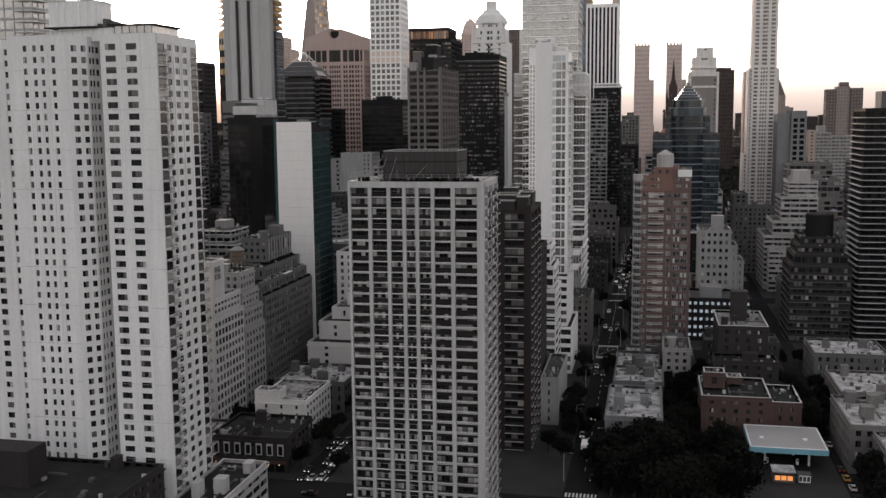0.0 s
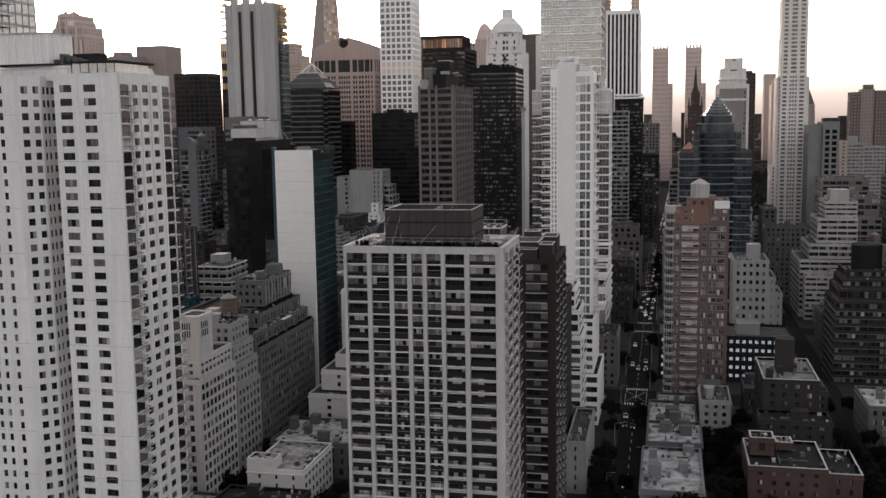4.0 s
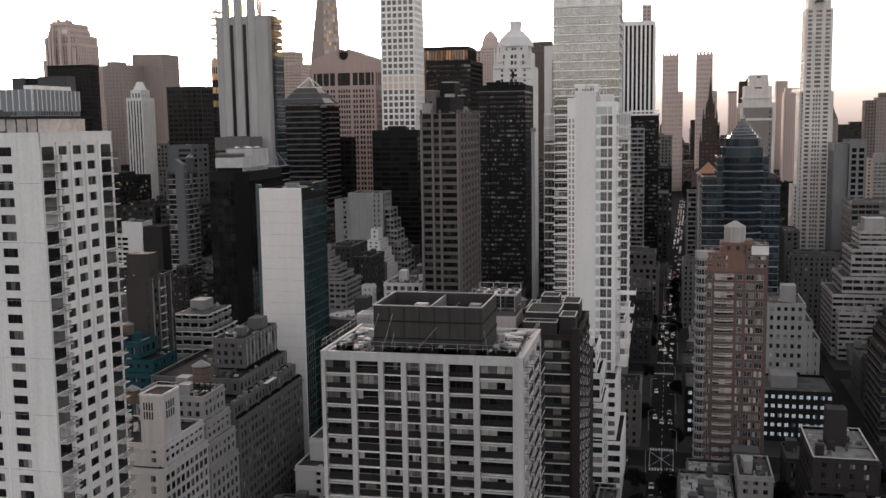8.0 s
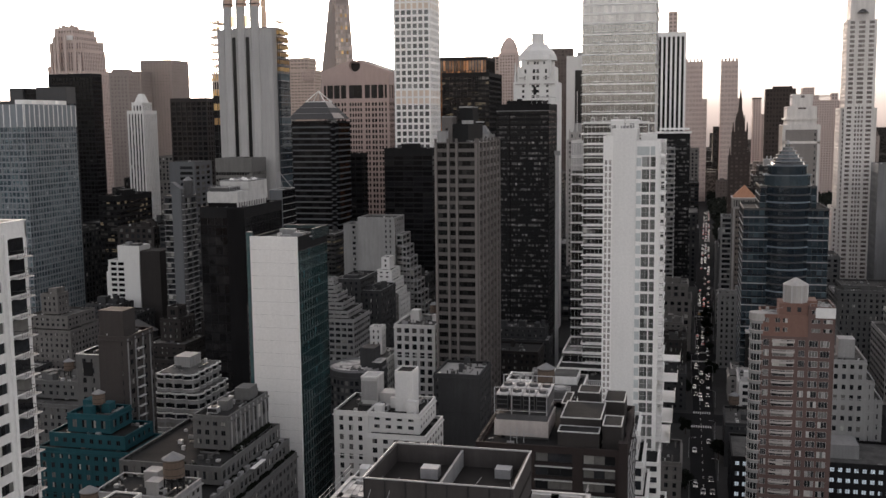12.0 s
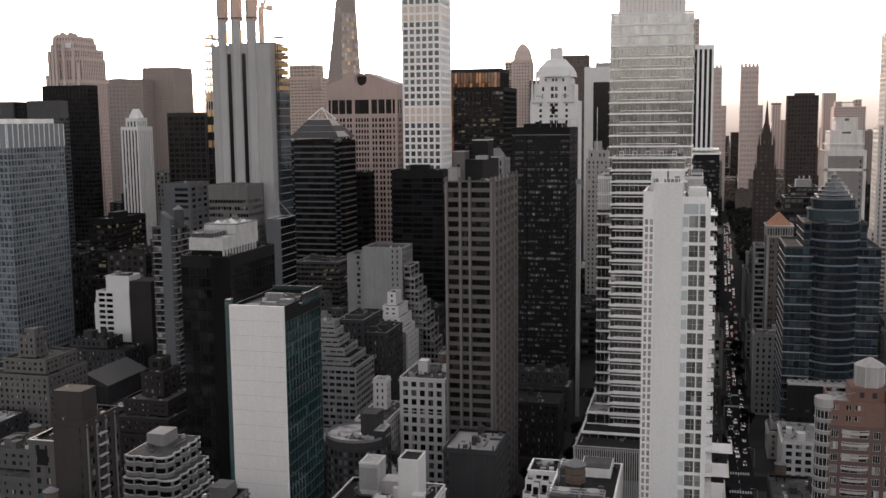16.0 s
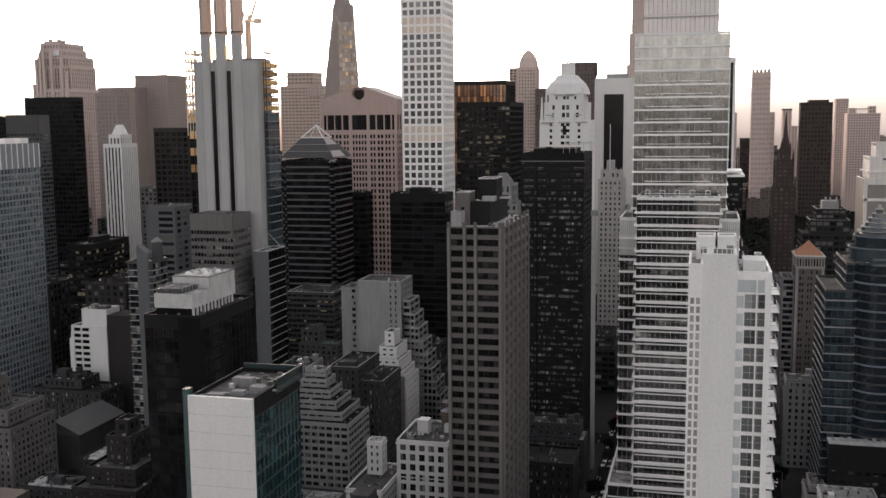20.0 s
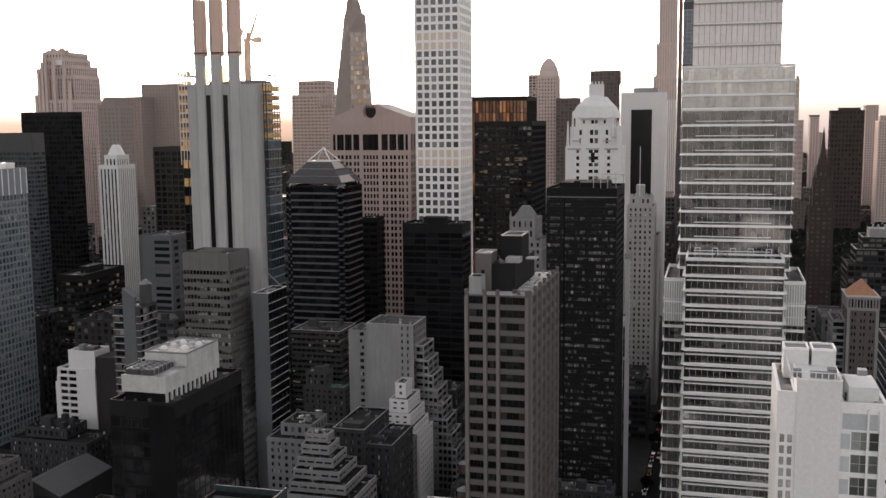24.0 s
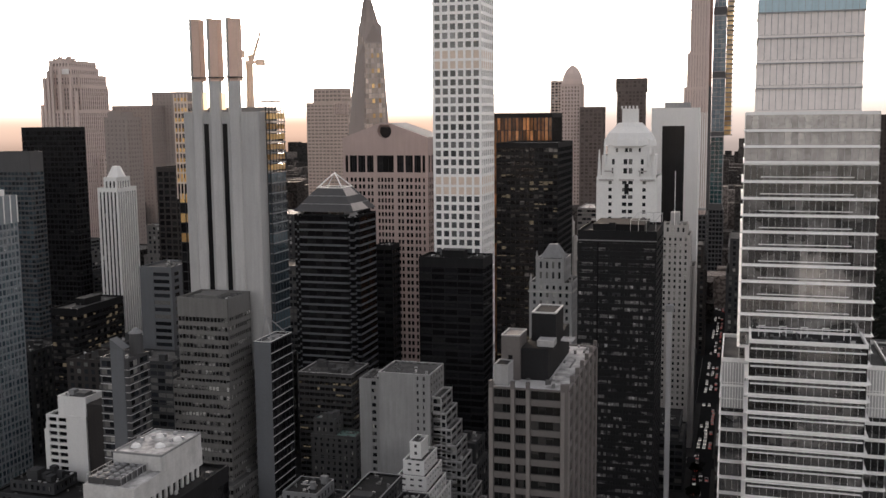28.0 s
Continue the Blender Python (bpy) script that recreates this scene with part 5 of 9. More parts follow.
for u0, u1 in ((0.305, 0.365), (0.545, 0.605)):
    b.box("dark_groove", BLACK_P, x0 + w * u0, x0 + w * u1, y0 + 1.0, y0 + 1.3, 60, 193)
    # Emissive panel imitates orange light in the gap between fins.
    b.box("service_light", SHOP, x0 + w * u0 + 0.2, x0 + w * u1 - 0.2, y0 + 1.0, y0 + 1.25, 199, 206)
b.box("core", CONC_D, x0 + 6, x1 - 4, y1, y1 + 14, 0, 200)
for k in range(44):
    z = 4 + 4.4 * k
    b.box("floor_slab", FRAME_D, x0 - 4.5 if z > 100 else x0, x0 + 6, y0 + 4, y1 + 9, z, z + 0.4)
    b.box("floor_slab", CONC_D, x1 - 4, x1 + 2.4, y0 + 8, y1 + 9, z, z + 0.5)
    if k < 38:
        b.box("floor_glass", G_NAVY, x1 - 4, x1 + 2.2, y0 + 8.3, y1 + 8.7, z + 0.5, z + 4.4)
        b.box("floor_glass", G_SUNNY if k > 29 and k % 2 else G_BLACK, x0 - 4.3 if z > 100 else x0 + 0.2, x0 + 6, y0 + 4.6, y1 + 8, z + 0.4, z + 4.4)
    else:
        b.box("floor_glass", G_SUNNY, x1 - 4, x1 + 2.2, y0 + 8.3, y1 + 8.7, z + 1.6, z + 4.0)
# Warm slabs and gold panels imitate low sun in the open floors.
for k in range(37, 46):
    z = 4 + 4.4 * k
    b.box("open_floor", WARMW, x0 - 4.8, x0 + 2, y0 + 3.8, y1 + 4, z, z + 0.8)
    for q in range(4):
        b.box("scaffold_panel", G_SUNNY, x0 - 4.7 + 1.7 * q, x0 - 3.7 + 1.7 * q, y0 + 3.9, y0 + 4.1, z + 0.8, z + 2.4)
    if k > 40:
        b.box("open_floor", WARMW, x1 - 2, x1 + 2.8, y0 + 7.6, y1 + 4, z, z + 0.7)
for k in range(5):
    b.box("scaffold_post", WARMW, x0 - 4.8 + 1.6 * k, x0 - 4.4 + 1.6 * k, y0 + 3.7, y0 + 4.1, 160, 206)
for k in range(7):
    for x in (x0 - 4.3, x0 - 1.5, x1 + 2.0):
        b.box("post", FRAME_D, x, x + 0.3, y0 + 4.2 + 3 * k, y0 + 4.5 + 3 * k, 100, 200)
b.done()
b = Building("tower_crane", "small tower crane on the unfinished tower", -272, 722, "crane")
g = b.geo("mast", WARMW)
for dx in (-0.9, 0.9):
    for dy in (-0.9, 0.9):
        g.rod((-283 + dx, 722 + dy, 197), (-283 + dx, 722 + dy, 219), 0.5)
for k in range(11):
    g.rod((-283.9, 721.1, 197 + 2 * k), (-282.1, 721.1, 199 + 2 * k), 0.22)
    g.rod((-282.1, 721.1, 197 + 2 * k), (-283.9, 721.1, 199 + 2 * k), 0.22)
b.box("turntable", WARMW, -284.4, -280.2, 720.6, 723.4, 219, 220.4)
b.box("cab", WARMW, -282.6, -280.4, 720.0, 721.6, 220.4, 223)
b.box("counterweight", WARMW, -279.4, -275.6, 721, 723, 218.2, 221)
b.box("counter_jib", WARMW, -282, -276, 721.6, 722.4, 219.4, 219.9)
g = b.geo("jib", WARMW)
g.rod((-281, 722, 221), (-277.2, 722, 232.6), 0.6)
g.rod((-282.2, 722, 221), (-277.2, 722, 232.6), 0.25)
g.rod((-277.5, 722, 220), (-277.2, 722, 232.6), 0.12)
b.box("hoist", WARMW, -286.4, -285.2, 721, 723, 222, 225)
b.geo("hoist_beam", WARMW).rod((-284, 722, 220.2), (-286, 722, 222.4), 0.3)
b.done()

# beige stepped office block before it
b = Building("office_building", "beige banded office block with a plain top storey", -287, 690)
BEIGE = solid("dull_beige_concrete", (0.135, 0.132, 0.127))
BEIGE_S = solid("dull_beige_spandrel", (0.142, 0.138, 0.132))
BG = style(BEIGE, G_BEIGE, sp_m=BEIGE_S, bay=1.7, fh=3.9, pier=0.12, sp=1.9, dep=0.5, back=0.0, panes=1, top=8.0)
b.block(-298.5, -275.1, 679.5, 700, 60, 120.9, BG, roof=ROOF_G)
b.block(-300, -273.5, 676, 701, 20, 86, dict(BG, top=1.5), roof=ROOF_G)
b.block(-306, -269, 668, 704, 0, 45, dict(BG, top=1.5), roof=ROOF_G)
b.box("plant_room", BEIGE, -293, -282, 684, 695, 119.8, 121.5)
b.done()

# slab with sloping roof edge and balcony lines
b = Building("office_building", "dark slab with pale floor lines and a blank grey end wall", -264, 697)
SLN = style(BLACK, G_BLACK, bay=4, fh=4.0, pier=0.2, sp=0.5, dep=0.3, back=0.0, panes=2, top=0.8, sp_m=BLACK_P, bal_m=CONC)
b.block(-267.6, -259.8, 687, 708, 0, 102, SLN, sides="EN", blank=SLATE, roof=ROOF_W, cop=PANEL_W)
for k in range(24):
    b.box("floor_line", CONC, -259.82, -259.5, 687.2, 707.8, 5 + 4.0 * k, 5.22 + 4.0 * k)
g = b.geo("roof_frame", METAL)
g.rod((-260.5, 690, 102), (-263, 690, 113), 0.25)
g.rod((-263, 690, 113), (-260.3, 704, 102.4), 0.25)
g.rod((-263, 690, 113), (-265.5, 690, 102), 0.25)
b.done()

# narrow tower with balcony stripes and a slanted top
b = Building("apartment_tower", "narrow grey tower with balcony stripes and a slanted roof", -311, 659)
SR = style(DKGREY, G_DARK, fh=3.1, sp=0.5, dep=0.35, back=0.0, panes=2, top=1.2, bal_m=CONC, slab=0.3, cols={"S": [(0.04, 0.4), (0.97, 0.99)], "E": [(0.05, 0.45), (0.55, 0.95)]})
b.block(-317.8, -304.6, 651.6, 666, 0, 100.5, SR, roof=ROOF_G)
b.box("middle_wall", SLATE, -312.3, -306.4, 650.9, 652, 0, 104.5)
g = b.geo("slanted_top", SLATE)
g.v += [(-312.3, 650.9, 104.5), (-306.4, 650.9, 104.5), (-306.4, 656, 104.5), (-312.3, 656, 104.5), (-312.3, 650.9, 108.5), (-312.3, 656, 108.5)]
g.f += [(0, 1, 4), (1, 2, 5, 4), (3, 5, 2), (0, 4, 5, 3)]
b.geo("round_tank_room", DKGREY).cone(-307.6, 662, 2.8, 2.6, 100, 109, 14)
b.geo("round_tank_roof", CONC_D).cone(-307.6, 662, 3.0, 0.6, 109, 111, 14)
b.done()

# white end wall with balconies
b = Building("apartment_building", "low block with a blank white wall and dark recessed balconies", -383, 720)
WS = style(PLASTER, G_BLACK, fh=3.4, sp=1.4, dep=0.9, back=0.0, panes=1, top=1.2, cols={"S": [(0.06, 0.26), (0.29, 0.5)]})
b.block(-393.9, -371.3, 713, 727, 0, 53.5, WS, roof=ROOF_D)
b.block(-387, -371.3, 713.5, 727, 53.5, 63, WS, sides="", roof=ROOF_D)
for k in range(2):
    b.box("stepped_wall", PLASTER, -396.1 + 1.1 * k, -395.02 + 1.1 * k, 714, 726, 0, 45.7 + 3.7 * k)
b.box("roof_vent_box", CONC_D, -384, -381, 718, 722, 62.5, 65)
b.box("roof_vent_box", DKGREY, -379.5, -374, 717, 723, 62.5, 64.2)
b.box("side_wall", BROWNB, -371.2, -357, 714, 731, 0, 60)
b.done()

# black box with a white plant room
b = Building("office_building", "black glass office box with a white plant room on the roof", -203, 510)
# Blotched pane tones imitate dim reflections in the black glass.
G_BOX = glazing("glossy_black_facade_glass", dark=(0.01, 0.01, 0.011), light=(0.035, 0.035, 0.036), share=0.2, mid=0.3, spec=0.5, ribbon=0.3, blotch=0.7)
BB = style(BLACK, G_BOX, bay=3.0, fh=3.9, pier=0.1, sp=0.9, dep=0.12, back=0.01, panes=1, top=4, sp_m=BLACK_P, split=40)
b.block(-213.2, -194.3, 491, 529, 0, 108.6, BB, roof=ROOF_D)
b.box("black_panel", BLACK_P, -201.5, -194.2, 490.6, 491, 0, 108)
WORN_W = solid("worn_white_plant_room", (0.46, 0.455, 0.445), 0.75, 0.35, 0.2, big=0.25)
g = b.geo("plant_room", WORN_W)
g.box(-211.5, -198.6, 494.5, 524, 110.2, 114.5)
g.box(-211.4, -198.7, 506, 523.9, 114.5, 118)
b.box("plant_room_roof", ROOF_W, -211.1, -199, 506.3, 523.6, 118, 118.1)
b.box("plant_room_roof", ROOF_W, -211.2, -198.9, 494.8, 506, 114.5, 114.6)
b.box("plant_room_base", BLACK_P, -211, -199, 495, 523.5, 107.6, 110.2)
for k in range(12):
    b.box("plant_room_post", WORN_W, -199, -198.6, 495 + 2.4 * k, 495.9 + 2.4 * k, 107.5, 110.2)
b.coping(-211.4, -198.7, 506, 523.9, 118, CONC_D, 0.3, 0.45)
for r in range(2):
    for k in range(5):
        x, y = -210.6 + 4.3 * r, 495.2 + 2.1 * k
        b.box("fan_deck", DKGREY, x, x + 3.9, y, y + 1.8, 114.6, 116.0)
        b.geo("fan_ring", CONC_D).cone(x + 1.0, y + 0.9, 0.7, 0.6, 116.0, 116.3, 10)
        b.geo("fan_ring", CONC_D).cone(x + 2.9, y + 0.9, 0.7, 0.6, 116.0, 116.3, 10)
g = b.geo("guy_wire", METAL)
for x in (-210.9, -202.0):
    g.rod((x, 495, 116.6), (x, 505.6, 116.6), 0.07)
    for k in range(6):
        g.rod((x, 495 + 2.1 * k, 114.6), (x, 495 + 2.1 * k, 116.6), 0.06)
for x, y in ((-208.5, 511), (-203, 512.5), (-207, 519), (-201.5, 518)):
    b.geo("vent_dome", PLASTER).cone(x, y, 1.3, 0.9, 118.1, 118.7, 10)
    b.geo("vent_dome", PLASTER).cone(x, y, 0.9, 0.2, 118.7, 119.1, 10)
for k in range(6):
    b.box("roof_box", METAL, -210 + 1.8 * k, -209.2 + 1.8 * k, 515 + (k * 37 % 7), 515.7 + (k * 37 % 7), 118.1, 118.9)
b.done()

S_DK = style(BLACK, G_LINES, bay=3, fh=3.9, pier=0.15, sp=1.6, dep=0.2, back=0.0, panes=1, top=4)
simple("office_building", "dark banded office block with a gravel roof", -445.3, -428, 787, 832, 90, dict(S_DK, sp_m=BLACK), roof=ROOF_G)

# white crowned tower
b = Building("apartment_tower", "white ribbed tower with a small domed crown", -458, 874)
CR = style(PLASTER, G_DARK, bay=2.6, fh=3.4, pier=1.25, sp=0.5, dep=0.6, back=0.45, panes=1, top=2.5, sp_m=DKGREY)
b.block(-464.6, -450, 863.8, 885, 0, 152.4, CR, roof=ROOF_W)
b.block(-462, -452.5, 867, 882, 152, 159, CR, roof=ROOF_W)
b.geo("dome", PLASTER).cone(-457, 874, 6, 2.5, 159, 166, 8)
b.done()

# blue glass slab
b = Building("office_tower", "broad silver-grey office slab with a ribbed top and pale blinds", -475, 746)
BL = style(SILVER, G_BLUE, bay=3.1, fh=3.9, pier=0.4, sp=1.1, dep=0.5, back=0.04, panes=2, top=15, split=150)
b.block(-506, -449.5, 712, 770, 0, 155.3, BL, roof=ROOF_G)
for k in range(12):
    b.box("rib", PANEL_W, -449.6, -449.1, 712.4 + 5.2 * k, 712.9 + 5.2 * k, 140.6, 155.2)
for k in range(12):
    b.box("rib", PANEL_W, -505 + 5.0 * k, -504.5 + 5.0 * k, 711.6, 712.1, 140.6, 155.2)
for k in range(4):
    b.box("roof_house", PANEL_W, -460, -453, 718 + 13 * k, 726 + 13 * k, 154, 158.5)
b.done()

# grey blank building with stepped terraces
b = Building("apartment_building", "grey block with a blank wall and stepped terraces", -208, 745)
GS = style(GREY, G_DARK, bay=4, fh=3.3, pier=1.8, sp=1.6, dep=0.4, back=0.0, panes=2, top=1.0)
b.block(-225.2, -201.3, 723, 745, 0, 82.6, dict(GS, cols={"S": [(0.74, 0.78), (0.86, 0.9)]}), roof=ROOF_G, cop=CONC)
TR = style(GREY, G_DARK, bay=9, fh=3.4, pier=0.5, sp=1.2, dep=0.5, back=0.0, panes=2, top=0.8)
for k in range(8):
    b.block(-201.3, -197 + 2.3 * k, 726, 744, 0, 72 - 7.2 * k, TR, roof=ROOF_G, cop=CONC)
b.block(-236, -225.4, 727, 745, 0, 78, dict(GS, cols={"S": [(0.55, 0.75)]}), roof=ROOF_G)
b.done()
b = Building("apartment_building", "stepped pale brick building with roof terraces", -198, 700)
ST = style(PLASTER, G_DARK, bay=3.2, fh=3.2, pier=1.9, sp=1.6, dep=0.3, back=0.0, panes=2, top=1.0)
for xa, xb, ya, yb, za, zb in ((-201.5, -190, 694, 716, 0, 38), (-206, -191, 687, 712, 36, 43), (-205, -192.5, 688.5, 711, 43, 49), (-203, -194, 690, 709, 49, 55), (-201, -196, 693, 703, 55, 62)):
    b.block(xa, xb, ya, yb, za, zb, ST, roof=ROOF_G, cop=PLASTER)
b.block(-206, -201.6, 688, 712, 0, 36, dict(ST, wall=CONC_D, sp_m=CONC_D), roof=ROOF_D)
b.done()

# ---- right hand towers ----
b = Building("office_tower", "navy glass tower stepped like a ziggurat with a pointed top", 23, 675)
NV = style(DKGREY, G_NAVY, bay=2.6, fh=3.7, pier=0.12, sp=1.0, dep=0.2, back=0.0, panes=1, top=0.8, sp_m=G_NAVY, bal_m=BLUEGREY, slab=0.15)
b.block(1.2, 41.8, 651.7, 691, 0, 96.6, NV, roof=ROOF_G)
b.block(9.0, 36, 654, 689, 96, 107.5, NV, roof=ROOF_G)
for cr, za, zb in ((11.4, 107.5, 112.9), (9.6, 112.9, 117.6)):
    b.geo("drum_glass", G_NAVY).cone(23, 669, cr, cr, za, zb, 20)
    b.geo("drum_edge", BLUEGREY).cone(23, 669, cr + 0.5, cr + 0.5, zb - 0.5, zb, 20)
for k in range(6):
    r = 8.4 - 1.42 * k
    b.geo("ziggurat_step", G_NAVY).cone(23, 669, r, r * 0.93, 117.6 + 1.8 * k, 119.1 + 1.8 * k, 12)
    b.geo("step_edge", METAL).cone(23, 669, r + 0.25, r + 0.25, 119.1 + 1.8 * k, 119.4 + 1.8 * k, 12)
b.geo("peak", METAL).cone(23, 669, 0.7, 0.7, 128.4, 130, 8)
b.geo("curved_bay", G_NAVY).cone(22.5, 656, 10.4, 10.4, 20, 107.4, 24)
for k in range(23):
    b.geo("curved_band", BLUEGREY if k % 3 == 0 else DKGREY).cone(22.5, 656, 10.65, 10.65, 22 + 3.7 * k, 22.7 + 3.7 * k, 24)
for k in range(8):
    b.box("pale_band", METAL, 1.0, 42.0, 651.4, 651.75, 92 - 11.1 * k, 92.5 - 11.1 * k)
b.done()

b = Building("hotel_tower", "pale stone tower with an orange pyramid roof", 10, 812)
HT = solid("dull_brown_tower_brick", (0.17, 0.15, 0.138), 0.85, 0.12, 0.15)
PT = style(HT, G_DARK, fh=3.4, sp=1.7, dep=0.3, back=0.0, panes=1, top=1.4, cols={q: [(0.13, 0.19), (0.225, 0.285), (0.42, 0.475), (0.525, 0.58), (0.715, 0.775), (0.81, 0.87)] for q in "SENW"})
b.block(2.7, 17.2, 802, 826, 0, 84, PT, roof=ROOF_G)
for x in (2.5, 16.0):
    for y in (801.8, 824.8):
        b.box("corner_pier", LIME, x, x + 1.4, y, y + 1.4, 0, 84.4)
b.block(2.4, 17.5, 801.7, 826.3, 84, 90.2, style(LIME, G_DARK, bay=1.45, fh=4.2, pier=0.55, sp=1.0, dep=0.5, back=0.0, panes=1, top=1.0), roof=ROOF_G)
b.box("eaves", LIME, 1.9, 18, 801.2, 826.8, 89.9, 90.5)
b.box("belt_course", LIME, 2.5, 17.4, 801.8, 826.2, 83.6, 84.3)
b.block(-4.2, 2.2, 804, 826, 0, 78, style(GREY, G_DARK, bay=6, fh=3.4, pier=0.6, sp=1.1, dep=0.6, back=0.0, panes=3, top=1.2), roof=ROOF_G)
b.geo("pyramid_roof", ORANGE_T).cone(9.95, 814, 10.5, 0.4, 90.3, 98, 4, radians(45))
b.done()

 
b = Building("apartment_tower", "very tall cream tower with paired windows and a small rotunda", 96, 942)
TW = style(CREAM, G_FAR, fh=3.3, sp=1.5, dep=0.4, back=0.0, panes=2, top=1.0, split=100, bay=3.2, pier=1.5, cols={"S": [(0.08, 0.24), (0.35, 0.42), (0.455, 0.525), (0.56, 0.63), (0.73, 0.91)]})
b.block(85.6, 106.2, 930, 955, 0, 150, TW, roof=ROOF_G)
b.block(85.7, 106.1, 930.3, 955, 150, 212, dict(TW, sp=1.3, cols={"S": [(0.09, 0.25), (0.38, 0.6), (0.73, 0.91)]}), roof=ROOF_G)
b.block(82.8, 108.6, 933, 956, 0, 148, TW, roof=ROOF_G)
b.block(80, 110, 934, 960, 0, 74, dict(TW, cols=None), roof=ROOF_G)
b.block(87.6, 104.6, 932.5, 952, 212, 262, dict(TW, fh=25, sp=20, panes=1, cols={"S": [(0.1, 0.13), (0.85, 0.88)]}), roof=ROOF_G)
for k in range(8):
    a = radians(45 * k)
    b.box("rotunda_column", CREAM, 96 + 3 * math.cos(a) - 0.3, 96 + 3 * math.cos(a) + 0.3, 932 + 3 * math.sin(a) - 0.3, 932 + 3 * math.sin(a) + 0.3, 212, 217)
b.geo("rotunda_roof", DKGREY).cone(96, 932, 4.1, 1.2, 217, 219.6, 12)
for x in (85.4, 106.0):
    for k in range(19):
        b.box("balcony", CREAM, x - 0.9, x + 1.1, 930.6, 934, 152 + 3.3 * k, 152.35 + 3.3 * k)
b.done()

b = Building("office_tower", "tower striped with white marble piers and black glass", -44, 922)
GM = style(PANEL_W, G_BLACK, bay=3.4, fh=3.9, pier=1.5, sp=0.4, dep=0.9, back=0.7, panes=1, top=3, sp_m=BLACK)
b.block(-57, -29, 908, 960, 0, 205, GM, roof=ROOF_G)
b.done()
b = Building("office_building", "dark block with a white projecting cornice", -36, 862)
b.block(-46.4, -25, 849, 880, 0, 131, dict(S_BLK), roof=ROOF_D)
b.box("cornice", PANEL_W, -47.4, -24, 848, 881, 131.4, 132.6)
b.box("cornice", PANEL_W, -46, -25.4, 849.5, 879.5, 134, 135)
b.block(-48, -35, 830, 848, 0, 122, style(GREY, G_DARK, bay=5, fh=3.3, pier=0.3, sp=0.9, dep=0.8, back=0.0, bal_m=CONC, slab=0.5), roof=ROOF_G)
b.done()
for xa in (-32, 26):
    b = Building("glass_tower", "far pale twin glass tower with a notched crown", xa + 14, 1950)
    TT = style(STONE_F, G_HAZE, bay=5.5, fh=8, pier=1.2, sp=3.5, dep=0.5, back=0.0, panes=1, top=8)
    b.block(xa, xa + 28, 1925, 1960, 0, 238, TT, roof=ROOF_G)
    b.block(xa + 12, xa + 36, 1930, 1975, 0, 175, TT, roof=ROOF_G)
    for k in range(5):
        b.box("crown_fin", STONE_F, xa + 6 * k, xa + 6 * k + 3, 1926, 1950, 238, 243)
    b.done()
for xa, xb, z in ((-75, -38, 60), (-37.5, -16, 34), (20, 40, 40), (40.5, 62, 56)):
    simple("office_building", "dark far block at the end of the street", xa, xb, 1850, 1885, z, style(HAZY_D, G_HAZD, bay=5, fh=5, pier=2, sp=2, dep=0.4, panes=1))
GOTH = solid("dark_brown_far_brick", (0.062, 0.05, 0.046), 0.9, 0.15, 0.12, spec=0.1)
b = Building("spired_tower", "dark pointed hotel tower with pinnacles", 23, 1190)
DS = style(GOTH, G_HAZD, bay=4, fh=4, pier=2, sp=1.8, dep=0.4, panes=1)
b.block(13.5, 33.5, 1180, 1202, 0, 104, DS, roof=ROOF_D)
b.block(16.2, 31.4, 1182, 1199, 104, 128, DS, roof=ROOF_D)
b.block(19.4, 28.6, 1184, 1196, 128, 139, DS, roof=ROOF_D)
for x in (14.4, 32.6):
    b.geo("pinnacle", GOTH).cone(x, 1181.4, 1.1, 0.2, 103, 113, 6)
for x in (17.2, 30.6):
    b.geo("pinnacle", GOTH).cone(x, 1183, 1.2, 0.2, 127, 138, 6)
for x in (20, 28):
    b.geo("pinnacle", GOTH).cone(x, 1184.6, 0.8, 0.15, 138.5, 145, 6)
b.geo("spire", GOTH).cone(24, 1190, 4.2, 2.6, 139, 148, 8)
b.geo("spire", GOTH).cone(24, 1190, 2.2, 0.25, 148, 171, 8)
b.done()
b = Building("office_tower", "plain dark brown slab tower", 118, 1898)
b.block(96.5, 143.5, 1884, 1912, 0, 189, style(GOTH, G_SLABW, bay=5, fh=7, pier=2, sp=3, dep=0.4, panes=1), roof=ROOF_D)
b.box("plant_room", GOTH, 108, 138, 1887, 1908, 188, 193)
b.done()
b = Building("office_building", "dark terraced block with white ledges and a grey roof house", 36, 958)
DTR = style(BROWNB, G_DARK, bay=4, fh=4, pier=0.6, sp=1.4, dep=0.4, panes=1)
b.block(18, 54, 940, 975, 0, 88, DTR, roof=ROOF_D)
b.block(23, 49, 945, 972, 88, 97, DTR, roof=ROOF_D, cop=CONC)
b.block(27, 46.4, 947, 970, 97, 104.6, DTR, roof=ROOF_D, cop=CONC)
b.box("roof_house", GREY, 31.2, 41.8, 950, 962, 104, 109.6)
for x in (33, 36, 40):
    b.box("roof_vent_box", METAL, x, x + 0.9, 951, 953, 109.6, 112.2)
b.done()
b = Building("apartment_tower", "grey-brown blank tower in a white frame with a stepped white top", 35, 742)
PLAIN = solid("grey_brown_panel", (0.23, 0.212, 0.2), 0.85, 0.1, 0.12)
AD = style(PLAIN, G_DARK, bay=3.2, fh=3.3, pier=1.9, sp=1.7, dep=0.3, panes=1, cols={"S": [(0.86, 0.9)], "E": [(0.1, 0.14), (0.5, 0.54)]})
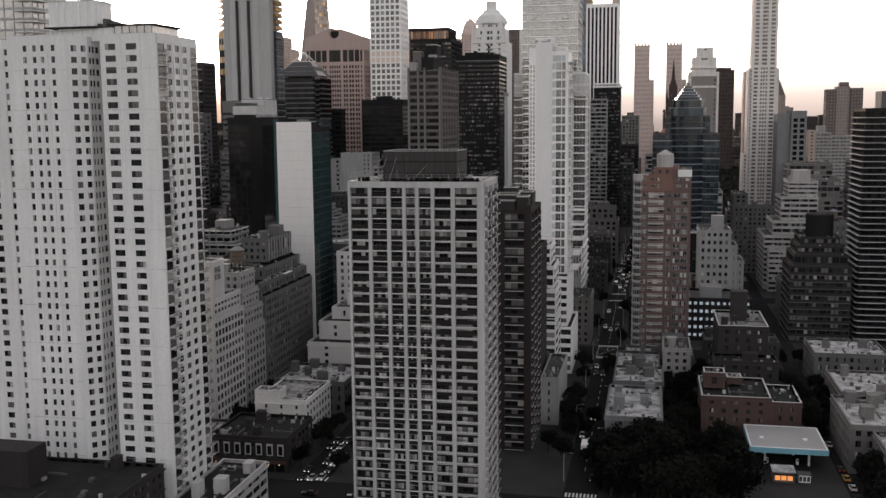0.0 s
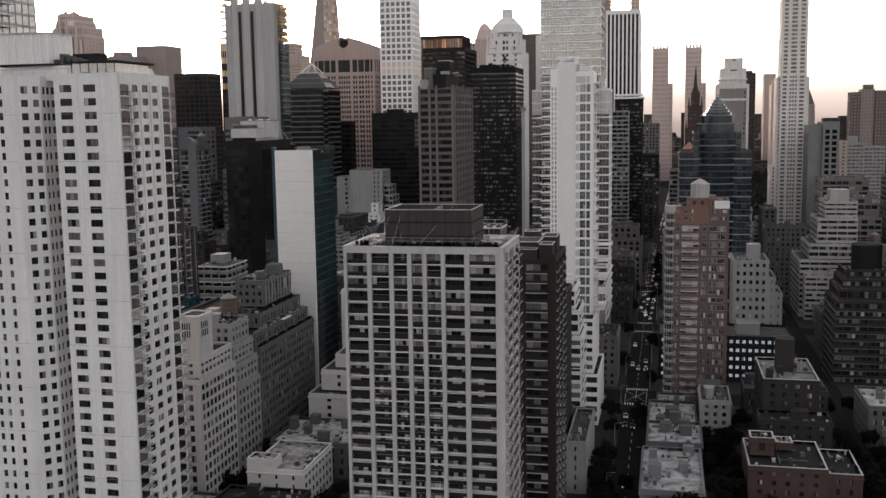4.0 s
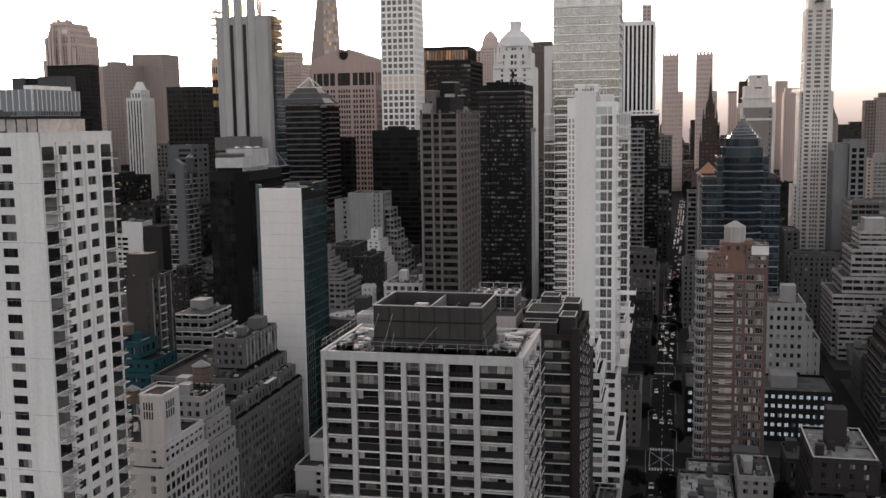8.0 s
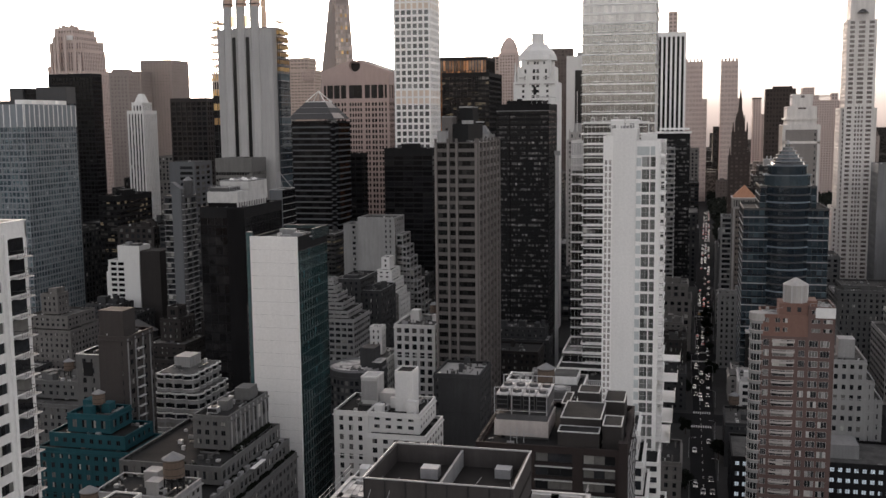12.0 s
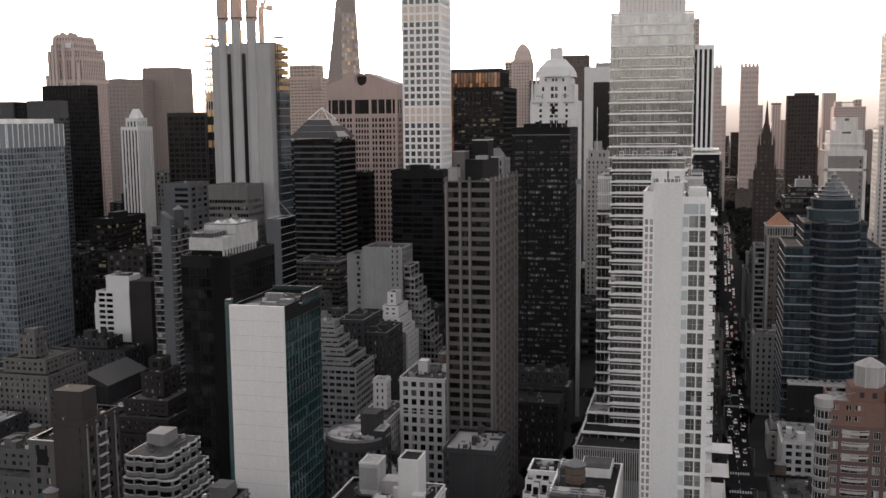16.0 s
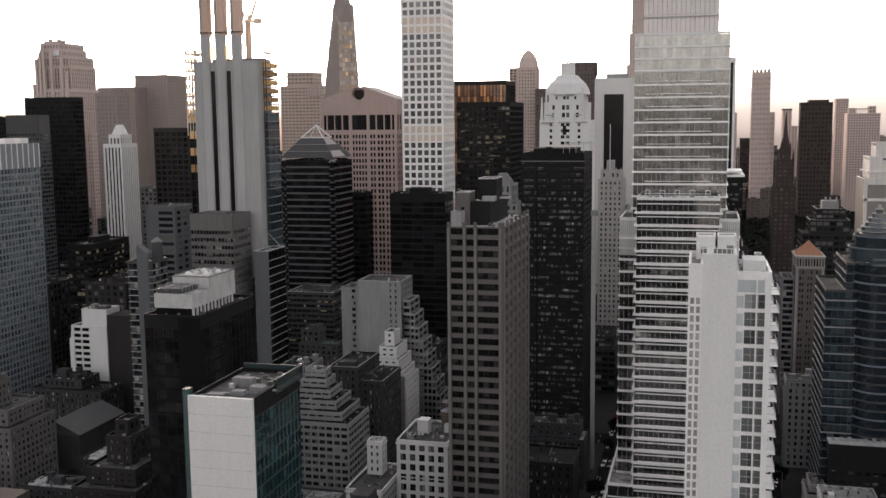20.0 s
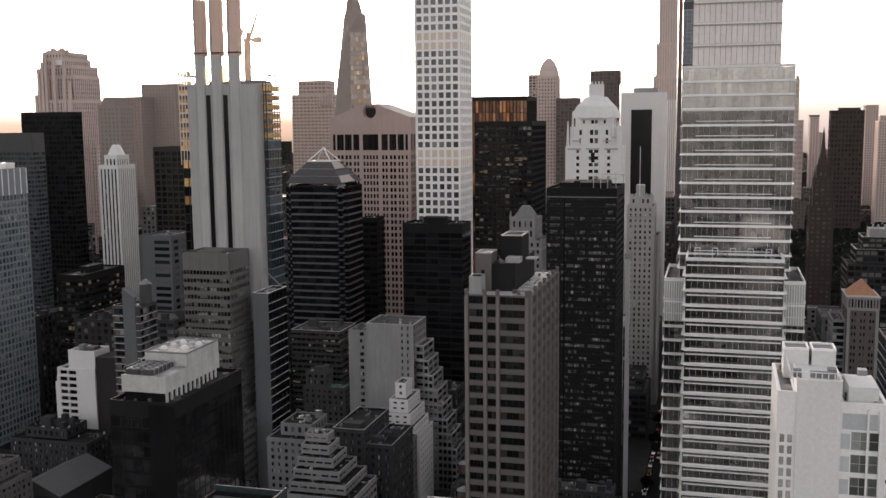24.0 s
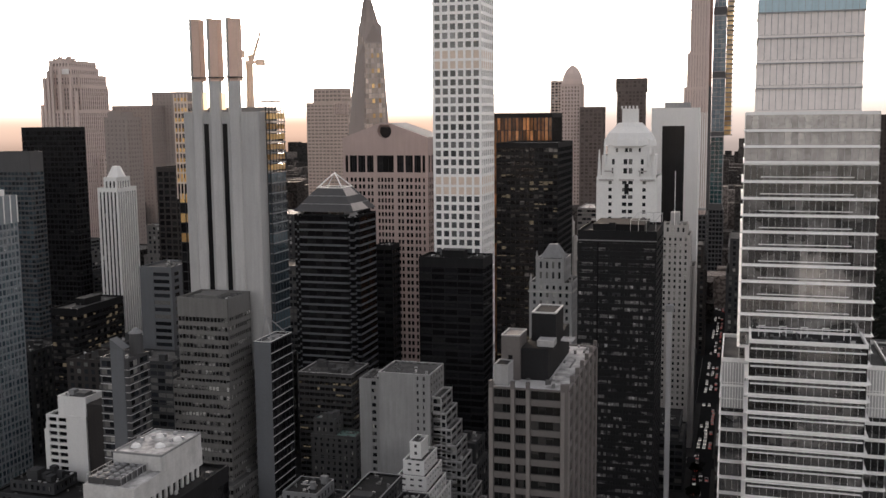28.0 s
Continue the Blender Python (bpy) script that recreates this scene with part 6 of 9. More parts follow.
b.block(25.5, 45.0, 729, 756, 0, 137.2, AD, sides="SEN", roof=ROOF_G, cop=PANEL_W)
for x in (25.3, 43.9):
    b.box("white_frame", CREAM, x, x + 1.5, 728.6, 729.2, 0, 137.4)
b.box("white_frame", CREAM, 25.3, 45.4, 728.55, 729.15, 134.6, 137.5)
b.box("white_frame", CREAM, 25.3, 45.4, 728.6, 729.2, 126.8, 128.2)
b.box("white_frame", CREAM, 44.95, 45.45, 729, 756, 134.6, 137.5)
b.block(27.6, 43.5, 731, 752, 137, 147.5, style(CREAM, G_FAR, fh=10, sp=9, dep=0.4, panes=1, top=0.5, cols={"S": [(0.36, 0.64)]}), roof=ROOF_G)
b.block(30.4, 41.3, 733, 748, 147.5, 154.2, style(CREAM, G_FAR, fh=6, sp=5, dep=0.4, panes=1, top=0.4, cols={"S": [(0.4, 0.6)]}), roof=ROOF_G)
b.box("setback_ledge", CREAM, 26.6, 44.4, 730, 753, 140.2, 141.0)
b.done()
b = Building("apartment_building", "grey concrete block with a grid of dark square windows", 115, 900)
GC = style(CONC_D, G_BLACK, fh=4.6, sp=1.5, dep=0.6, back=0.2, panes=1, top=6, bay=4, pier=1.4, cols={"S": [(0.14, 0.42), (0.56, 0.86)], "E": [(0.1, 0.3), (0.5, 0.7)]})
b.block(113.6, 125.8, 883, 915, 0, 111, GC, roof=ROOF_G)
b.block(103.2, 113.5, 886, 915, 0, 108.5, GC, sides="WN", roof=ROOF_G)
b.done()
b = Building("apartment_building", "sandy apartment block with grey balcony rows", 157, 974)
# Buff strip puts warm light on the left end into its colour.
b.block(138.5, 144.6, 959, 990, 0, 94, style(BUFF, G_DARK, bay=3.4, fh=3.0, pier=2.2, sp=1.6, panes=1), roof=ROOF_G)
b.block(144.7, 158, 958.5, 990, 0, 92, style(GREY, G_FAR, bay=3.2, fh=3.0, pier=0.5, sp=1.3, panes=2, slab=0.6, bal_m=CONC), roof=ROOF_G)
b.block(158.1, 175, 959.5, 990, 0, 89, style(GREY, G_FAR, bay=3.2, fh=3.0, pier=0.5, sp=1.3, panes=2, slab=0.6, bal_m=CONC), roof=ROOF_G)
b.box("roof_house", GREY, 147, 154, 966, 976, 91, 98)
b.done()
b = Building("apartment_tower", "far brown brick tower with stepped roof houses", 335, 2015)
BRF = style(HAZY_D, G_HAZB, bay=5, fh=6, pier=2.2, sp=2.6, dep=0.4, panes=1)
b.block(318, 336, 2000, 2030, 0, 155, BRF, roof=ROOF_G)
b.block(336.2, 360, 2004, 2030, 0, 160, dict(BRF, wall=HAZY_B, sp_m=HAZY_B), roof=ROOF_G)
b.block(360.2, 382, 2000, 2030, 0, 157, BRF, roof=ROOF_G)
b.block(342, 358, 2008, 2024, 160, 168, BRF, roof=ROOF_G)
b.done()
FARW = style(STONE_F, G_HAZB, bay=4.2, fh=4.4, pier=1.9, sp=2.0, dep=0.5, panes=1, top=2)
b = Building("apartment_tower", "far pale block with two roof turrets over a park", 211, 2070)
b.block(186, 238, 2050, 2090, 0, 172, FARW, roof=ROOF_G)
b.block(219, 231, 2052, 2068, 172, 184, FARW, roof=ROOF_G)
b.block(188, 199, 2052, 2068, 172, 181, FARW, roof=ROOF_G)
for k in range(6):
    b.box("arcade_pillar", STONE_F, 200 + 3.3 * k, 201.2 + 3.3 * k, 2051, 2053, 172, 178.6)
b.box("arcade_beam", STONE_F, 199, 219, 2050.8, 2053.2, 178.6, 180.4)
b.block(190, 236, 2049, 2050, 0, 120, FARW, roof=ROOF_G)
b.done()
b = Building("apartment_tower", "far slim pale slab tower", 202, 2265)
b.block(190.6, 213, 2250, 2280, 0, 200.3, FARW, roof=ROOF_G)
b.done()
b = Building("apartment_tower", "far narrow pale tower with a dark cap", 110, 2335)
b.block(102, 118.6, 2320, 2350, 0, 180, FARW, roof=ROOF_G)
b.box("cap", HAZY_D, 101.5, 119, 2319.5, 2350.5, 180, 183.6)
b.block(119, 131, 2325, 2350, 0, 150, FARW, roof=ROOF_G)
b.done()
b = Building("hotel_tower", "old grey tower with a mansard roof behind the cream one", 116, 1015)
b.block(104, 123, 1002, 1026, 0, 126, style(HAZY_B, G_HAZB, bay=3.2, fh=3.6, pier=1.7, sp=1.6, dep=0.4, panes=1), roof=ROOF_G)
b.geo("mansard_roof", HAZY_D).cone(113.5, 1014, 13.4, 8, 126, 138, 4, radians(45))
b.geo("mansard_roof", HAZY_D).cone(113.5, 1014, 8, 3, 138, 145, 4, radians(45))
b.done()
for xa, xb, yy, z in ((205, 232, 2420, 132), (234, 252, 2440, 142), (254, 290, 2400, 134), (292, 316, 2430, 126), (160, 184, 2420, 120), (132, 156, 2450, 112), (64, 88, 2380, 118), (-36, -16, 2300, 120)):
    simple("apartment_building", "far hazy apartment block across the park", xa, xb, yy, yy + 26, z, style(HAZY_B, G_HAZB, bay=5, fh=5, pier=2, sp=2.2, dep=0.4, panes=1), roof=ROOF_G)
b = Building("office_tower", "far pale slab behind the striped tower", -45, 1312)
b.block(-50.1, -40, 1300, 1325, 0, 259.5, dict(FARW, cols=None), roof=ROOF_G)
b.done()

# ---- far towers ahead ----
def far(label, x0, x1, y0, dep, z1, wall, glass=G_DARK, bay=4.5, fh=4.2, pier=1.6, sp=1.7, name="office_tower", steps=(), **k):
    b = Building(name, label, (x0 + x1) / 2, y0 + dep / 2)
    st = style(wall, glass, bay=bay, fh=fh, pier=pier, sp=sp, dep=0.5, back=0.05, panes=1, top=3, **k)
    b.block(x0, x1, y0, y0 + dep, 0, z1, st, roof=ROOF_G)
    for (u0, u1, za, zb) in steps:
        w = x1 - x0
        b.block(x0 + w * u0, x0 + w * u1, y0 + dep * 0.1, y0 + dep * 0.9, za, zb, st, roof=ROOF_G)
    return b


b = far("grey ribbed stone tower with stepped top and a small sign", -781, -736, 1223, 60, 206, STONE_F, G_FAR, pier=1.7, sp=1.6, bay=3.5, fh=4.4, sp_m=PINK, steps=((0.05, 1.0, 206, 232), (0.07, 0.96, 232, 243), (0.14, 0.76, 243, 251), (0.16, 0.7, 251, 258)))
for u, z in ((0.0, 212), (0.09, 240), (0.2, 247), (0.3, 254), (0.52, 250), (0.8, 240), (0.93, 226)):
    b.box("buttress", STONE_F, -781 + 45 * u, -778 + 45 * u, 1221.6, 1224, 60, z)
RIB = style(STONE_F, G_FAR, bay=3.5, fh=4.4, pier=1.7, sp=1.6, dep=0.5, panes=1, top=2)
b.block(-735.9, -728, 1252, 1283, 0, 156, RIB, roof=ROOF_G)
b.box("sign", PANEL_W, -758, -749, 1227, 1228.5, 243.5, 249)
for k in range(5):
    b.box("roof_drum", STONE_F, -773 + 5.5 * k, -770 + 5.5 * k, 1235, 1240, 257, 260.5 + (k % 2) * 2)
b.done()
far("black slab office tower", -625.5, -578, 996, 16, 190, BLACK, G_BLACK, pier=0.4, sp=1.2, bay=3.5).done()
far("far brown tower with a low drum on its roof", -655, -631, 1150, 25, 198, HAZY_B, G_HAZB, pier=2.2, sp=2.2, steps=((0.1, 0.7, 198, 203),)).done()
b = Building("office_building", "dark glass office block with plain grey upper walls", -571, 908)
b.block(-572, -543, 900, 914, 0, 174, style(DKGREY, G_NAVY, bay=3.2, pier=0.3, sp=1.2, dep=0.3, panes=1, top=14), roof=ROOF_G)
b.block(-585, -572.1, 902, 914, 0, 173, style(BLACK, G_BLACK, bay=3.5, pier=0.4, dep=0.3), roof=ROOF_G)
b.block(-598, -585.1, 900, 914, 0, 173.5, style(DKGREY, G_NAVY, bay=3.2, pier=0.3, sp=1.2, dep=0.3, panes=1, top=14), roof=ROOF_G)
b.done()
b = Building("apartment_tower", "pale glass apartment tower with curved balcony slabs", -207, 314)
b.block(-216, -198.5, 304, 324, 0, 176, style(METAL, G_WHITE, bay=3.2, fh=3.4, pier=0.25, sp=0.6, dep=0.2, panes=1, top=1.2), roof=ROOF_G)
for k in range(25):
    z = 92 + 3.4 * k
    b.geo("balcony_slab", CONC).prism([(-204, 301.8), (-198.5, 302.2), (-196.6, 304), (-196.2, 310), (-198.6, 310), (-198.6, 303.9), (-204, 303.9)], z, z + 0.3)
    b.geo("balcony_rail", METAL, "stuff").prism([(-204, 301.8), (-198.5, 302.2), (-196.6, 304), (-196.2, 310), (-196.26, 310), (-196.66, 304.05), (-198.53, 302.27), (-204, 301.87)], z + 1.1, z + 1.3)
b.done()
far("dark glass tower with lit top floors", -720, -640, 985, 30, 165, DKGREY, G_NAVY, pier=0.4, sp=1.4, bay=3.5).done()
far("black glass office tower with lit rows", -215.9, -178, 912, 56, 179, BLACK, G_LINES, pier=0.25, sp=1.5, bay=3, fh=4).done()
far("tower with amber reflections coloured into its glass", -240, -198, 1004, 40, 197, BRONZE_D, G_AMBER, pier=0.5, sp=0.3, bay=2.6, fh=9).done()
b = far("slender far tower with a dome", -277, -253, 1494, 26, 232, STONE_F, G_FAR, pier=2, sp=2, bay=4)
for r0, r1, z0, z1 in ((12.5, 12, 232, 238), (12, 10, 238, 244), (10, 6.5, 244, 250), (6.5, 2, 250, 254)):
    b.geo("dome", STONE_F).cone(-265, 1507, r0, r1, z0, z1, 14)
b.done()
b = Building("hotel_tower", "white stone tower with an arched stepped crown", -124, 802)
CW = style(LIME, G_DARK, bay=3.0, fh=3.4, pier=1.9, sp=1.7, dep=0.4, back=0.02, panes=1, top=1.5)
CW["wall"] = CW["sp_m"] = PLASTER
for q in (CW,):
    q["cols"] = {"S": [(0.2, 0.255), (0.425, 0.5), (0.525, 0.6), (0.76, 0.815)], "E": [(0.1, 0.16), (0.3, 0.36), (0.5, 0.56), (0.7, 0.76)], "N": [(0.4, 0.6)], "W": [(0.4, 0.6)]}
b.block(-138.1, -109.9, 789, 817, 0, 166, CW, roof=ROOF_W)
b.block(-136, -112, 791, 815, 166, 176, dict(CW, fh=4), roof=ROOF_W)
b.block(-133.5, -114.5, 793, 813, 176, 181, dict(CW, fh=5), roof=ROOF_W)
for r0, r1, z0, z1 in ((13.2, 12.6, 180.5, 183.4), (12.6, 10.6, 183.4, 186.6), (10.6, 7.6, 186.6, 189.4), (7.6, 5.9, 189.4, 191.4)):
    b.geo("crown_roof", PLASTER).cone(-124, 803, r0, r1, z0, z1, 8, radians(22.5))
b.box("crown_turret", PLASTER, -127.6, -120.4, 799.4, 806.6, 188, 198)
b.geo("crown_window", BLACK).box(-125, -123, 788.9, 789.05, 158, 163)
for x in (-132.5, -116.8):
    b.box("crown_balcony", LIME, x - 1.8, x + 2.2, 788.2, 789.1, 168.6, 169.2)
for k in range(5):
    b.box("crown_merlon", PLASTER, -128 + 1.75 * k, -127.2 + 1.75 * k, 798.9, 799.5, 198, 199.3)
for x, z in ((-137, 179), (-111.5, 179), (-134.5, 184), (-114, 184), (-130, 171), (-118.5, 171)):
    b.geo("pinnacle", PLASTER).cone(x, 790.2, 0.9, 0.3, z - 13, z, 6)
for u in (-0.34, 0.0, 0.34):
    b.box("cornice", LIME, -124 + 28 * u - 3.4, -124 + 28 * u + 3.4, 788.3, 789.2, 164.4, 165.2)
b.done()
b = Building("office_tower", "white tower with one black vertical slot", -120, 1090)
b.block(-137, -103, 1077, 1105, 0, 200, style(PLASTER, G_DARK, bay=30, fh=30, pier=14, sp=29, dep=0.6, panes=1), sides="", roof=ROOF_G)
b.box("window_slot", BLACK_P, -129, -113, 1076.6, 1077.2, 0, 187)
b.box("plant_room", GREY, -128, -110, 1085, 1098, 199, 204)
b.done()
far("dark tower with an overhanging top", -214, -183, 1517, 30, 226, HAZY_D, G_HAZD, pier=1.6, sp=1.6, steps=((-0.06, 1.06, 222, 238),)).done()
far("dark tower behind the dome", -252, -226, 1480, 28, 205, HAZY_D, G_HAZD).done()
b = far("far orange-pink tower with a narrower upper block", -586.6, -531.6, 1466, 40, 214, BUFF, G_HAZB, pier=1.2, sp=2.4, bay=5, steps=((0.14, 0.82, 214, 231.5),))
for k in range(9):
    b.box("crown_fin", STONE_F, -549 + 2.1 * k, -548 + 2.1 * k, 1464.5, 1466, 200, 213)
b.done()
far("far brown slab tower", -787, -735, 1357, 30, 212, HAZY_B, G_HAZB, pier=2.6, sp=2.2).done()
far("broad far brown tower", -752, -706, 1387, 50, 228, HAZY_B, G_HAZB, pier=2.8, sp=2.4).done()
far("dark tower behind the unfinished one", -455, -421, 917, 28, 163, BROWNB, G_BLACK, pier=1.0, sp=1.2).done()
far("grey office slab with dark window bands", -393, -373, 797, 28, 114, SLATE, pier=3.0, sp=1.8, bay=9, fh=3.9, cols={"S": [(0.42, 0.93)]}).done()
far("far pink tower with striped top", -335, -318, 1750, 20, 245, BUFF, name="apartment_tower").done()
far("low dark block behind", -365, -322, 905, 26, 100, DKGREY, G_DARK, pier=0.4).done()
far("slim dark slab with a bright edge", -288.4, -277.2, 893, 14, 117, BLACK, G_BLACK, pier=0.3).done()

# tapering lattice tower
b = Building("supertall_tower", "tapering glass tower with a sharp asymmetric peak and lattice", -356, 1080)
G_TAPER = glazing("brown_reflecting_glass", dark=(0.25, 0.19, 0.165), light=(0.6, 0.47, 0.4), share=0.3, mid=0.4, ior=1.9, rough=0.12)
y0, y1 = 1060, 1092


def lerp3(p, q, t):
    return tuple(a * (1 - t) + c * t for a, c in zip(p, q))


west_lo, west_hi = (-396, y0, 0), (-361.6, y0 + 3, 266)
mid_lo, mid_hi = (-356, y0 - 2, 0), (-355.6, y0 + 1, 254)
east_lo, east_hi = (-336, y0 + 16, 0), (-347.6, y0 + 16, 255)
back_w, back_e = (-396, y1, 0), (-338, y1, 0)
top_w, top_e = (-360, y1 - 8, 270), (-350, y1 - 8, 268)
g = b.geo("wall", HAZY_B)
g.v += [west_lo, mid_lo, east_lo, back_e, back_w, west_hi, mid_hi, east_hi, top_e, top_w]
g.f += [(0, 1, 6, 5), (1, 2, 7, 6), (2, 3, 8, 7), (3, 4, 9, 8), (4, 0, 5, 9), (5, 6, 7, 8, 9)]
# Gold strip: warm glow put into pane colour, no emission.
gl, lat, gold = b.geo("window_panes", G_TAPER, "stuff"), b.geo("lattice", HAZY_B), b.geo("lit_strip", G_SUNNY, "stuff")
for k in range(52):
    t0, t1 = 0.2 + 0.0153 * k, 0.2 + 0.0153 * (k + 1) - 0.002
    for i in range(6):
        u0, u1 = i / 6 + 0.012, (i + 1) / 6 - 0.012
        q = [lerp3(lerp3(west_lo, west_hi, t), lerp3(mid_lo, mid_hi, t), u) for u, t in ((u0, t0), (u1, t0), (u1, t1), (u0, t1))]
        gl.poly([(x, y - 0.12, z) for x, y, z in q])
        q = [lerp3(lerp3(mid_lo, mid_hi, t), lerp3(east_lo, east_hi, t), u) for u, t in ((u0, t0), (u1, t0), (u1, t1), (u0, t1))]
        (gold if i in (2, 4) and k > 24 and k % 3 == 1 else gl).poly([(x - 0.05, y - 0.14, z) for x, y, z in q])
for k in range(13):
    t0, t1 = 0.2 + 0.0612 * k, 0.2 + 0.0612 * (k + 1)
    for ua, ub in ((0.4, 1.0), (1.0, 0.4)):
        p, q = lerp3(lerp3(west_lo, west_hi, t0), lerp3(mid_lo, mid_hi, t0), ua), lerp3(lerp3(west_lo, west_hi, t1), lerp3(mid_lo, mid_hi, t1), ub)
        lat.rod((p[0], p[1] - 0.25, p[2]), (q[0], q[1] - 0.25, q[2]), 0.22)
apex = (-357.4, y0 + 10, 300)
crest = [west_hi, mid_hi, east_hi, top_e, top_w]
neck = [(-361, y0 + 6, 270.5), (-356.4, y0 + 5, 269), (-351.4, y0 + 9, 269), (-351.2, y0 + 18, 270), (-360, y0 + 18, 271)]
g = b.geo("shoulder", HAZY_B)
g.v += crest + neck
g.f += [(k, (k + 1) % 5, 5 + (k + 1) % 5, 5 + k) for k in range(5)] + [(5, 6, 7, 8, 9)]
for p in neck:
    lat.rod(p, apex, 0.45)
for t in (0.16, 0.36, 0.52, 0.68):
    ring = [lerp3(p, apex, t) for p in neck]
    for p, q in zip(ring, ring[1:] + ring[:1]):
        lat.rod(p, q, 0.5)
g = b.geo("peak", HAZY_B)
lo_r, hi_r = [lerp3(p, apex, 0.0) for p in neck], [lerp3(p, apex, 0.985) for p in neck]
g.v += lo_r + hi_r
g.f += [(k, (k + 1) % 5, 5 + (k + 1) % 5, 5 + k) for k in range(5)] + [(4, 3, 2, 1, 0), (5, 6, 7, 8, 9)]
b.done()

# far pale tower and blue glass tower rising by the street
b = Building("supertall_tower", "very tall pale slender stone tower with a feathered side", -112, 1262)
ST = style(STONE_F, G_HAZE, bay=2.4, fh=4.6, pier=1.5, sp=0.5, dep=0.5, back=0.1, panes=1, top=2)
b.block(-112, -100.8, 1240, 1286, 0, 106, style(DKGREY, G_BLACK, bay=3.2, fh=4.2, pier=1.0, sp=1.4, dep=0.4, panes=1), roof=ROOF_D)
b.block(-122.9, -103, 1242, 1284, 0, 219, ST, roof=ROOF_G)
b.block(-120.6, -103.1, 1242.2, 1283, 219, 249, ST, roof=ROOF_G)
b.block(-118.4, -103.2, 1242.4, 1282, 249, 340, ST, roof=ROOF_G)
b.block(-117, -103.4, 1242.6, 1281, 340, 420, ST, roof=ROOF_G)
for k in range(5):
    b.box("flute", PANEL_W, -110 + 1.75 * k, -109.2 + 1.75 * k, 1240.6, 1241.9, 112, 197)
b.box("loading_platform", METAL, -110.4, -101.6, 1239.4, 1242, 110.4, 112)
for z in (262, 286, 308, 330):
    b.geo("hoist_tie", METAL).rod((-118.2, 1243, z), (-126, 1243, z - 0.6), 0.3)
b.done()
b = Building("tower_under_construction", "blue glass tower with open gilded floors and an orange hoist", -97, 1500)
BT = style(METAL, G_SLATE, bay=4.4, fh=5, pier=0.3, sp=0.4, dep=0.3, back=0.02, panes=1, top=1)
for z0, z1 in ((96, 171), (176, 235), (242, 303)):
    b.block(-105.4, -92, 1480, 1510, z0, z1, dict(BT, glass=G_TEAL) if z0 < 100 else BT, roof=ROOF_G)
for z0, z1 in ((90, 96), (171, 176), (235, 242), (303, 312)):
    b.box("plant_floor", DKGREY, -105.8, -91.6, 1480.6, 1510, z0, z1)
b.block(-106, -90, 1476, 1512, 0, 90, style(DKGREY, G_BLACK, bay=4, fh=5, pier=0.8, sp=1.6, dep=0.4, panes=1), roof=ROOF_D)
b.block(-105, -92.4, 1481, 1509, 312, 420, BT, roof=ROOF_G)
b.box("hoist_mast", TERRA, -110.4, -106.2, 1481, 1486, 226, 330)
b.box("hoist_mast_lower", DKGREY, -110.6, -106, 1481, 1487, 90, 226)
# Gold floor panes carry painted sunset colour.
for k in range(46):
    z = 172 + 5.2 * k
    b.box("floor_slab", CONC_D, -91.4, -83.2, 1482, 1508, z, z + 0.9)
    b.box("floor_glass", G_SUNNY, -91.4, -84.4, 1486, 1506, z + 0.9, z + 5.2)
b.done()

b = Building("hotel_tower", "old grey limestone tower with corner pinnacles and a hipped roof", -151, 750)
LT = style(GREY, G_DARK, bay=3.0, fh=3.4, pier=1.7, sp=1.6, dep=0.3, panes=1, top=1.2)
b.block(-160.4, -141.6, 740, 762, 0, 122.8, LT, roof=ROOF_G)
b.block(-157.8, -145.2, 741.5, 760, 122.8, 133, dict(LT, fh=4.6), roof=ROOF_G)
b.geo("hipped_roof", CONC_D).cone(-151.5, 750.5, 7.4, 2.6, 133, 138.6, 4, radians(45))
for x in (-160, -157.4, -145.6, -142):
    z = 122.8 if x in (-160, -142) else 133
    b.geo("pinnacle", GREY).cone(x, 742, 0.7, 0.15, z, z + 3.6, 6)
b.coping(-160.4, -141.6, 740, 762, 118.5, LIME, 0.1, 0.5, o=0.4)
b.done()
b = Building("church_spire", "slim pale stone tower with a pointed lantern", -185, 1010)
b.block(-189.4, -181.6, 1000, 1012, 0, 112, style(LIME, G_DARK, bay=2.6, fh=4, pier=1.4, sp=1.8, dep=0.4, panes=1), roof=ROOF_G)
b.block(-188, -183, 1002, 1010, 112, 122, style(LIME, G_DARK, bay=2.2, fh=5, pier=1.2, sp=1.8, dep=0.4, panes=1), roof=ROOF_G)
b.geo("spire", LIME).cone(-185.5, 1006, 2.6, 0.2, 122, 132, 8)
b.done()
b = Building("apartment_tower", "pale stone apartment tower with an ornate stepped roof", -107, 912)
PTW = style(LIME, G_DARK, bay=3.2, fh=3.5, pier=1.8, sp=1.7, dep=0.3, panes=1, top=1.4)
b.block(-116, -99.4, 900, 925, 0, 126.4, PTW, roof=ROOF_G)
b.block(-99.4, -96.4, 903, 925, 0, 108, PTW, roof=ROOF_G)
b.block(-114.6, -101, 902, 922, 126.4, 132, PTW, roof=ROOF_G)
for k in range(5):
    b.geo("roof_finial", LIME).cone(-114 + 3.2 * k, 902.6, 0.7, 0.2, 132, 134.4, 6)
b.box("tank_house", GREY, -111, -106, 906, 914, 132, 139)
b.coping(-116, -99.4, 900, 925, 120, LIME, 0.1, 0.5, o=0.5)
b.geo("mast", PANEL_W).rod((-108.5, 903, 132), (-108.5, 903, 163), 0.22)
b.done()
b = Building("chimney_flue", "tall pale flue standing between the black slab and the street", -96.8, 690, "chimney")
b.box("shaft", METAL, -97.8, -96.0, 689, 691.2, 0, 122)
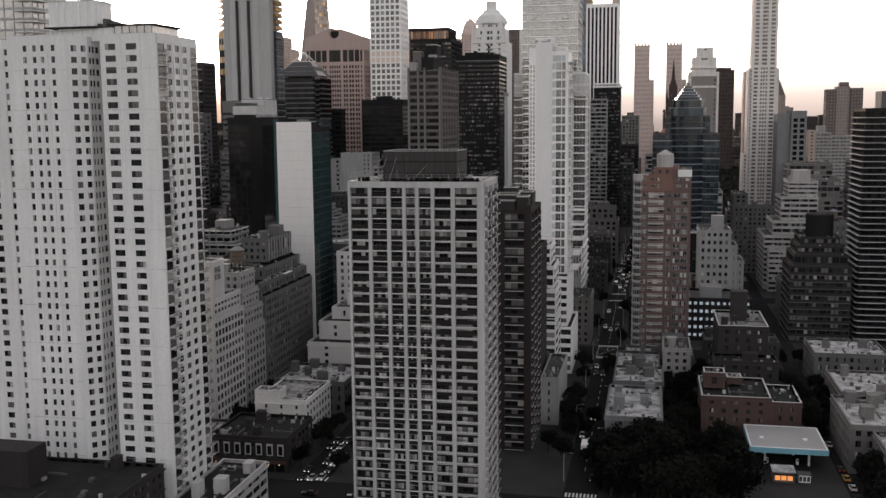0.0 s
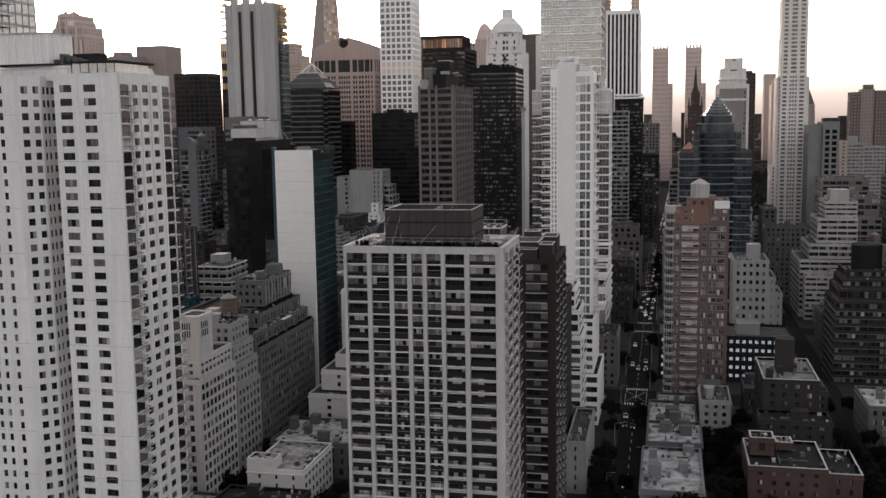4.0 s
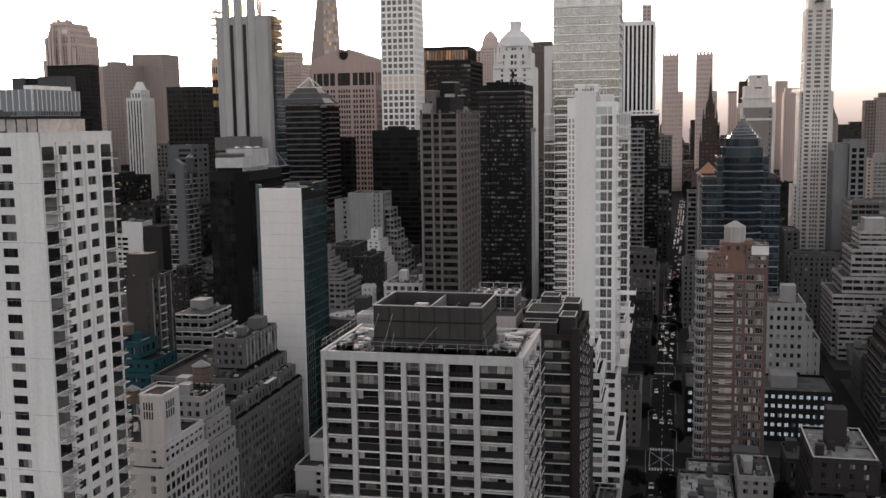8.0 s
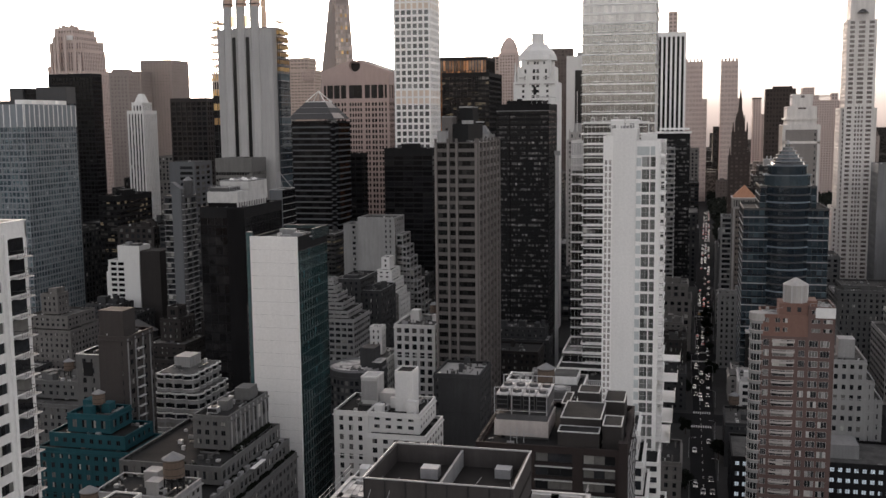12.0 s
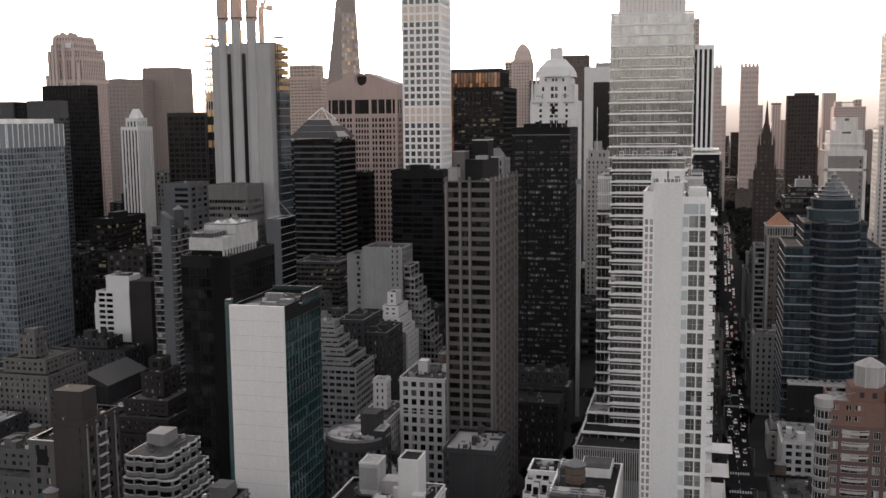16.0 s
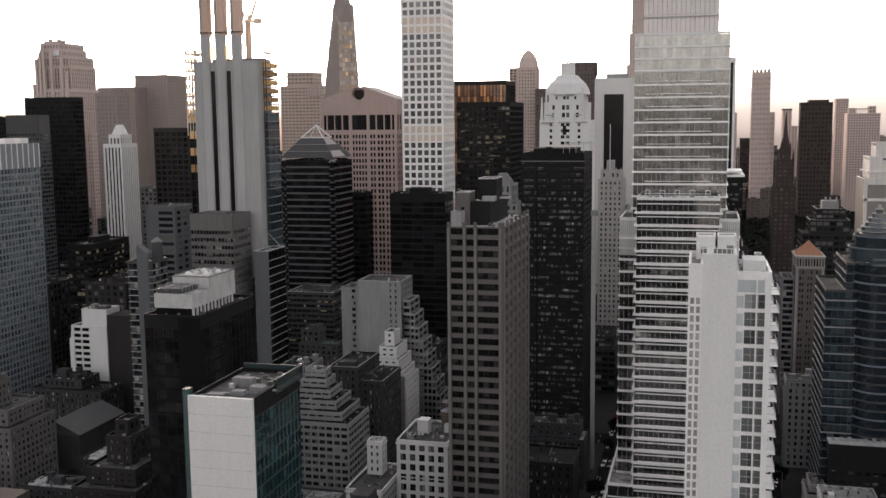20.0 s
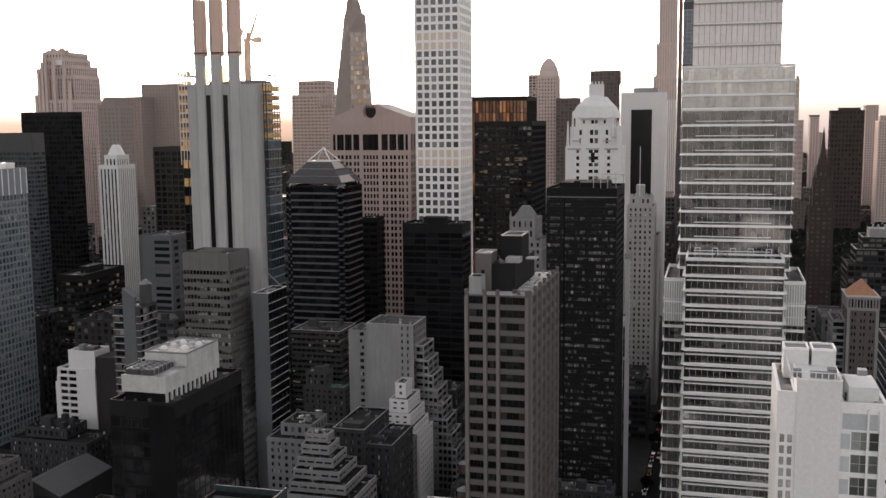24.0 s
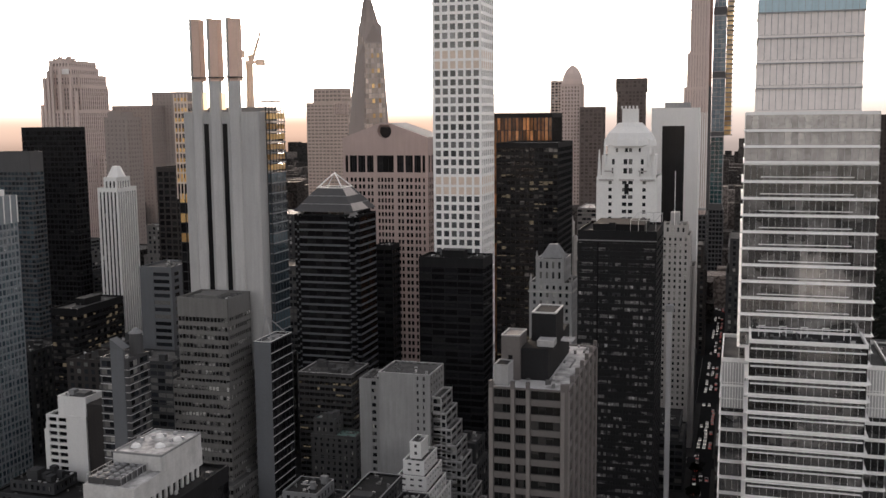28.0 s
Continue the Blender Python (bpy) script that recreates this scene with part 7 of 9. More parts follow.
b.box("cap", CONC_D, -98.3, -95.3, 688.7, 691.7, 122, 124.4)
b.done()
b = Building("synagogue", "low dark hall with a pitched roof and two small onion domes", -352, 655, "synagogue")
OCCUPIED.append((-366, -336, 628, 676))
b.box("hall", SHADY, -364, -338, 634, 674, 0, 17)
b.geo("pitched_roof", DKGREY).prism([(-364.5, 634), (-337.5, 634), (-337.5, 674), (-364.5, 674)], 17, 17.5)
g = b.geo("roof_slope", DKGREY)
g.v += [(-364.5, 634, 17.5), (-337.5, 634, 17.5), (-351, 634, 23.5), (-364.5, 674, 17.5), (-337.5, 674, 17.5), (-351, 674, 23.5)]
g.f += [(0, 1, 2), (3, 5, 4), (0, 2, 5, 3), (1, 4, 5, 2)]
for x, y in ((-363, 632), (-354.6, 636)):
    b.box("tower", BRICK_G, x - 2.2, x + 2.2, y - 2.2, y + 2.2, 0, 21)
    for r0, r1, z0, z1 in ((1.5, 1.9, 21, 22.4), (1.9, 1.7, 22.4, 23.6), (1.7, 0.8, 23.6, 25), (0.8, 0.1, 25, 27.4)):
        b.geo("onion_dome", METAL).cone(x, y, r0, r1, z0, z1, 12)
b.done()

# ---- rooftop things ----
def hvac_thing(x, y, z, w=2.4, d=1.8, h=1.5):
    root = tagged(new("rooftop_unit"), "grey metal air conditioning unit on a roof", "air conditioner", "rooftop units")
    root.location = (x, y, z)
    g = Geo()
    g.box(x - w / 2, x + w / 2, y - d / 2, y + d / 2, z + 0.15, z + h)
    casing = part("casing", g, METAL, root)
    g = Geo()
    g.cone(x, y, d * 0.35, d * 0.35, z + h, z + h + 0.25, 10)
    part("fan_ring", g, FRAME_D, casing, "dark round fan ring")
    g = Geo()
    g.box(x - w / 2 + 0.1, x + w / 2 - 0.1, y - d / 2 - 0.02, y - d / 2 + 0.02, z + 0.4, z + h - 0.3)
    part("grille", g, FRAME_D, casing, "dark intake grille")
    g = Geo()
    for sx in (-1, 1):
        g.box(x + sx * w * 0.4 - 0.08, x + sx * w * 0.4 + 0.08, y - d / 2, y + d / 2, z, z + 0.15)
    part("skid", g, FRAME_D, root)
    return root


def tank_thing(x, y, z, r=2.1, h=3.6, leg=3.0):
    root = tagged(new("water_tank"), "weathered wooden rooftop water tank on steel legs", "water tank", "rooftop water tanks")
    root.location = (x, y, z)
    g = Geo()
    g.cone(x, y, r, r * 0.95, z + leg, z + leg + h, 16)
    barrel = part("barrel", g, WOODT, root)
    g = Geo()
    g.cone(x, y, r * 1.08, 0.1, z + leg + h, z + leg + h + 1.3, 16)
    part("cone_roof", g, CONC_D, root, "grey conical roof")
    for k in range(3):
        g = Geo()
        zz = z + leg + 0.5 + k * (h - 0.9) / 2
        g.cone(x, y, r * 1.015, r * 1.015, zz, zz + 0.1, 16)
        part("hoop", g, FRAME_D, barrel)
    for sx in (-1, 1):
        for sy in (-1, 1):
            g = Geo()
            g.box(x + sx * r * 0.65 - 0.12, x + sx * r * 0.65 + 0.12, y + sy * r * 0.65 - 0.12, y + sy * r * 0.65 + 0.12, z, z + leg)
            part("leg", g, FRAME_D, root)
    g = Geo()
    for sx in (-1, 1):
        g.rod((x - r * 0.65, y + sx * r * 0.65, z + 0.2), (x + r * 0.65, y + sx * r * 0.65, z + leg - 0.2), 0.06)
        g.rod((x + sx * r * 0.65, y - r * 0.65, z + leg - 0.2), (x + sx * r * 0.65, y + r * 0.65, z + 0.2), 0.06)
    part("bracing", g, FRAME_D, root)
    return root


HVAC, TANK = hvac_thing(-66, 251, 91.45), tank_thing(-160, 327, 50.4)


def put_hvac(x, y, z, s=1.0, turn=0):
    o = copy_thing(HVAC, pose(x, y, z, 0, 0, turn))
    o.scale = (s, s, s)
    return o


def put_tank(x, y, z, s=1.0):
    o = copy_thing(TANK, pose(x, y, z))
    o.scale = (s, s, s)
    return o


# ---- older and lower buildings ----
P_LIGHT = style(LIME, G_RES, bay=3.0, fh=3.1, pier=1.65, sp=1.45, dep=0.12, back=0.0, panes=2, top=1.3)
P_GREY = dict(P_LIGHT, wall=BRICK_G, sp_m=BRICK_G)
P_TAN = dict(P_LIGHT, wall=TAN, sp_m=TAN)
P_BROWN = dict(P_LIGHT, wall=BROWNB, sp_m=BROWNB)
P_DARK = dict(P_LIGHT, wall=CONC_D, sp_m=CONC_D)
UMBER = solid("umber_brick", (0.052, 0.047, 0.0455), 0.9, 0.15, 0.15)
P_STONE = dict(P_LIGHT, wall=GREY, sp_m=GREY)
P_SHADY = dict(P_LIGHT, wall=SHADY, sp_m=SHADY)
P_WHITE = dict(P_LIGHT, wall=PLASTER, sp_m=PLASTER, glass=G_DARK, pier=1.5)
roofs = (ROOF_D, ROOF_G, ROOF_W, ROOF_G)
rb = random.Random(11)


def prewar(label, tiers, st, roof=None, cop=None, tank=None, box=None, near=0, name="apartment_building", extra=None):
    """tiers: list of (x0, x1, y0, y1, z0, z1)."""
    t = tiers[0]
    b = Building(name, label, (t[0] + t[1]) / 2, (t[2] + t[3]) / 2)
    for k, t in enumerate(tiers):
        b.block(*t, dict(st, split=near), roof=roof or rb.choice(roofs), cop=cop)
        if t[5] - t[4] > 5:
            b.coping(*t[:4], t[5] - 1.5, st["wall"], 0.1, 0.4, o=0.35)
            if t[5] - t[4] > 20:
                b.coping(*t[:4], t[4] + (t[5] - t[4]) * 0.7, st["wall"], 0.1, 0.3, o=0.22)
    for low, up in zip(tiers, tiers[1:]) if near else ():
        q, zt = b.geo("planter_hedge", LEAF, "stuff"), low[5]
        for _ in range(26):
            r = rb.uniform(0.25, 0.6)
            if rb.random() < 0.5 and up[2] - low[2] > 1.2:
                px, py = rb.uniform(low[0] + 1, low[1] - 1), low[2] + 0.75
            elif low[1] - up[1] > 1.2:
                px, py = low[1] - 0.75, rb.uniform(low[2] + 1, low[3] - 1)
            else:
                continue
            q.cone(px, py, r, r * 0.55, zt - 0.9, zt + rb.uniform(0.0, 0.7), 5, rb.random())
    x0, x1, y0, y1, _, z = tiers[-1]
    if box:
        b.box("stair_bulkhead", st["wall"], *box)
    if y0 < 800 and x1 - x0 > 9 and y1 - y0 > 9:
        for _ in range(rb.randint(2, 5)):
            w, d, h = rb.uniform(1.6, 4), rb.uniform(1.6, 4), rb.uniform(1.2, 3.2)
            ax, ay = rb.uniform(x0 + 0.8, x1 - 0.8 - w), rb.uniform(y0 + 0.8, y1 - 0.8 - d)
            q = b.geo("roof_shed", st["wall"], "stuff")
            q.box(ax, ax + w, ay, ay + d, z - 0.9, z + h)
            q.box(ax - 0.1, ax + w + 0.1, ay - 0.1, ay + d + 0.1, z + h, z + h + 0.15)
    g = b.geo("wall", st["wall"]) if not near else b.geo("vent_pipe", METAL)
    for _ in range(4):
        vx, vy = rb.uniform(x0 + 0.8, x1 - 0.8), rb.uniform(y0 + 0.8, y1 - 0.8)
        g.cone(vx, vy, 0.25, 0.25, z - 1, z + rb.uniform(0.2, 1.2), 6)
    if extra:
        extra(b)
    b.done()
    if tank:
        put_tank(*tank)
    if x1 - x0 > 7 and y1 - y0 > 7:
        for _ in range(2 if near else (1 if y0 < 620 and rb.random() < 0.45 else 0)):
            put_hvac(rb.uniform(x0 + 2, x1 - 2), rb.uniform(y0 + 2, y1 - 2), z - 0.88, rb.uniform(0.8, 1.5), rb.choice((0, 90)))


def slit_house(b):
    x0, x1, y0, y1 = -148.2, -141.7, 310, 319
    b.box("tank_house", CONC, x0, x1, y0, y1, 47.2, 60.4)
    b.box("tank_house_roof", ROOF_D, x0 + 0.3, x1 - 0.3, y0 + 0.3, y1 - 0.3, 60.4, 60.5)
    b.coping(x0, x1, y0, y1, 60.4, PLASTER, 0.3, 0.5)
    for k in range(4):
        for za in (56.6, 54.2):
            b.box("louvre_slit", BLACK, x0 + 1.0 + 0.75 * k, x0 + 1.4 + 0.75 * k, y0 - 0.05, y0 + 0.05, za, za + 2.0)
            b.box("louvre_slit", BLACK, x1 - 0.05, x1 + 0.05, y0 + 1.6 + 1.2 * k, y0 + 2.2 + 1.2 * k, za, za + 2.0)
    rq = random.Random(8)
    for k in range(22):
        x, y = rq.uniform(-165, -143), rq.uniform(319.5, 330)
        b.box("roof_clutter", PLASTER if k % 3 else METAL, x, x + rq.uniform(0.4, 1.8), y, y + rq.uniform(0.4, 1.6), 47.1, 47.4 + rq.uniform(0.3, 1.8))
    for k in range(8):
        b.box("window_unit", METAL, -140.62, -140.3, 309.5 + 2.7 * k, 310.3 + 2.7 * k, 5.6 + 6.2 * (k % 5), 6.1 + 6.2 * (k % 5))


def ribbed_house(b):
    for k in range(9):
        b.box("rib", GREY, -149.05, -148.75, 379.2 + 2.95 * k, 379.7 + 2.95 * k, 51.2, 60.0)
        b.box("rib_window", G_DARK, -149.03, -148.9, 380.2 + 2.95 * k, 381.4 + 2.95 * k, 54.5, 58.4)
    b.box("lift_house", BRICK_G, -155.5, -151, 396, 402, 60, 63.6)
    b.box("awning", PANEL_W, -142.2, -140.9, 376, 384, 46.6, 46.8)
    for k in range(12):
        b.box("terrace_box", CONC_D, -143.9, -142.9, 355 + 4.1 * k, 357.2 + 4.1 * k, 45.2, 46.6 + 0.3 * (k % 3))


prewar("white brick block with blank end wall and slit tank house", [(-168, -140.6, 307, 332, 0, 42), (-168, -141.4, 309, 331.5, 42, 48)], dict(P_WHITE, wall=CONC, sp_m=CONC, bay=2.7, pier=0.95, sp=1.2, cols={"S": [(0.86, 0.91)]}), ROOF_D, near=260, extra=slit_house)
prewar("beige stepped apartment house with terraces", [(-168, -140.7, 333.2, 352, 0, 33), (-167, -141.4, 334, 352, 33, 40), (-166, -142.4, 335, 351, 40, 46), (-165, -143.4, 336, 350, 46, 53)], dict(P_LIGHT, wall=GREY, sp_m=GREY, bay=2.7, pier=1.3, sp=1.3), ROOF_D, tank=(-147, 343, 52.2, 1.25), near=200)
prewar("grey brick prewar apartment block with planted terraces", [(-175, -140.5, 352.5, 406, 0, 41.5), (-175, -142.4, 353, 405, 41.5, 46), (-175, -145, 364, 404, 46, 50.8), (-160, -149, 378, 405, 50.8, 60.3)], dict(P_GREY, bay=2.7, pier=1.15, sp=1.3), ROOF_D, near=300, extra=ribbed_house)
prewar("low pale block with a blank wall and terraces", [(-134, -110, 380, 412, 0, 18.5), (-131, -110, 386, 411, 18.5, 26), (-127, -111, 391, 410, 26, 31), (-122, -112, 396, 409, 31, 36)], dict(P_WHITE, cols={"S": [(0.3, 0.36)]}), ROOF_G, near=20)
prewar("low grey house with a silver roof", [(-135, -108, 345, 372, 0, 12)], P_GREY, ROOF_W)
prewar("small white house with chimneys", [(-130, -112, 314, 341, 0, 13.5), (-130, -121, 314, 320, 13.5, 16.5)], dict(P_WHITE, cols={"S": [(0.2, 0.24), (0.5, 0.54), (0.8, 0.84)]}), ROOF_W, near=20)
prewar("dark corner house with arched windows and shops", [(-132, -107, 282, 306, 0, 11)], P_BROWN, ROOF_D, near=60)
b = Building("corner_house_front", "row of pale arched window surrounds on the corner house", -119, 282, "window surrounds")
for k in range(7):
    x = -131.0 + 3.5 * k
    b.box("surround", CONC, x, x + 2.0, 281.86, 281.96, 5.4, 8.6)
    b.geo("arch", CONC).prism([(x + 1.0 + math.cos(radians(a)), 281.86 + 0.0) for a in (180, 0)] + [(x + 2.0, 281.96), (x, 281.96)], 8.6, 9.1)
    b.box("pane", BLACK_P, x + 0.35, x + 1.65, 281.8, 281.88, 5.7, 8.5)
b.done()
b = Building("shop", "small dark red corner shop with warm lights", -119, 281, "shop")
b.box("fascia", DARKRED, -131.8, -107.2, 281.6, 281.95, 2.9, 3.8)
for k in range(7):
    b.box("shop_window", BLACK_P, -131.2 + 3.45 * k, -128.6 + 3.45 * k, 281.8, 281.95, 0.5, 2.8)
    b.box("shop_lamp", SHOP, -130.3 + 3.45 * k, -129.9 + 3.45 * k, 281.5, 281.62, 2.6, 2.8)
for k in range(3):
    b.box("sign_panel", PANEL_W, -128 + 6.5 * k, -125.6 + 6.5 * k, 281.52, 281.6, 3.1, 3.55)
b.done()
prewar("low house beside the corner with a silver roof", [(-152, -133, 282, 304, 0, 9)], P_GREY, ROOF_W)
prewar("brown brick block with a square roof house", [(-170, -118, 190, 225, 0, 22)], P_BROWN, ROOF_D, box=(-156, -143, 206, 214, 21, 30))
prewar("two storey podium beside the white tower", [(-116, -103, 214, 256, 0, 13)], dict(P_LIGHT, wall=CONC, sp_m=CONC, bay=5, pier=0.6), ROOF_D)



def pale_strips(b):
    for y in (402.2, 406.6, 411.0, 415.4):
        b.box("pilaster", CONC_D, -194.05, -193.7, y, y + 0.4, 0, 75.5)
    for k in range(22):
        b.box("balcony", CONC, -194.0, -193.0, 407.2, 410.8, 6 + 3.1 * k, 6.25 + 3.1 * k)


prewar("dark brown tower block with white balcony strips", [(-204, -194, 402, 418, 0, 76)], dict(P_BROWN, wall=UMBER, sp_m=UMBER, cols={"S": [(0.8, 0.84)], "E": [(0.1, 0.22), (0.34, 0.46), (0.6, 0.72), (0.84, 0.95)]}), ROOF_D, box=(-204, -195.5, 403, 410, 75, 84), near=120, extra=pale_strips)
def scalloped(x0, x1, y0, y1, amp, n):
    """Outline whose street and avenue sides swell into rounded bays."""
    pts = []
    for k in range(4 * n):
        u = k / (4 * n)
        pts.append((x0 + (x1 - x0) * u, y0 - amp * abs(math.sin(math.pi * n * u))))
    for k in range(6 * n):
        u = k / (6 * n)
        pts.append((x1 + amp * abs(math.sin(math.pi * 1.5 * n * u)), y0 + (y1 - y0) * u))
    return pts + [(x1, y1), (x0, y1)]


b = Building("apartment_building", "pale apartment house with curved scalloped terraces", -191, 440)
OCCUPIED.append((-204, -180, 424, 454))
for x1, y0, z0, z1 in ((-182, 427, 0, 38), (-183.4, 428, 38, 44.4), (-184.8, 429.4, 44.4, 50.8), (-187.4, 431, 50.8, 57)):
    z = z0
    while z < z1 - 1:
        shape = scalloped(-201, x1, y0, 452, 0.9, 3)
        b.geo("storey_wall", GREY, "stuff").prism(shape, z, z + 1.35)
        b.geo("sill_band", PLASTER, "stuff").prism(scalloped(-201.1, x1 + 0.1, y0 - 0.1, 452.1, 0.9, 3), z + 1.35, z + 1.5)
        b.geo("window_band", G_RES, "stuff").prism(scalloped(-200.7, x1 - 0.35, y0 + 0.35, 451.7, 0.9, 3), z + 1.5, z + 3.0)
        for k in range(0, len(shape) - 3, 3):
            x, y = shape[k]
            b.geo("window_pier", GREY, "stuff").box(x - 0.45, x + 0.1, y - 0.02, y + 0.55, z + 1.5, z + 3.2)
        z += 3.2
    b.geo("parapet", PLASTER, "stuff").prism(scalloped(-201, x1, y0, 452, 0.9, 3), z1 - 0.2, z1 + 0.25)
    b.geo("roof", ROOF_G).prism(scalloped(-200.6, x1 - 0.5, y0 + 0.5, 451.6, 0.9, 3), z1 + 0.25, z1 + 0.3)
b.fittings(-199, -189, 433, 450, 57.3)
b.box("roof_house", GREY, -199, -193, 440, 448, 57.2, 61)
b.done()
b = Building("apartment_building", "small grey house with a white roof frame", -209, 412)
b.block(-213.4, -205, 404, 420, 0, 69.4, dict(P_GREY, cols={"S": [(0.25, 0.4), (0.6, 0.75)]}), roof=ROOF_D, cop=PLASTER)
b.box("stair_window", BLACK, -211, -207.6, 403.93, 404.05, 62.5, 67)
b.done()
prewar("building wrapped in teal scaffold netting", [(-212, -181.6, 380, 399, 0, 46.9), (-209, -184, 382, 398, 46.9, 51), (-204, -189.8, 384, 396, 51, 56.4)], dict(P_LIGHT, wall=TEALW, sp_m=TEALW, glass=G_DARK), ROOF_D, tank=(-197, 390, 55.5, 0.9))
WB = dict(P_WHITE, bay=3.4, pier=1.9)
prewar("white corner apartment house with roof boxes and terraces", [(-136, -124.5, 427, 449, 0, 49), (-124.5, -105, 425.5, 449, 0, 42.5), (-124.4, -107.5, 427.5, 449, 42.5, 49)], WB, ROOF_D, near=170)
b = Building("roof_house", "pale roof houses on the white corner house", -118, 438, "roof house")
b.box("stair_box", CONC, -130, -124.4, 437.5, 445, 48.2, 57.5)
b.box("stair_box_face", GREY, -129.9, -124.5, 437.42, 437.5, 50, 56.5)
b.box("tank_box", PLASTER, -117, -111.2, 433, 441, 48.2, 61)
b.box("tank_box_roof", ROOF_D, -116.7, -111.5, 433.3, 440.7, 61, 61.1)
b.coping(-117, -111.2, 433, 441, 61, PLASTER, 0.3, 0.5)
b.coping(-130, -124.4, 437.5, 445, 57.5, PLASTER, 0.3, 0.5)
b.box("lean_to", CONC, -124.3, -117.2, 440, 446, 48.2, 52)
b.done()
prewar("dark grey block with a white roof", [(-117, -99.5, 484, 506, 0, 48)], dict(P_SHADY, cols={"S": [(0.04, 0.1)]}), ROOF_P)
prewar("white loft building with paired windows", [(-157.6, -137.9, 570, 597, 0, 48)], dict(P_WHITE, cols=None, bay=3.8, fh=3.9, pier=1.5), ROOF_G, tank=(-143, 590, 47.1, 1.1), box=(-152, -148, 580, 585, 47, 53), near=60)
prewar("narrow white house with a tall chimney block", [(-173, -159, 556, 586, 0, 33), (-170, -164, 572, 578, 33, 46)], P_WHITE, ROOF_G)
b = Building("apartment_building", "dark round-cornered block with a cluttered pale roof", -153.5, 505)
OCCUPIED.append((-166, -141, 493, 518))
g = b.geo("wall", SHADY)
g.cone(-153.5, 505, 11.6, 11.6, 0, 44, 28)
g.cone(-153.5, 505, 12.0, 12.0, 41.6, 42.1, 28)
b.geo("roof", ROOF_W).cone(-153.5, 505, 11.2, 11.2, 44.0, 44.12, 28)
gw = b.geo("window_panes", G_DARK, "stuff")
for k in range(18):
    a = radians(180 + 10 * k + 5)
    for z in range(3, 41, 3):
        c0, s0 = math.cos(a), math.sin(a)
        p = Vector((-153.5 + 11.62 * c0, 505 + 11.62 * s0, z + 0.0))
        u = Vector((-s0, c0, 0)) * 0.65
        gw.poly([p - u, p + u, p + u + Vector((0, 0, 1.7)), p - u + Vector((0, 0, 1.7))])
for k in range(28):
    a, c = radians(360 / 28 * k), radians(360 / 28 * (k + 1))
    b.geo("parapet", CONC_D, "stuff").poly([(-153.5 + 11.4 * math.cos(q), 505 + 11.4 * math.sin(q), z) for q, z in ((a, 43.8), (c, 43.8), (c, 45), (a, 45))])
b.box("roof_house", SHADY, -152, -146, 503, 511, 44, 52)
b.box("roof_house", SHADY, -146, -142.5, 500, 508, 40, 47)
b.box("roof_house_cover", ROOF_W, -146.2, -142.3, 499.8, 508.2, 47, 47.15)
b.fittings(-161, -147, 497, 503, 44.12)
b.done()
prewar("stepped white building with tall window strips", [(-213, -186.5, 597.5, 624, 0, 43.7), (-213, -190.5, 601, 624, 43.7, 47.2), (-213, -194.5, 605, 624, 47.2, 50.7), (-213, -198.5, 609, 624, 50.7, 54.2), (-213, -201.5, 613, 624, 54.2, 57.7), (-213, -203.6, 617, 624, 57.7, 60.8)], dict(P_WHITE, wall=GREY, sp_m=GREY, bay=3.4, pier=0.7), ROOF_D, near=60)
prewar("dark office block with lit rows and pale roof", [(-288, -259, 775, 800, 0, 66)], dict(P_DARK, wall=DKGREY, sp_m=DKGREY, glass=G_LINES, bay=3, pier=0.2, cols=None), ROOF_G, cop=CONC)
prewar("old grey building with a green copper roof house", [(-276, -252, 762, 774, 0, 38), (-275, -263, 763, 773, 38, 46)], P_GREY, GREEN_CU)
prewar("black block with white roof rails", [(-208, -194.5, 633, 664, 0, 58.5), (-194.5, -184, 636, 664, 0, 52)], dict(P_SHADY), ROOF_D, cop=CONC_D, box=(-205, -197, 636, 641, 57.6, 60))
prewar("dark block with roof tanks", [(-240, -214, 640, 664, 0, 50), (-236, -222, 645, 662, 50, 55)], P_DARK, ROOF_D, cop=CONC_D)
prewar("pale stepped apartment house", [(-372, -340, 588, 620, 0, 34), (-368, -344, 592, 618, 34, 41), (-362, -352, 596, 606, 41, 52)], P_TAN, ROOF_G)
prewar("grey stepped apartment house", [(-285, -250, 462, 492, 0, 34), (-282, -258, 470, 488, 34, 41)], P_GREY, ROOF_G, tank=(-268, 480, 40.1, 1.0))
prewar("dark block below the white end wall", [(-402, -358, 684, 706, 0, 24), (-396, -372, 688, 705, 24, 29)], P_SHADY, ROOF_D, box=(-390, -384, 692, 698, 28, 33))
prewar("dark prewar block with terraces", [(-268, -236, 520, 560, 0, 32), (-265, -239, 523, 556, 32, 38), (-262, -242, 528, 554, 38, 44), (-257, -247, 534, 548, 44, 54), (-255, -249.5, 537, 545, 54, 59)], P_BROWN, ROOF_G)
prewar("tall dark prewar block", [(-246, -222, 552, 592, 0, 50), (-244, -226, 556, 588, 50, 58)], P_BROWN, ROOF_D)

# the dark block behind the concrete tower, with its cooling plant
b = Building("apartment_tower", "dark brown brick block with stacked balconies", -52, 322)
DKB = solid("dark_maroon_brick", (0.03, 0.0235, 0.0225), 0.9, 0.2, 0.15)
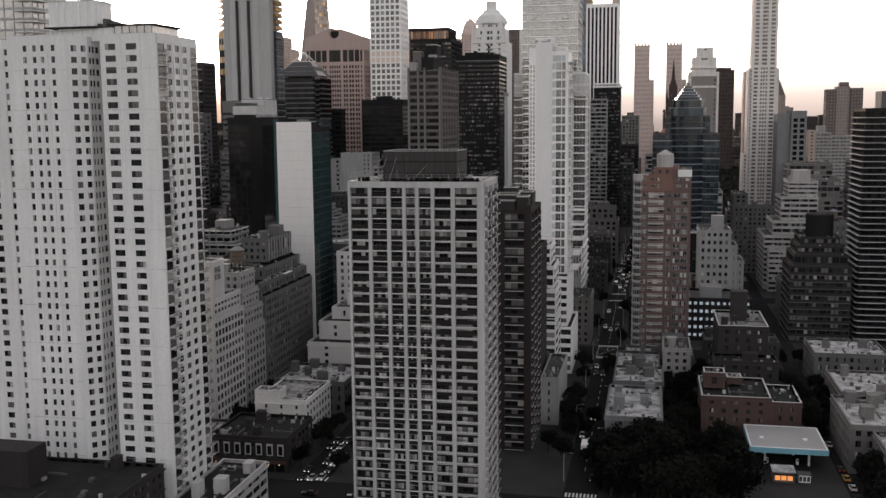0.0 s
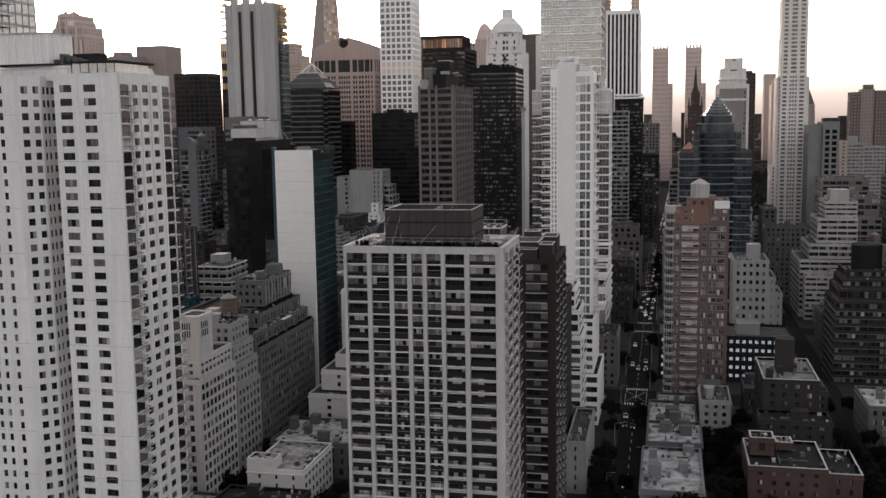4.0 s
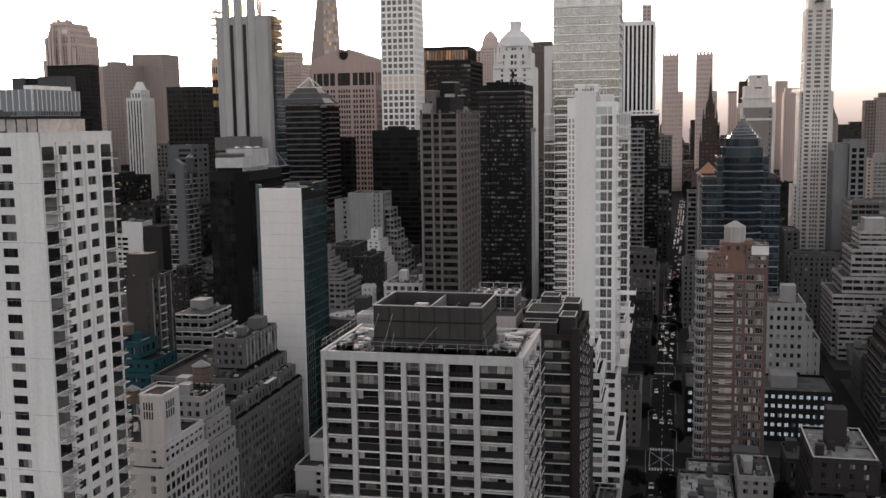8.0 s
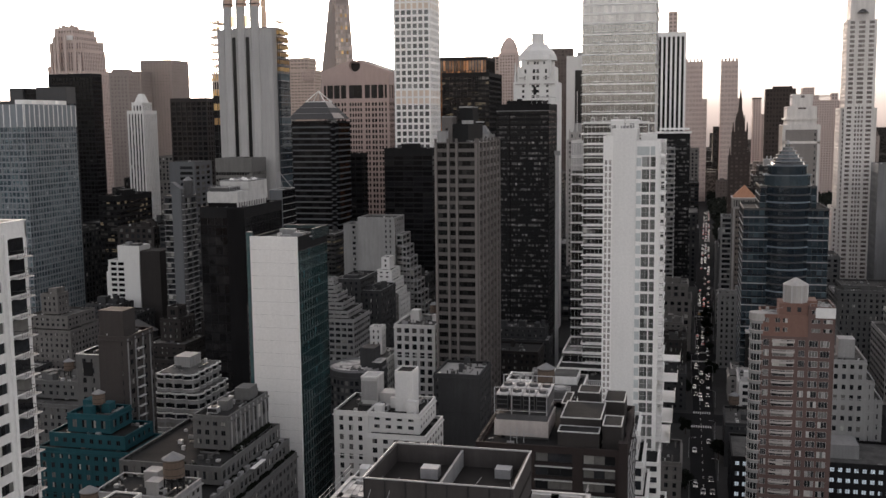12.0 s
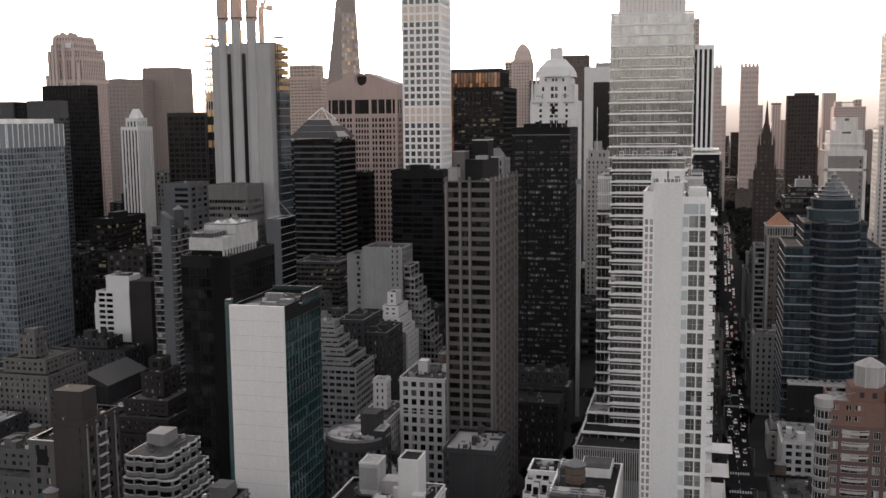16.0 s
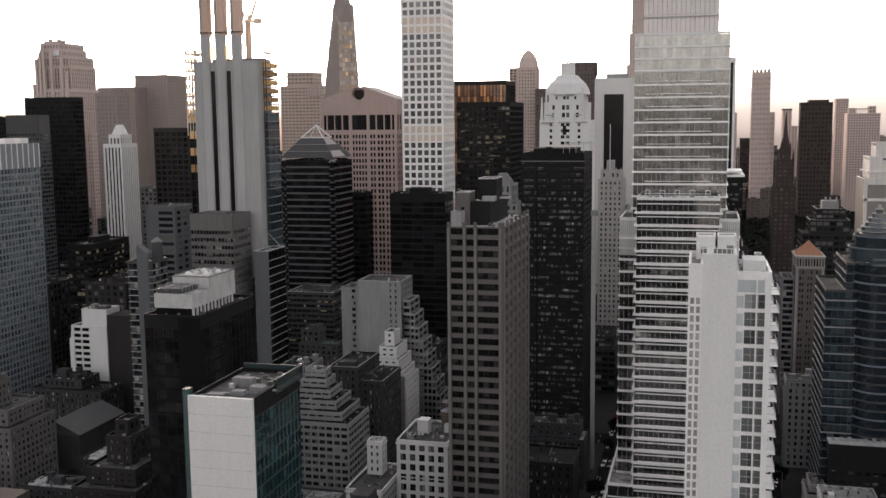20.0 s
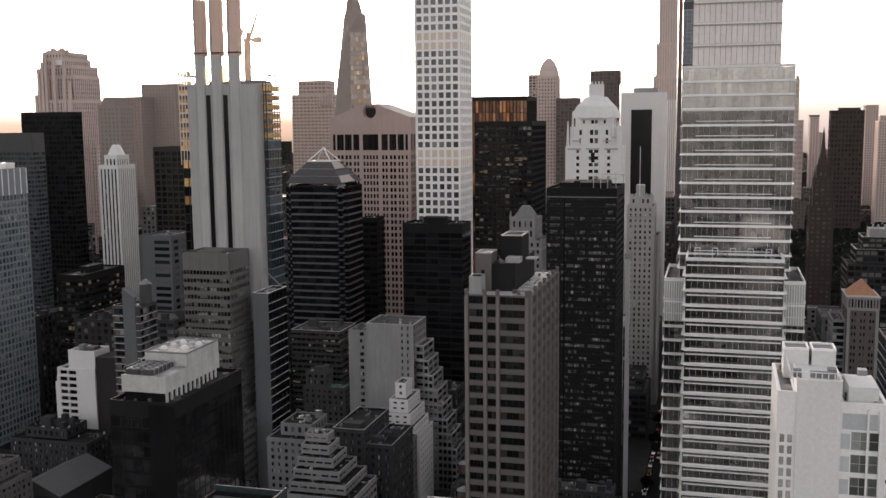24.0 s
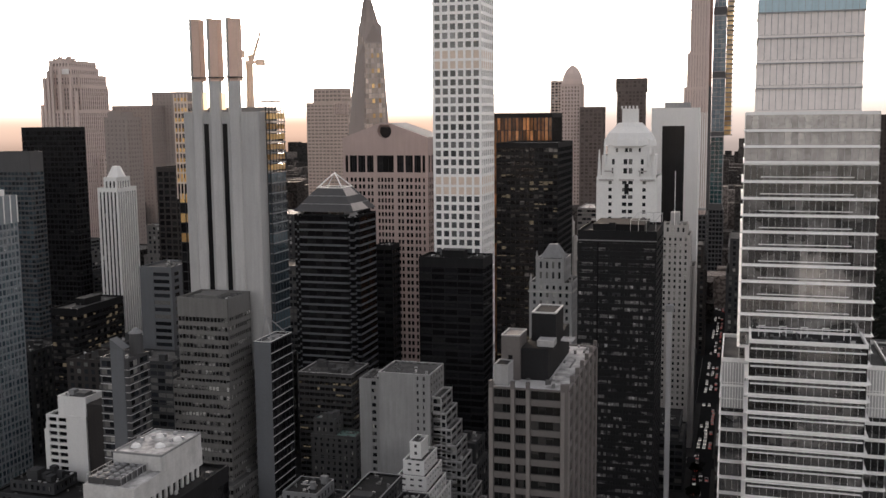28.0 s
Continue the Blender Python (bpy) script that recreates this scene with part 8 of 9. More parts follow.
DBS = style(DKB, G_DARK, fh=2.75, sp=0.7, dep=0.9, back=0.2, panes=3, top=1.2, split=200, cols={"S": [(0.1, 0.35), (0.4, 0.65), (0.72, 0.93)], "E": [(0.08, 0.3), (0.38, 0.62), (0.7, 0.92)]}, balc=(0, 1, 2), bal_d=0.5, bal_m=CONC, rail_m=FRAME_D)
b.block(-66, -36.7, 316, 347.7, 0, 78.3, DBS, roof=ROOF_D)
b.box("roof_house", BROWNB, -50, -42, 322, 334, 77.5, 82.5)
b.box("roof_house_cover", ROOF_D, -49.8, -42.2, 322.2, 333.8, 82.5, 82.6)
b.coping(-50, -42, 322, 334, 82.5, CONC, 0.2, 0.22)
b.box("brick_pier", DKB, -38.2, -36.4, 315.6, 317.5, 0, 80)
b.done()
b = Building("cooling_tower", "row of steel rooftop cooling towers on a white base", -57, 331, "cooling tower")
b.box("base", BALC, -63.5, -52.5, 322.5, 334, 78, 81.2)
b.box("plinth", DKGREY, -63.2, -52.8, 322.8, 333.7, 81.2, 82.4)
for k in range(4):
    x = -63.2 + 2.7 * k
    b.box("casing", DKGREY, x, x + 2.4, 323.5, 333, 83.2, 86.1)
    b.box("fan_deck", CONC, x - 0.05, x + 2.45, 323.4, 333.1, 86.1, 86.4)
    for y in (325.6, 330.4):
        b.geo("fan_ring", DKGREY).cone(x + 1.2, y, 0.95, 0.9, 86.4, 87.0, 12)
    for q in range(3):
        b.box("louvre", BLACK, x + 0.15, x + 2.25, 323.42, 323.5, 83.4 + 0.95 * q, 84.15 + 0.95 * q)
g = b.geo("frame", METAL, "stuff")
for x in (-63.5, -60, -56.4, -52.9):
    for y in (323, 333.6):
        g.box(x - 0.1, x + 0.1, y - 0.1, y + 0.1, 82.4, 87.8)
for y in (323, 333.6):
    for z in (83.0, 87.7):
        g.box(-63.5, -52.9, y - 0.08, y + 0.08, z, z + 0.15)
b.done()
b = Building("roof_plant", "brown roof houses and pipes with pale copings", -44, 330, "roof plant")
rq = random.Random(31)
for x0, x1, y0, y1, h in ((-50, -42, 317.5, 321.5, 3.0), (-41.5, -37.8, 319, 326, 4.2), (-48, -43.5, 336, 342, 6.0), (-42.5, -38.2, 335, 344, 4.6), (-51.5, -49.8, 336, 345, 3.4), (-64, -58, 336, 344, 4.4)):
    b.box("roof_house", BROWNB, x0, x1, y0, y1, 77.4, 78 + h)
    b.box("roof_house_cover", ROOF_D, x0 + 0.2, x1 - 0.2, y0 + 0.2, y1 - 0.2, 78 + h, 78.1 + h)
    b.coping(x0, x1, y0, y1, 78 + h, CONC, 0.18, 0.22, name="coping")
g = b.geo("pipe", METAL, "stuff")
for k in range(14):
    x, y = rq.uniform(-60, -39), rq.uniform(317, 345)
    g.rod((x, y, 77.4), (x, y, 79.5 + rq.uniform(0, 2)), 0.1)
    g.rod((x, y, 79.3), (x + rq.uniform(-4, 4), y, 79.3), 0.1)
b.done()
put_tank(-49, 350, 60, 1.1)
prewar("dark roofed block behind the brown one", [(-66, -38, 349, 382, 0, 61)], P_BROWN, ROOF_D, box=(-60, -50, 355, 362, 60, 66))

prewar("white terraced block beside the avenue", [(-56, -35.5, 394, 417, 0, 40), (-56, -36.5, 396, 417, 40, 49), (-56, -38, 398, 417, 49, 57)], dict(P_WHITE, bay=9, pier=0.5, sp=1.3, cols=None), ROOF_D, near=40)
b = Building("apartment_building", "white block with zigzag terraces and big roof plant", -68, 424)
b.block(-73, -56.3, 401, 448, 0, 59.4, style(WHITE, G_DARK, bay=4, fh=3, pier=2.4, sp=1.6, dep=0.3, panes=2, top=1.2), roof=ROOF_D, cop=PANEL_W)
b.block(-81.4, -73.05, 438, 448, 0, 59.2, style(WHITE, G_DARK, bay=4, fh=3, pier=2.4, sp=1.6, dep=0.3, panes=2, top=1.2), roof=ROOF_D, cop=PANEL_W)
for k in range(9):
    z = 57.0 - 2.4 * k
    for j in range(4):
        x, y = -81.4 + 2.08 * j, 434 - 4.1 * k - 2.0 * (j % 2)
        b.box("terrace", WHITE, x, x + 2.06, y, 438 - 4.1 * k, 0, z)
        b.box("terrace_wall", WHITE, x, x + 2.06, y - 0.02, y + 0.18, z - 0.1, z + 1.0)
        b.box("terrace_wall", WHITE, x, x + 0.18, y, y + 4.0, z - 0.1, z + 1.25)
        b.box("terrace_floor", DKGREY, x + 0.2, x + 2.0, y + 0.2, y + 3.9, z, z + 0.06)
        b.box("terrace_door", BLACK_P, x + 0.4, x + 1.8, y - 0.06, y - 0.02, z - 2.3, z - 0.2)
b.box("roof_divider", PANEL_W, -72.9, -72.4, 404, 446, 58.6, 60.6)
b.box("pent_wall", WHITE, -67, -58.8, 438, 448.2, 58.5, 61)
b.box("pent_wall_roof", ROOF_G, -66.7, -59.1, 438.3, 447.8, 61, 61.1)
g = b.geo("pipe", METAL, "stuff")
for x0, x1, y0, y1 in ((-71, -64.6, 407, 413), (-63, -58.6, 407, 414), (-71, -66, 427, 433)):
    b.box("plant_casing", DKGREY, x0, x1, y0, y1, 59, 64.4)
    b.box("plant_panel", METAL, x0 + 0.3, x1 - 0.3, y0 - 0.06, y0, 62.2, 62.4)
    for q in range(3):
        y = y0 + 1 + q * 1.8
        g.rod((x0 - 0.6, y, 65), (x1 + 0.6, y, 65), 0.17)
        g.rod((x0 - 0.6, y, 59.4), (x0 - 0.6, y, 65), 0.15)
        g.rod((x1 + 0.6, y, 59.4), (x1 + 0.6, y, 65), 0.15)
    b.geo("fan_ring", METAL, "stuff").cone((x0 + x1) / 2, (y0 + y1) / 2, 1.7, 1.6, 64.4, 65.2, 14)
b.done()
put_tank(-66.4, 421.6, 59.4, 1.25)
prewar("low grey block by the street", [(-56, -31.5, 383, 393.5, 0, 14)], P_GREY, ROOF_D)
prewar("low block with a pale side wall", [(-36.3, -30, 345, 382, 0, 17)], dict(P_STONE, cols={"S": [(0.4, 0.5)], "E": [(0.1, 0.14)]}), ROOF_G)

# ---- right hand side, near ----
prewar("grey block with rows of small square windows", [(24.8, 40.7, 526, 552, 0, 50), (40.7, 44, 528, 552, 0, 42), (44, 47.5, 530, 552, 0, 34)], dict(P_LIGHT, wall=GREY, sp_m=GREY, bay=2.8, pier=1.5, fh=4, sp=2.2, panes=1), ROOF_G, box=(31.5, 37.5, 534, 541, 49, 56.5), near=50)
b = Building("department_store", "low black store with rows of lit white windows", 19, 506)
b.block(-9, 48.4, 492, 520, 0, 20.8, style(BLACK, G_LIT, bay=2.7, fh=3.9, pier=1.2, sp=2.3, dep=0.2, back=0.0, panes=2, top=1.6, split=120, rows=2), roof=ROOF_G)
b.box("roof_house", CONC_D, 25, 35, 500, 512, 20, 25)
b.done()
prewar("brown brick apartment block with a white roof edge", [(26, 44, 384.5, 416, 0, 29.5)], dict(P_BROWN, bay=4, pier=2.4), ROOF_M, cop=CONC, box=(31.5, 37.5, 399, 405, 28.5, 40), near=70)
prewar("lower wing of the brown brick block", [(24, 46.5, 372, 384.2, 0, 19)], dict(P_BROWN, bay=4, pier=2.4), ROOF_D)
prewar("red brown brick block with white copings", [(17.9, 40, 336, 362, 0, 15.6), (40, 49.8, 337.5, 360, 0, 14), (19, 26, 346, 353, 15.6, 21), (27, 32, 352, 358, 15.6, 18)], dict(P_BROWN, wall=REDD, sp_m=REDD, bay=4.2, pier=2.6), ROOF_D, cop=CONC, near=60)
prewar("dark low house with a worn silver roof", [(-13.2, 5.2, 326, 366, 0, 10)], dict(P_DARK, cols={"S": [(0.2, 0.3), (0.6, 0.7)]}), ROOF_W, box=(-2, 1, 345, 349, 9, 11.6))
prewar("old low house with silver roof patches", [(-12, 6, 368, 392, 0, 11)], P_GREY, ROOF_W)
prewar("low house with cluttered roof", [(-12, 5, 394, 424, 0, 9.5)], P_GREY, ROOF_W, box=(-6, -1, 404, 409, 8.5, 12))
prewar("small pale house against the brown block", [(6.2, 17, 403, 424, 0, 16)], P_LIGHT, ROOF_G)
prewar("low grey shops below the brick tower", [(-9, 19, 426, 441, 0, 8)], P_GREY, ROOF_W, box=(6, 15, 430, 438, 7, 15))
b = Building("office_building", "dark terraced office block with a round drum on top", 79, 512)
DT = style(BROWNB, G_DARK, bay=3.4, fh=3.4, pier=0.4, sp=1.2, dep=0.3, back=0.0, panes=2, top=1.0, slab=0.3, bal_m=BRICK_G)
for k, z in enumerate((37, 42, 46, 50)):
    b.block(65.5 + 1.6 * k, 93 - 1.6 * k, 495 + 2 * k, 525 - k, 0 if k == 0 else (37, 42, 46)[k - 1], z, DT, roof=ROOF_D)
b.geo("drum", BLACK).cone(80, 509, 6.4, 6.4, 49, 60, 20)
b.geo("drum_roof", ROOF_D).cone(80, 509, 6.6, 6.0, 60, 60.6, 20)
b.done()
b = Building("apartment_tower", "dark tower ringed with pale balcony edges", 110, 508)
b.block(96, 126, 496, 524, 0, 110, style(BLACK, G_BLACK, bay=4, fh=2.9, pier=0.2, sp=0.5, dep=0.3, back=0.0, panes=2, slab=1.2, bal_m=CONC), roof=ROOF_D)
b.box("plant_room", BRICK_G, 104, 118, 503, 516, 109, 118)
b.done()
prewar("broad pale office block in setbacks with ribbon windows", [(69.9, 102.5, 650, 692, 0, 33.7), (75.3, 102.5, 655, 690, 33.7, 42.4), (80.4, 102.5, 660, 690, 42.4, 57), (84.8, 102.5, 663, 688, 57, 66.6)], dict(P_LIGHT, bay=5.4, pier=0.4, sp=1.6, wall=LIME, sp_m=LIME, glass=G_DARK, panes=3), ROOF_G, near=60, box=(88, 98.6, 668, 680, 66, 73))
prewar("low pale office wing below the stepped block", [(71.9, 90.2, 640, 649.6, 0, 26)], dict(P_LIGHT, bay=5.4, pier=0.4, sp=1.6, wall=LIME, sp_m=LIME, panes=3), ROOF_G)
prewar("low dark garage below the office wing", [(76.4, 90.6, 628, 639.6, 0, 9)], P_DARK, ROOF_G)
prewar("grey loft block beyond", [(56, 82, 716, 728, 0, 46)], P_GREY, ROOF_G)
for lab, t in (("grey low block with silver roofs", (64, 92, 408, 436, 0, 15)), ("low white house row with silver roof", (66, 92, 362, 394, 0, 12)), ("low white apartment house", (60, 84, 312, 346, 0, 15)), ("low block at the corner", (66, 95, 284, 310, 0, 14))):
    prewar(lab, [t], P_GREY if "grey" in lab else P_TAN, ROOF_W)

# filling station
CANOPY = solid("pale_canopy_sheeting", (0.36, 0.355, 0.345), 0.7, 0.12, 0.0)
b = Building("filling_station_canopy", "white flat canopy with a pale blue fascia", 42, 322, "canopy")
b.box("deck", CANOPY, 31.4, 53.9, 311, 333.8, 6.4, 7.0)
b.coping(31.4, 53.9, 311, 333.8, 7.0, PANEL_W, 0.35, 0.2, name="roof_edge")
b.box("roof_hatch", PANEL_W, 35, 36.2, 320, 321.4, 7.0, 7.3)
b.box("roof_hatch", PANEL_W, 48, 49.2, 320, 321.4, 7.0, 7.3)
b.box("fascia", BLUE_F, 31.2, 54.1, 310.8, 311.0, 5.4, 7.05)
b.box("fascia", BLUE_F, 53.9, 54.1, 311, 334, 5.4, 7.05)
b.box("fascia", BLUE_F, 31.2, 31.4, 311, 334, 5.4, 7.05)
for x in (36, 49):
    for y in (316, 328):
        b.box("column", PANEL_W, x, x + 0.6, y, y + 0.6, 0, 6.4)
b.done()
b = Building("kiosk", "small orange lit filling station kiosk", 41, 303, "kiosk")
b.box("wall", BRICK_G, 37, 43, 300, 306, 0.16, 3.2)
for k in range(3):
    b.box("shop_window", ORANGE_L, 37.5 + 1.75 * k, 38.9 + 1.75 * k, 299.93, 300.0, 0.9, 2.4)
b.box("awning", DARKRED, 36.9, 43.1, 299.0, 300.0, 2.6, 2.75)
b.box("roof", ROOF_W, 36.7, 43.3, 299.6, 306.3, 3.2, 3.5)
b.done()
b = Building("price_sign", "lit white price sign beside the filling station", 27.5, 316, "sign")
b.box("panel", SIGN_W, 26.2, 29.0, 315.9, 316.1, 3.4, 4.4)
b.box("panel", PANEL_W, 26.2, 29.0, 315.9, 316.1, 2.0, 3.2)
b.box("post", METAL, 26.4, 26.6, 315.95, 316.05, 0.16, 3.4)
b.box("post", METAL, 28.6, 28.8, 315.95, 316.05, 0.16, 3.4)
b.done()
b = Building("shop_rack", "small white rack cabin beside the kiosk", 46, 303, "cabin")
b.box("wall", PANEL_W, 44.2, 47.6, 301, 304, 0.16, 2.4)
b.box("roof", ROOF_G, 44.0, 47.8, 300.8, 304.2, 2.4, 2.55)
for k in range(3):
    b.box("shutter", DKGREY, 44.4 + 1.1 * k, 45.2 + 1.1 * k, 300.95, 301.0, 0.5, 2.0)
b.done()
for k in range(4):
    x, y = 37 + 9 * (k % 2), 317 + 9 * (k // 2)
    b = Building("fuel_pump", "white fuel pump under the canopy", x, y, "fuel pump", "fuel pumps")
    b.box("body", PANEL_W, x - 0.4, x + 0.4, y - 0.25, y + 0.25, 0.16, 2.0)
    b.box("display", BLACK, x - 0.3, x + 0.3, y - 0.27, y - 0.24, 1.3, 1.7)
    b.done()

# ---- the rest of the blocks ----
def clear(x0, x1, y0, y1, gap=0.6, extra=()):
    return all(x1 + gap < a or x0 - gap > c or y1 + gap < d or y0 - gap > e for a, c, d, e in [*OCCUPIED, *extra])


prewar("low building with a broad white roof by the avenue", [(-0.6, 20.5, 612, 640, 0, 18.2)], dict(P_WHITE, bay=4), ROOF_P, cop=CONC, box=(6, 9, 616, 620, 17.3, 20.4), near=40)
b = Building("office_building", "black windowless block with a pale roof edge", 18, 644)
b.block(3.5, 33, 640.6, 647.2, 0, 35.4, style(BLACK, G_LINES, bay=3, fh=4, pier=1.2, sp=2.6, dep=0.3, panes=1, top=11), roof=ROOF_M)
b.box("roof_edge", CONC, 3.2, 33.3, 640.3, 647.4, 35.4, 36.1)
for k in range(9):
    b.box("roof_unit", METAL, 4.6 + 3.1 * k, 6.0 + 3.1 * k, 643, 644.6, 36.1, 36.9 + 0.3 * (k % 3))
b.done()
prewar("small white house beside the black block", [(-4.5, 3, 641, 660, 0, 13), (-3, 3, 645, 660, 13, 16)], P_LIGHT, ROOF_M, near=20)
prewar("long low garage with a grey roof", [(21, 44, 612, 638, 0, 11)], P_STONE, ROOF_M, cop=CONC)

rf = random.Random(23)
BLOCKED = [(-10, 62, 282, 335), (-38, -27, 282, 344), (6, 17.5, 326, 402), (-150, -131, 306, 380), (-108, -72, 282, 300), (-425, -350, 678, 712)]
# Darkened brick entries imitate shade between the tall blocks.
fill_styles = [P_GREY, P_SHADY, P_BROWN, P_SHADY, P_TAN, P_SHADY, P_BROWN]
fill_names = ["grey brick", "shade-darkened brick", "dark brown brick", "shade-darkened brick", "tan brick", "shade-darkened brick", "dark brown brick"]
PARK = (8, 520, 1025, 1990)
for i in range(len(STREETS) - 1):
    for j in range(1, len(AVENUES) - 1):
        bx0, bx1, by0, by1 = street_x(i, j) + 8.5, street_x(i + 1, j) - 8.5, AVENUES[j] + 13, AVENUES[j + 1] - 13
        yc, xc = (by0 + by1) / 2, (bx0 + bx1) / 2
        if not (-0.78 * yc - 60 < xc < 0.34 * yc + 40) or yc > 1400:
            continue
        if PARK[0] < xc < PARK[1] and yc > PARK[2]:
            continue
        for row in (0, 1):
            y = by0
            while y < by1 - 9:
                w = rf.uniform(13, 27) if yc < 800 else (rf.uniform(22, 40) if yc < 880 else rf.uniform(38, 60))
                w = min(w, by1 - y)
                d = (bx1 - bx0) / 2 - rf.uniform(0.3, 5)
                x0, x1 = (bx0, bx0 + d) if row == 0 else (bx1 - d, bx1)
                placed = False
                for shrink in (0, 0.35, 0.6):
                    xa, xb = (x0, x1 - d * shrink) if row == 0 else (x0 + d * shrink, x1)
                    if w > 6 and clear(xa, xb, y + 0.2, y + w - 0.2, 0.6, BLOCKED):
                        placed = True
                        break
                if placed:
                    h = rf.choice((12, 14, 16, 18, 22, 26, 32)) if yc < 450 else rf.choice((16, 18, 22, 26, 30, 36, 44))
                    if yc > 740:
                        h = rf.choice((26, 34, 42, 52, 62, 72))
                    if yc > 1000:
                        h = rf.choice((45, 60, 75, 90, 110))
                    if xc > -20 and yc < 460:
                        h = min(h, 15)
                    if -98 < xc < -18 and yc < 460:
                        h = min(h, 22)
                    if -140 < xc < -18 and 462 < yc < 570:
                        h = min(h, 22)
                    if -460 < xc < -250 and 462 < yc < 740:
                        h = 10 + h % 9
                    h += rf.uniform(-1, 1)
                    k = rf.randrange(7)
                    st, nm = fill_styles[k], fill_names[k]
                    if xc > 20 and yc > 560:
                        st, nm = ((P_GREY, "grey brick"), (P_TAN, "tan brick"), (P_STONE, "grey stone"))[k % 3]
                    if yc > 740:
                        st = dict(st, bay=4.2, fh=3.8, pier=rf.choice((0.4, 2.0)), panes=1)
                    tiers = [(xa, xb, y + 0.2, y + w - 0.2, 0, h)]
                    if h > 24 and rf.random() < 0.6 and xb - xa > 14 and w > 14:
                        tiers[0] = (xa, xb, y + 0.2, y + w - 0.2, 0, h * 0.78)
                        tiers.append((xa + 2.2, xb - 2.2, y + 2.4, y + w - 2.4, h * 0.78, h))
                    word = "low" if h < 20 else ("mid-rise" if h < 50 else "tall")
                    bb = None
                    if rf.random() < 0.6 and xb - xa > 9 and w > 10:
                        cxx, cyy = (xa + xb) / 2 + rf.uniform(-1, 1), y + w / 2
                        bb = (cxx - 2, cxx + 2, cyy - 2, cyy + 1.5, h - 0.9, h + 2.6)
                    tk = None
                    if rf.random() < 0.2 and h < 60 and yc < 740 and xb - xa > 11 and w > 12:
                        tk = (xa + 4.2, y + w - 4.5, h - 0.88, rf.uniform(0.9, 1.2))
                    prewar(word + " " + nm + " city building with " + ("setbacks" if len(tiers) > 1 else "a flat roof"), tiers, st, ROOF_W if k % 3 == 0 and xc < -98 and h < 24 else None, tank=tk, box=bb)
                y += w + (0.0 if rf.random() < 0.8 else rf.uniform(2, 6))

# ---- street things ----
g = Geo()
for yc in (268, 462, 607, 738, 878):
    for xs in (-18, -98, -178):
        for s in (-1, 1):
            for k in range(9):
                x = xs - 4.4 + 1.05 * k
                g.box(x, x + 0.55, yc + s * 11.5 - 1.6, yc + s * 11.5 + 1.6, 0.004, 0.012)
tagged(new("crosswalk", g.mesh("crosswalk", PAINT)), "worn white crosswalk stripes on the avenue", "crosswalk", "", "structure")
g = Geo()
for a, c in (((-22.5, 453.5), (-13.5, 470.5)), ((-13.5, 453.5), (-22.5, 470.5))):
    g.rod((*a, 0.0), (*c, 0.0), 0.07)
for k in range(-1, 2):
    g.box(-18 + 4.4 * k - 0.07, -18 + 4.4 * k + 0.07, 453, 471, 0.004, 0.012)
for xs in (-18, -98, -178):
    for k in range(95):
        g.box(xs - 0.08, xs + 0.08, 300 + 9 * k, 303.5 + 9 * k, 0.004, 0.01)
tagged(new("road_marking", g.mesh("road_marking", PAINT)), "white lane lines and a crossed junction box", "road marking", "", "structure")


def car_thing(mat, lab):
    root = tagged(new("car"), lab, "car", "cars in the street")
    g = Geo()
    prof = [(-2.2, 0.35), (2.2, 0.35), (2.25, 0.75), (1.9, 0.92), (-2.1, 0.98), (-2.25, 0.8)]
    n = len(prof)
    g.v += [(-0.88, y, z) for y, z in prof] + [(0.88, y, z) for y, z in prof]
    g.f += [tuple(range(n)), tuple(2 * n - 1 - i for i in range(n))] + [(i, n + i, n + (i + 1) % n, (i + 1) % n) for i in range(n)]
    body = part("body", g, mat, root)
    g = Geo()
    g.v += [(-0.8, -1.9, 0.95), (0.8, -1.9, 0.95), (0.8, 1.0, 0.92), (-0.8, 1.0, 0.92), (-0.62, -1.3, 1.45), (0.62, -1.3, 1.45), (0.62, 0.25, 1.45), (-0.62, 0.25, 1.45)]
    g.f += list(CUBE_F)
    part("cabin_glass", g, BLACK_P, root, "dark glass cabin")
    g = Geo()
    g.box(-0.6, 0.6, -1.25, 0.2, 1.44, 1.5)
    part("car_roof", g, mat, root)
    for sx in (-1, 1):
        for y in (-1.4, 1.4):
            g = Geo()
            g.cone(0, 0, 0.34, 0.34, -0.11, 0.11, 12)
            g.v = [(sx * 0.8 + z, y + a, 0.34 + c) for a, c, z in g.v]
            part("wheel", g, TYRE, root)
        g = Geo()
        g.box(sx * 0.62 - 0.18, sx * 0.62 + 0.18, 2.18, 2.27, 0.6, 0.78)
        part("headlight", g, HEAD, body)
        g = Geo()
        g.box(sx * 0.65 - 0.16, sx * 0.65 + 0.16, -2.28, -2.2, 0.68, 0.84)
        part("tail_light", g, TAIL, body)
    return root


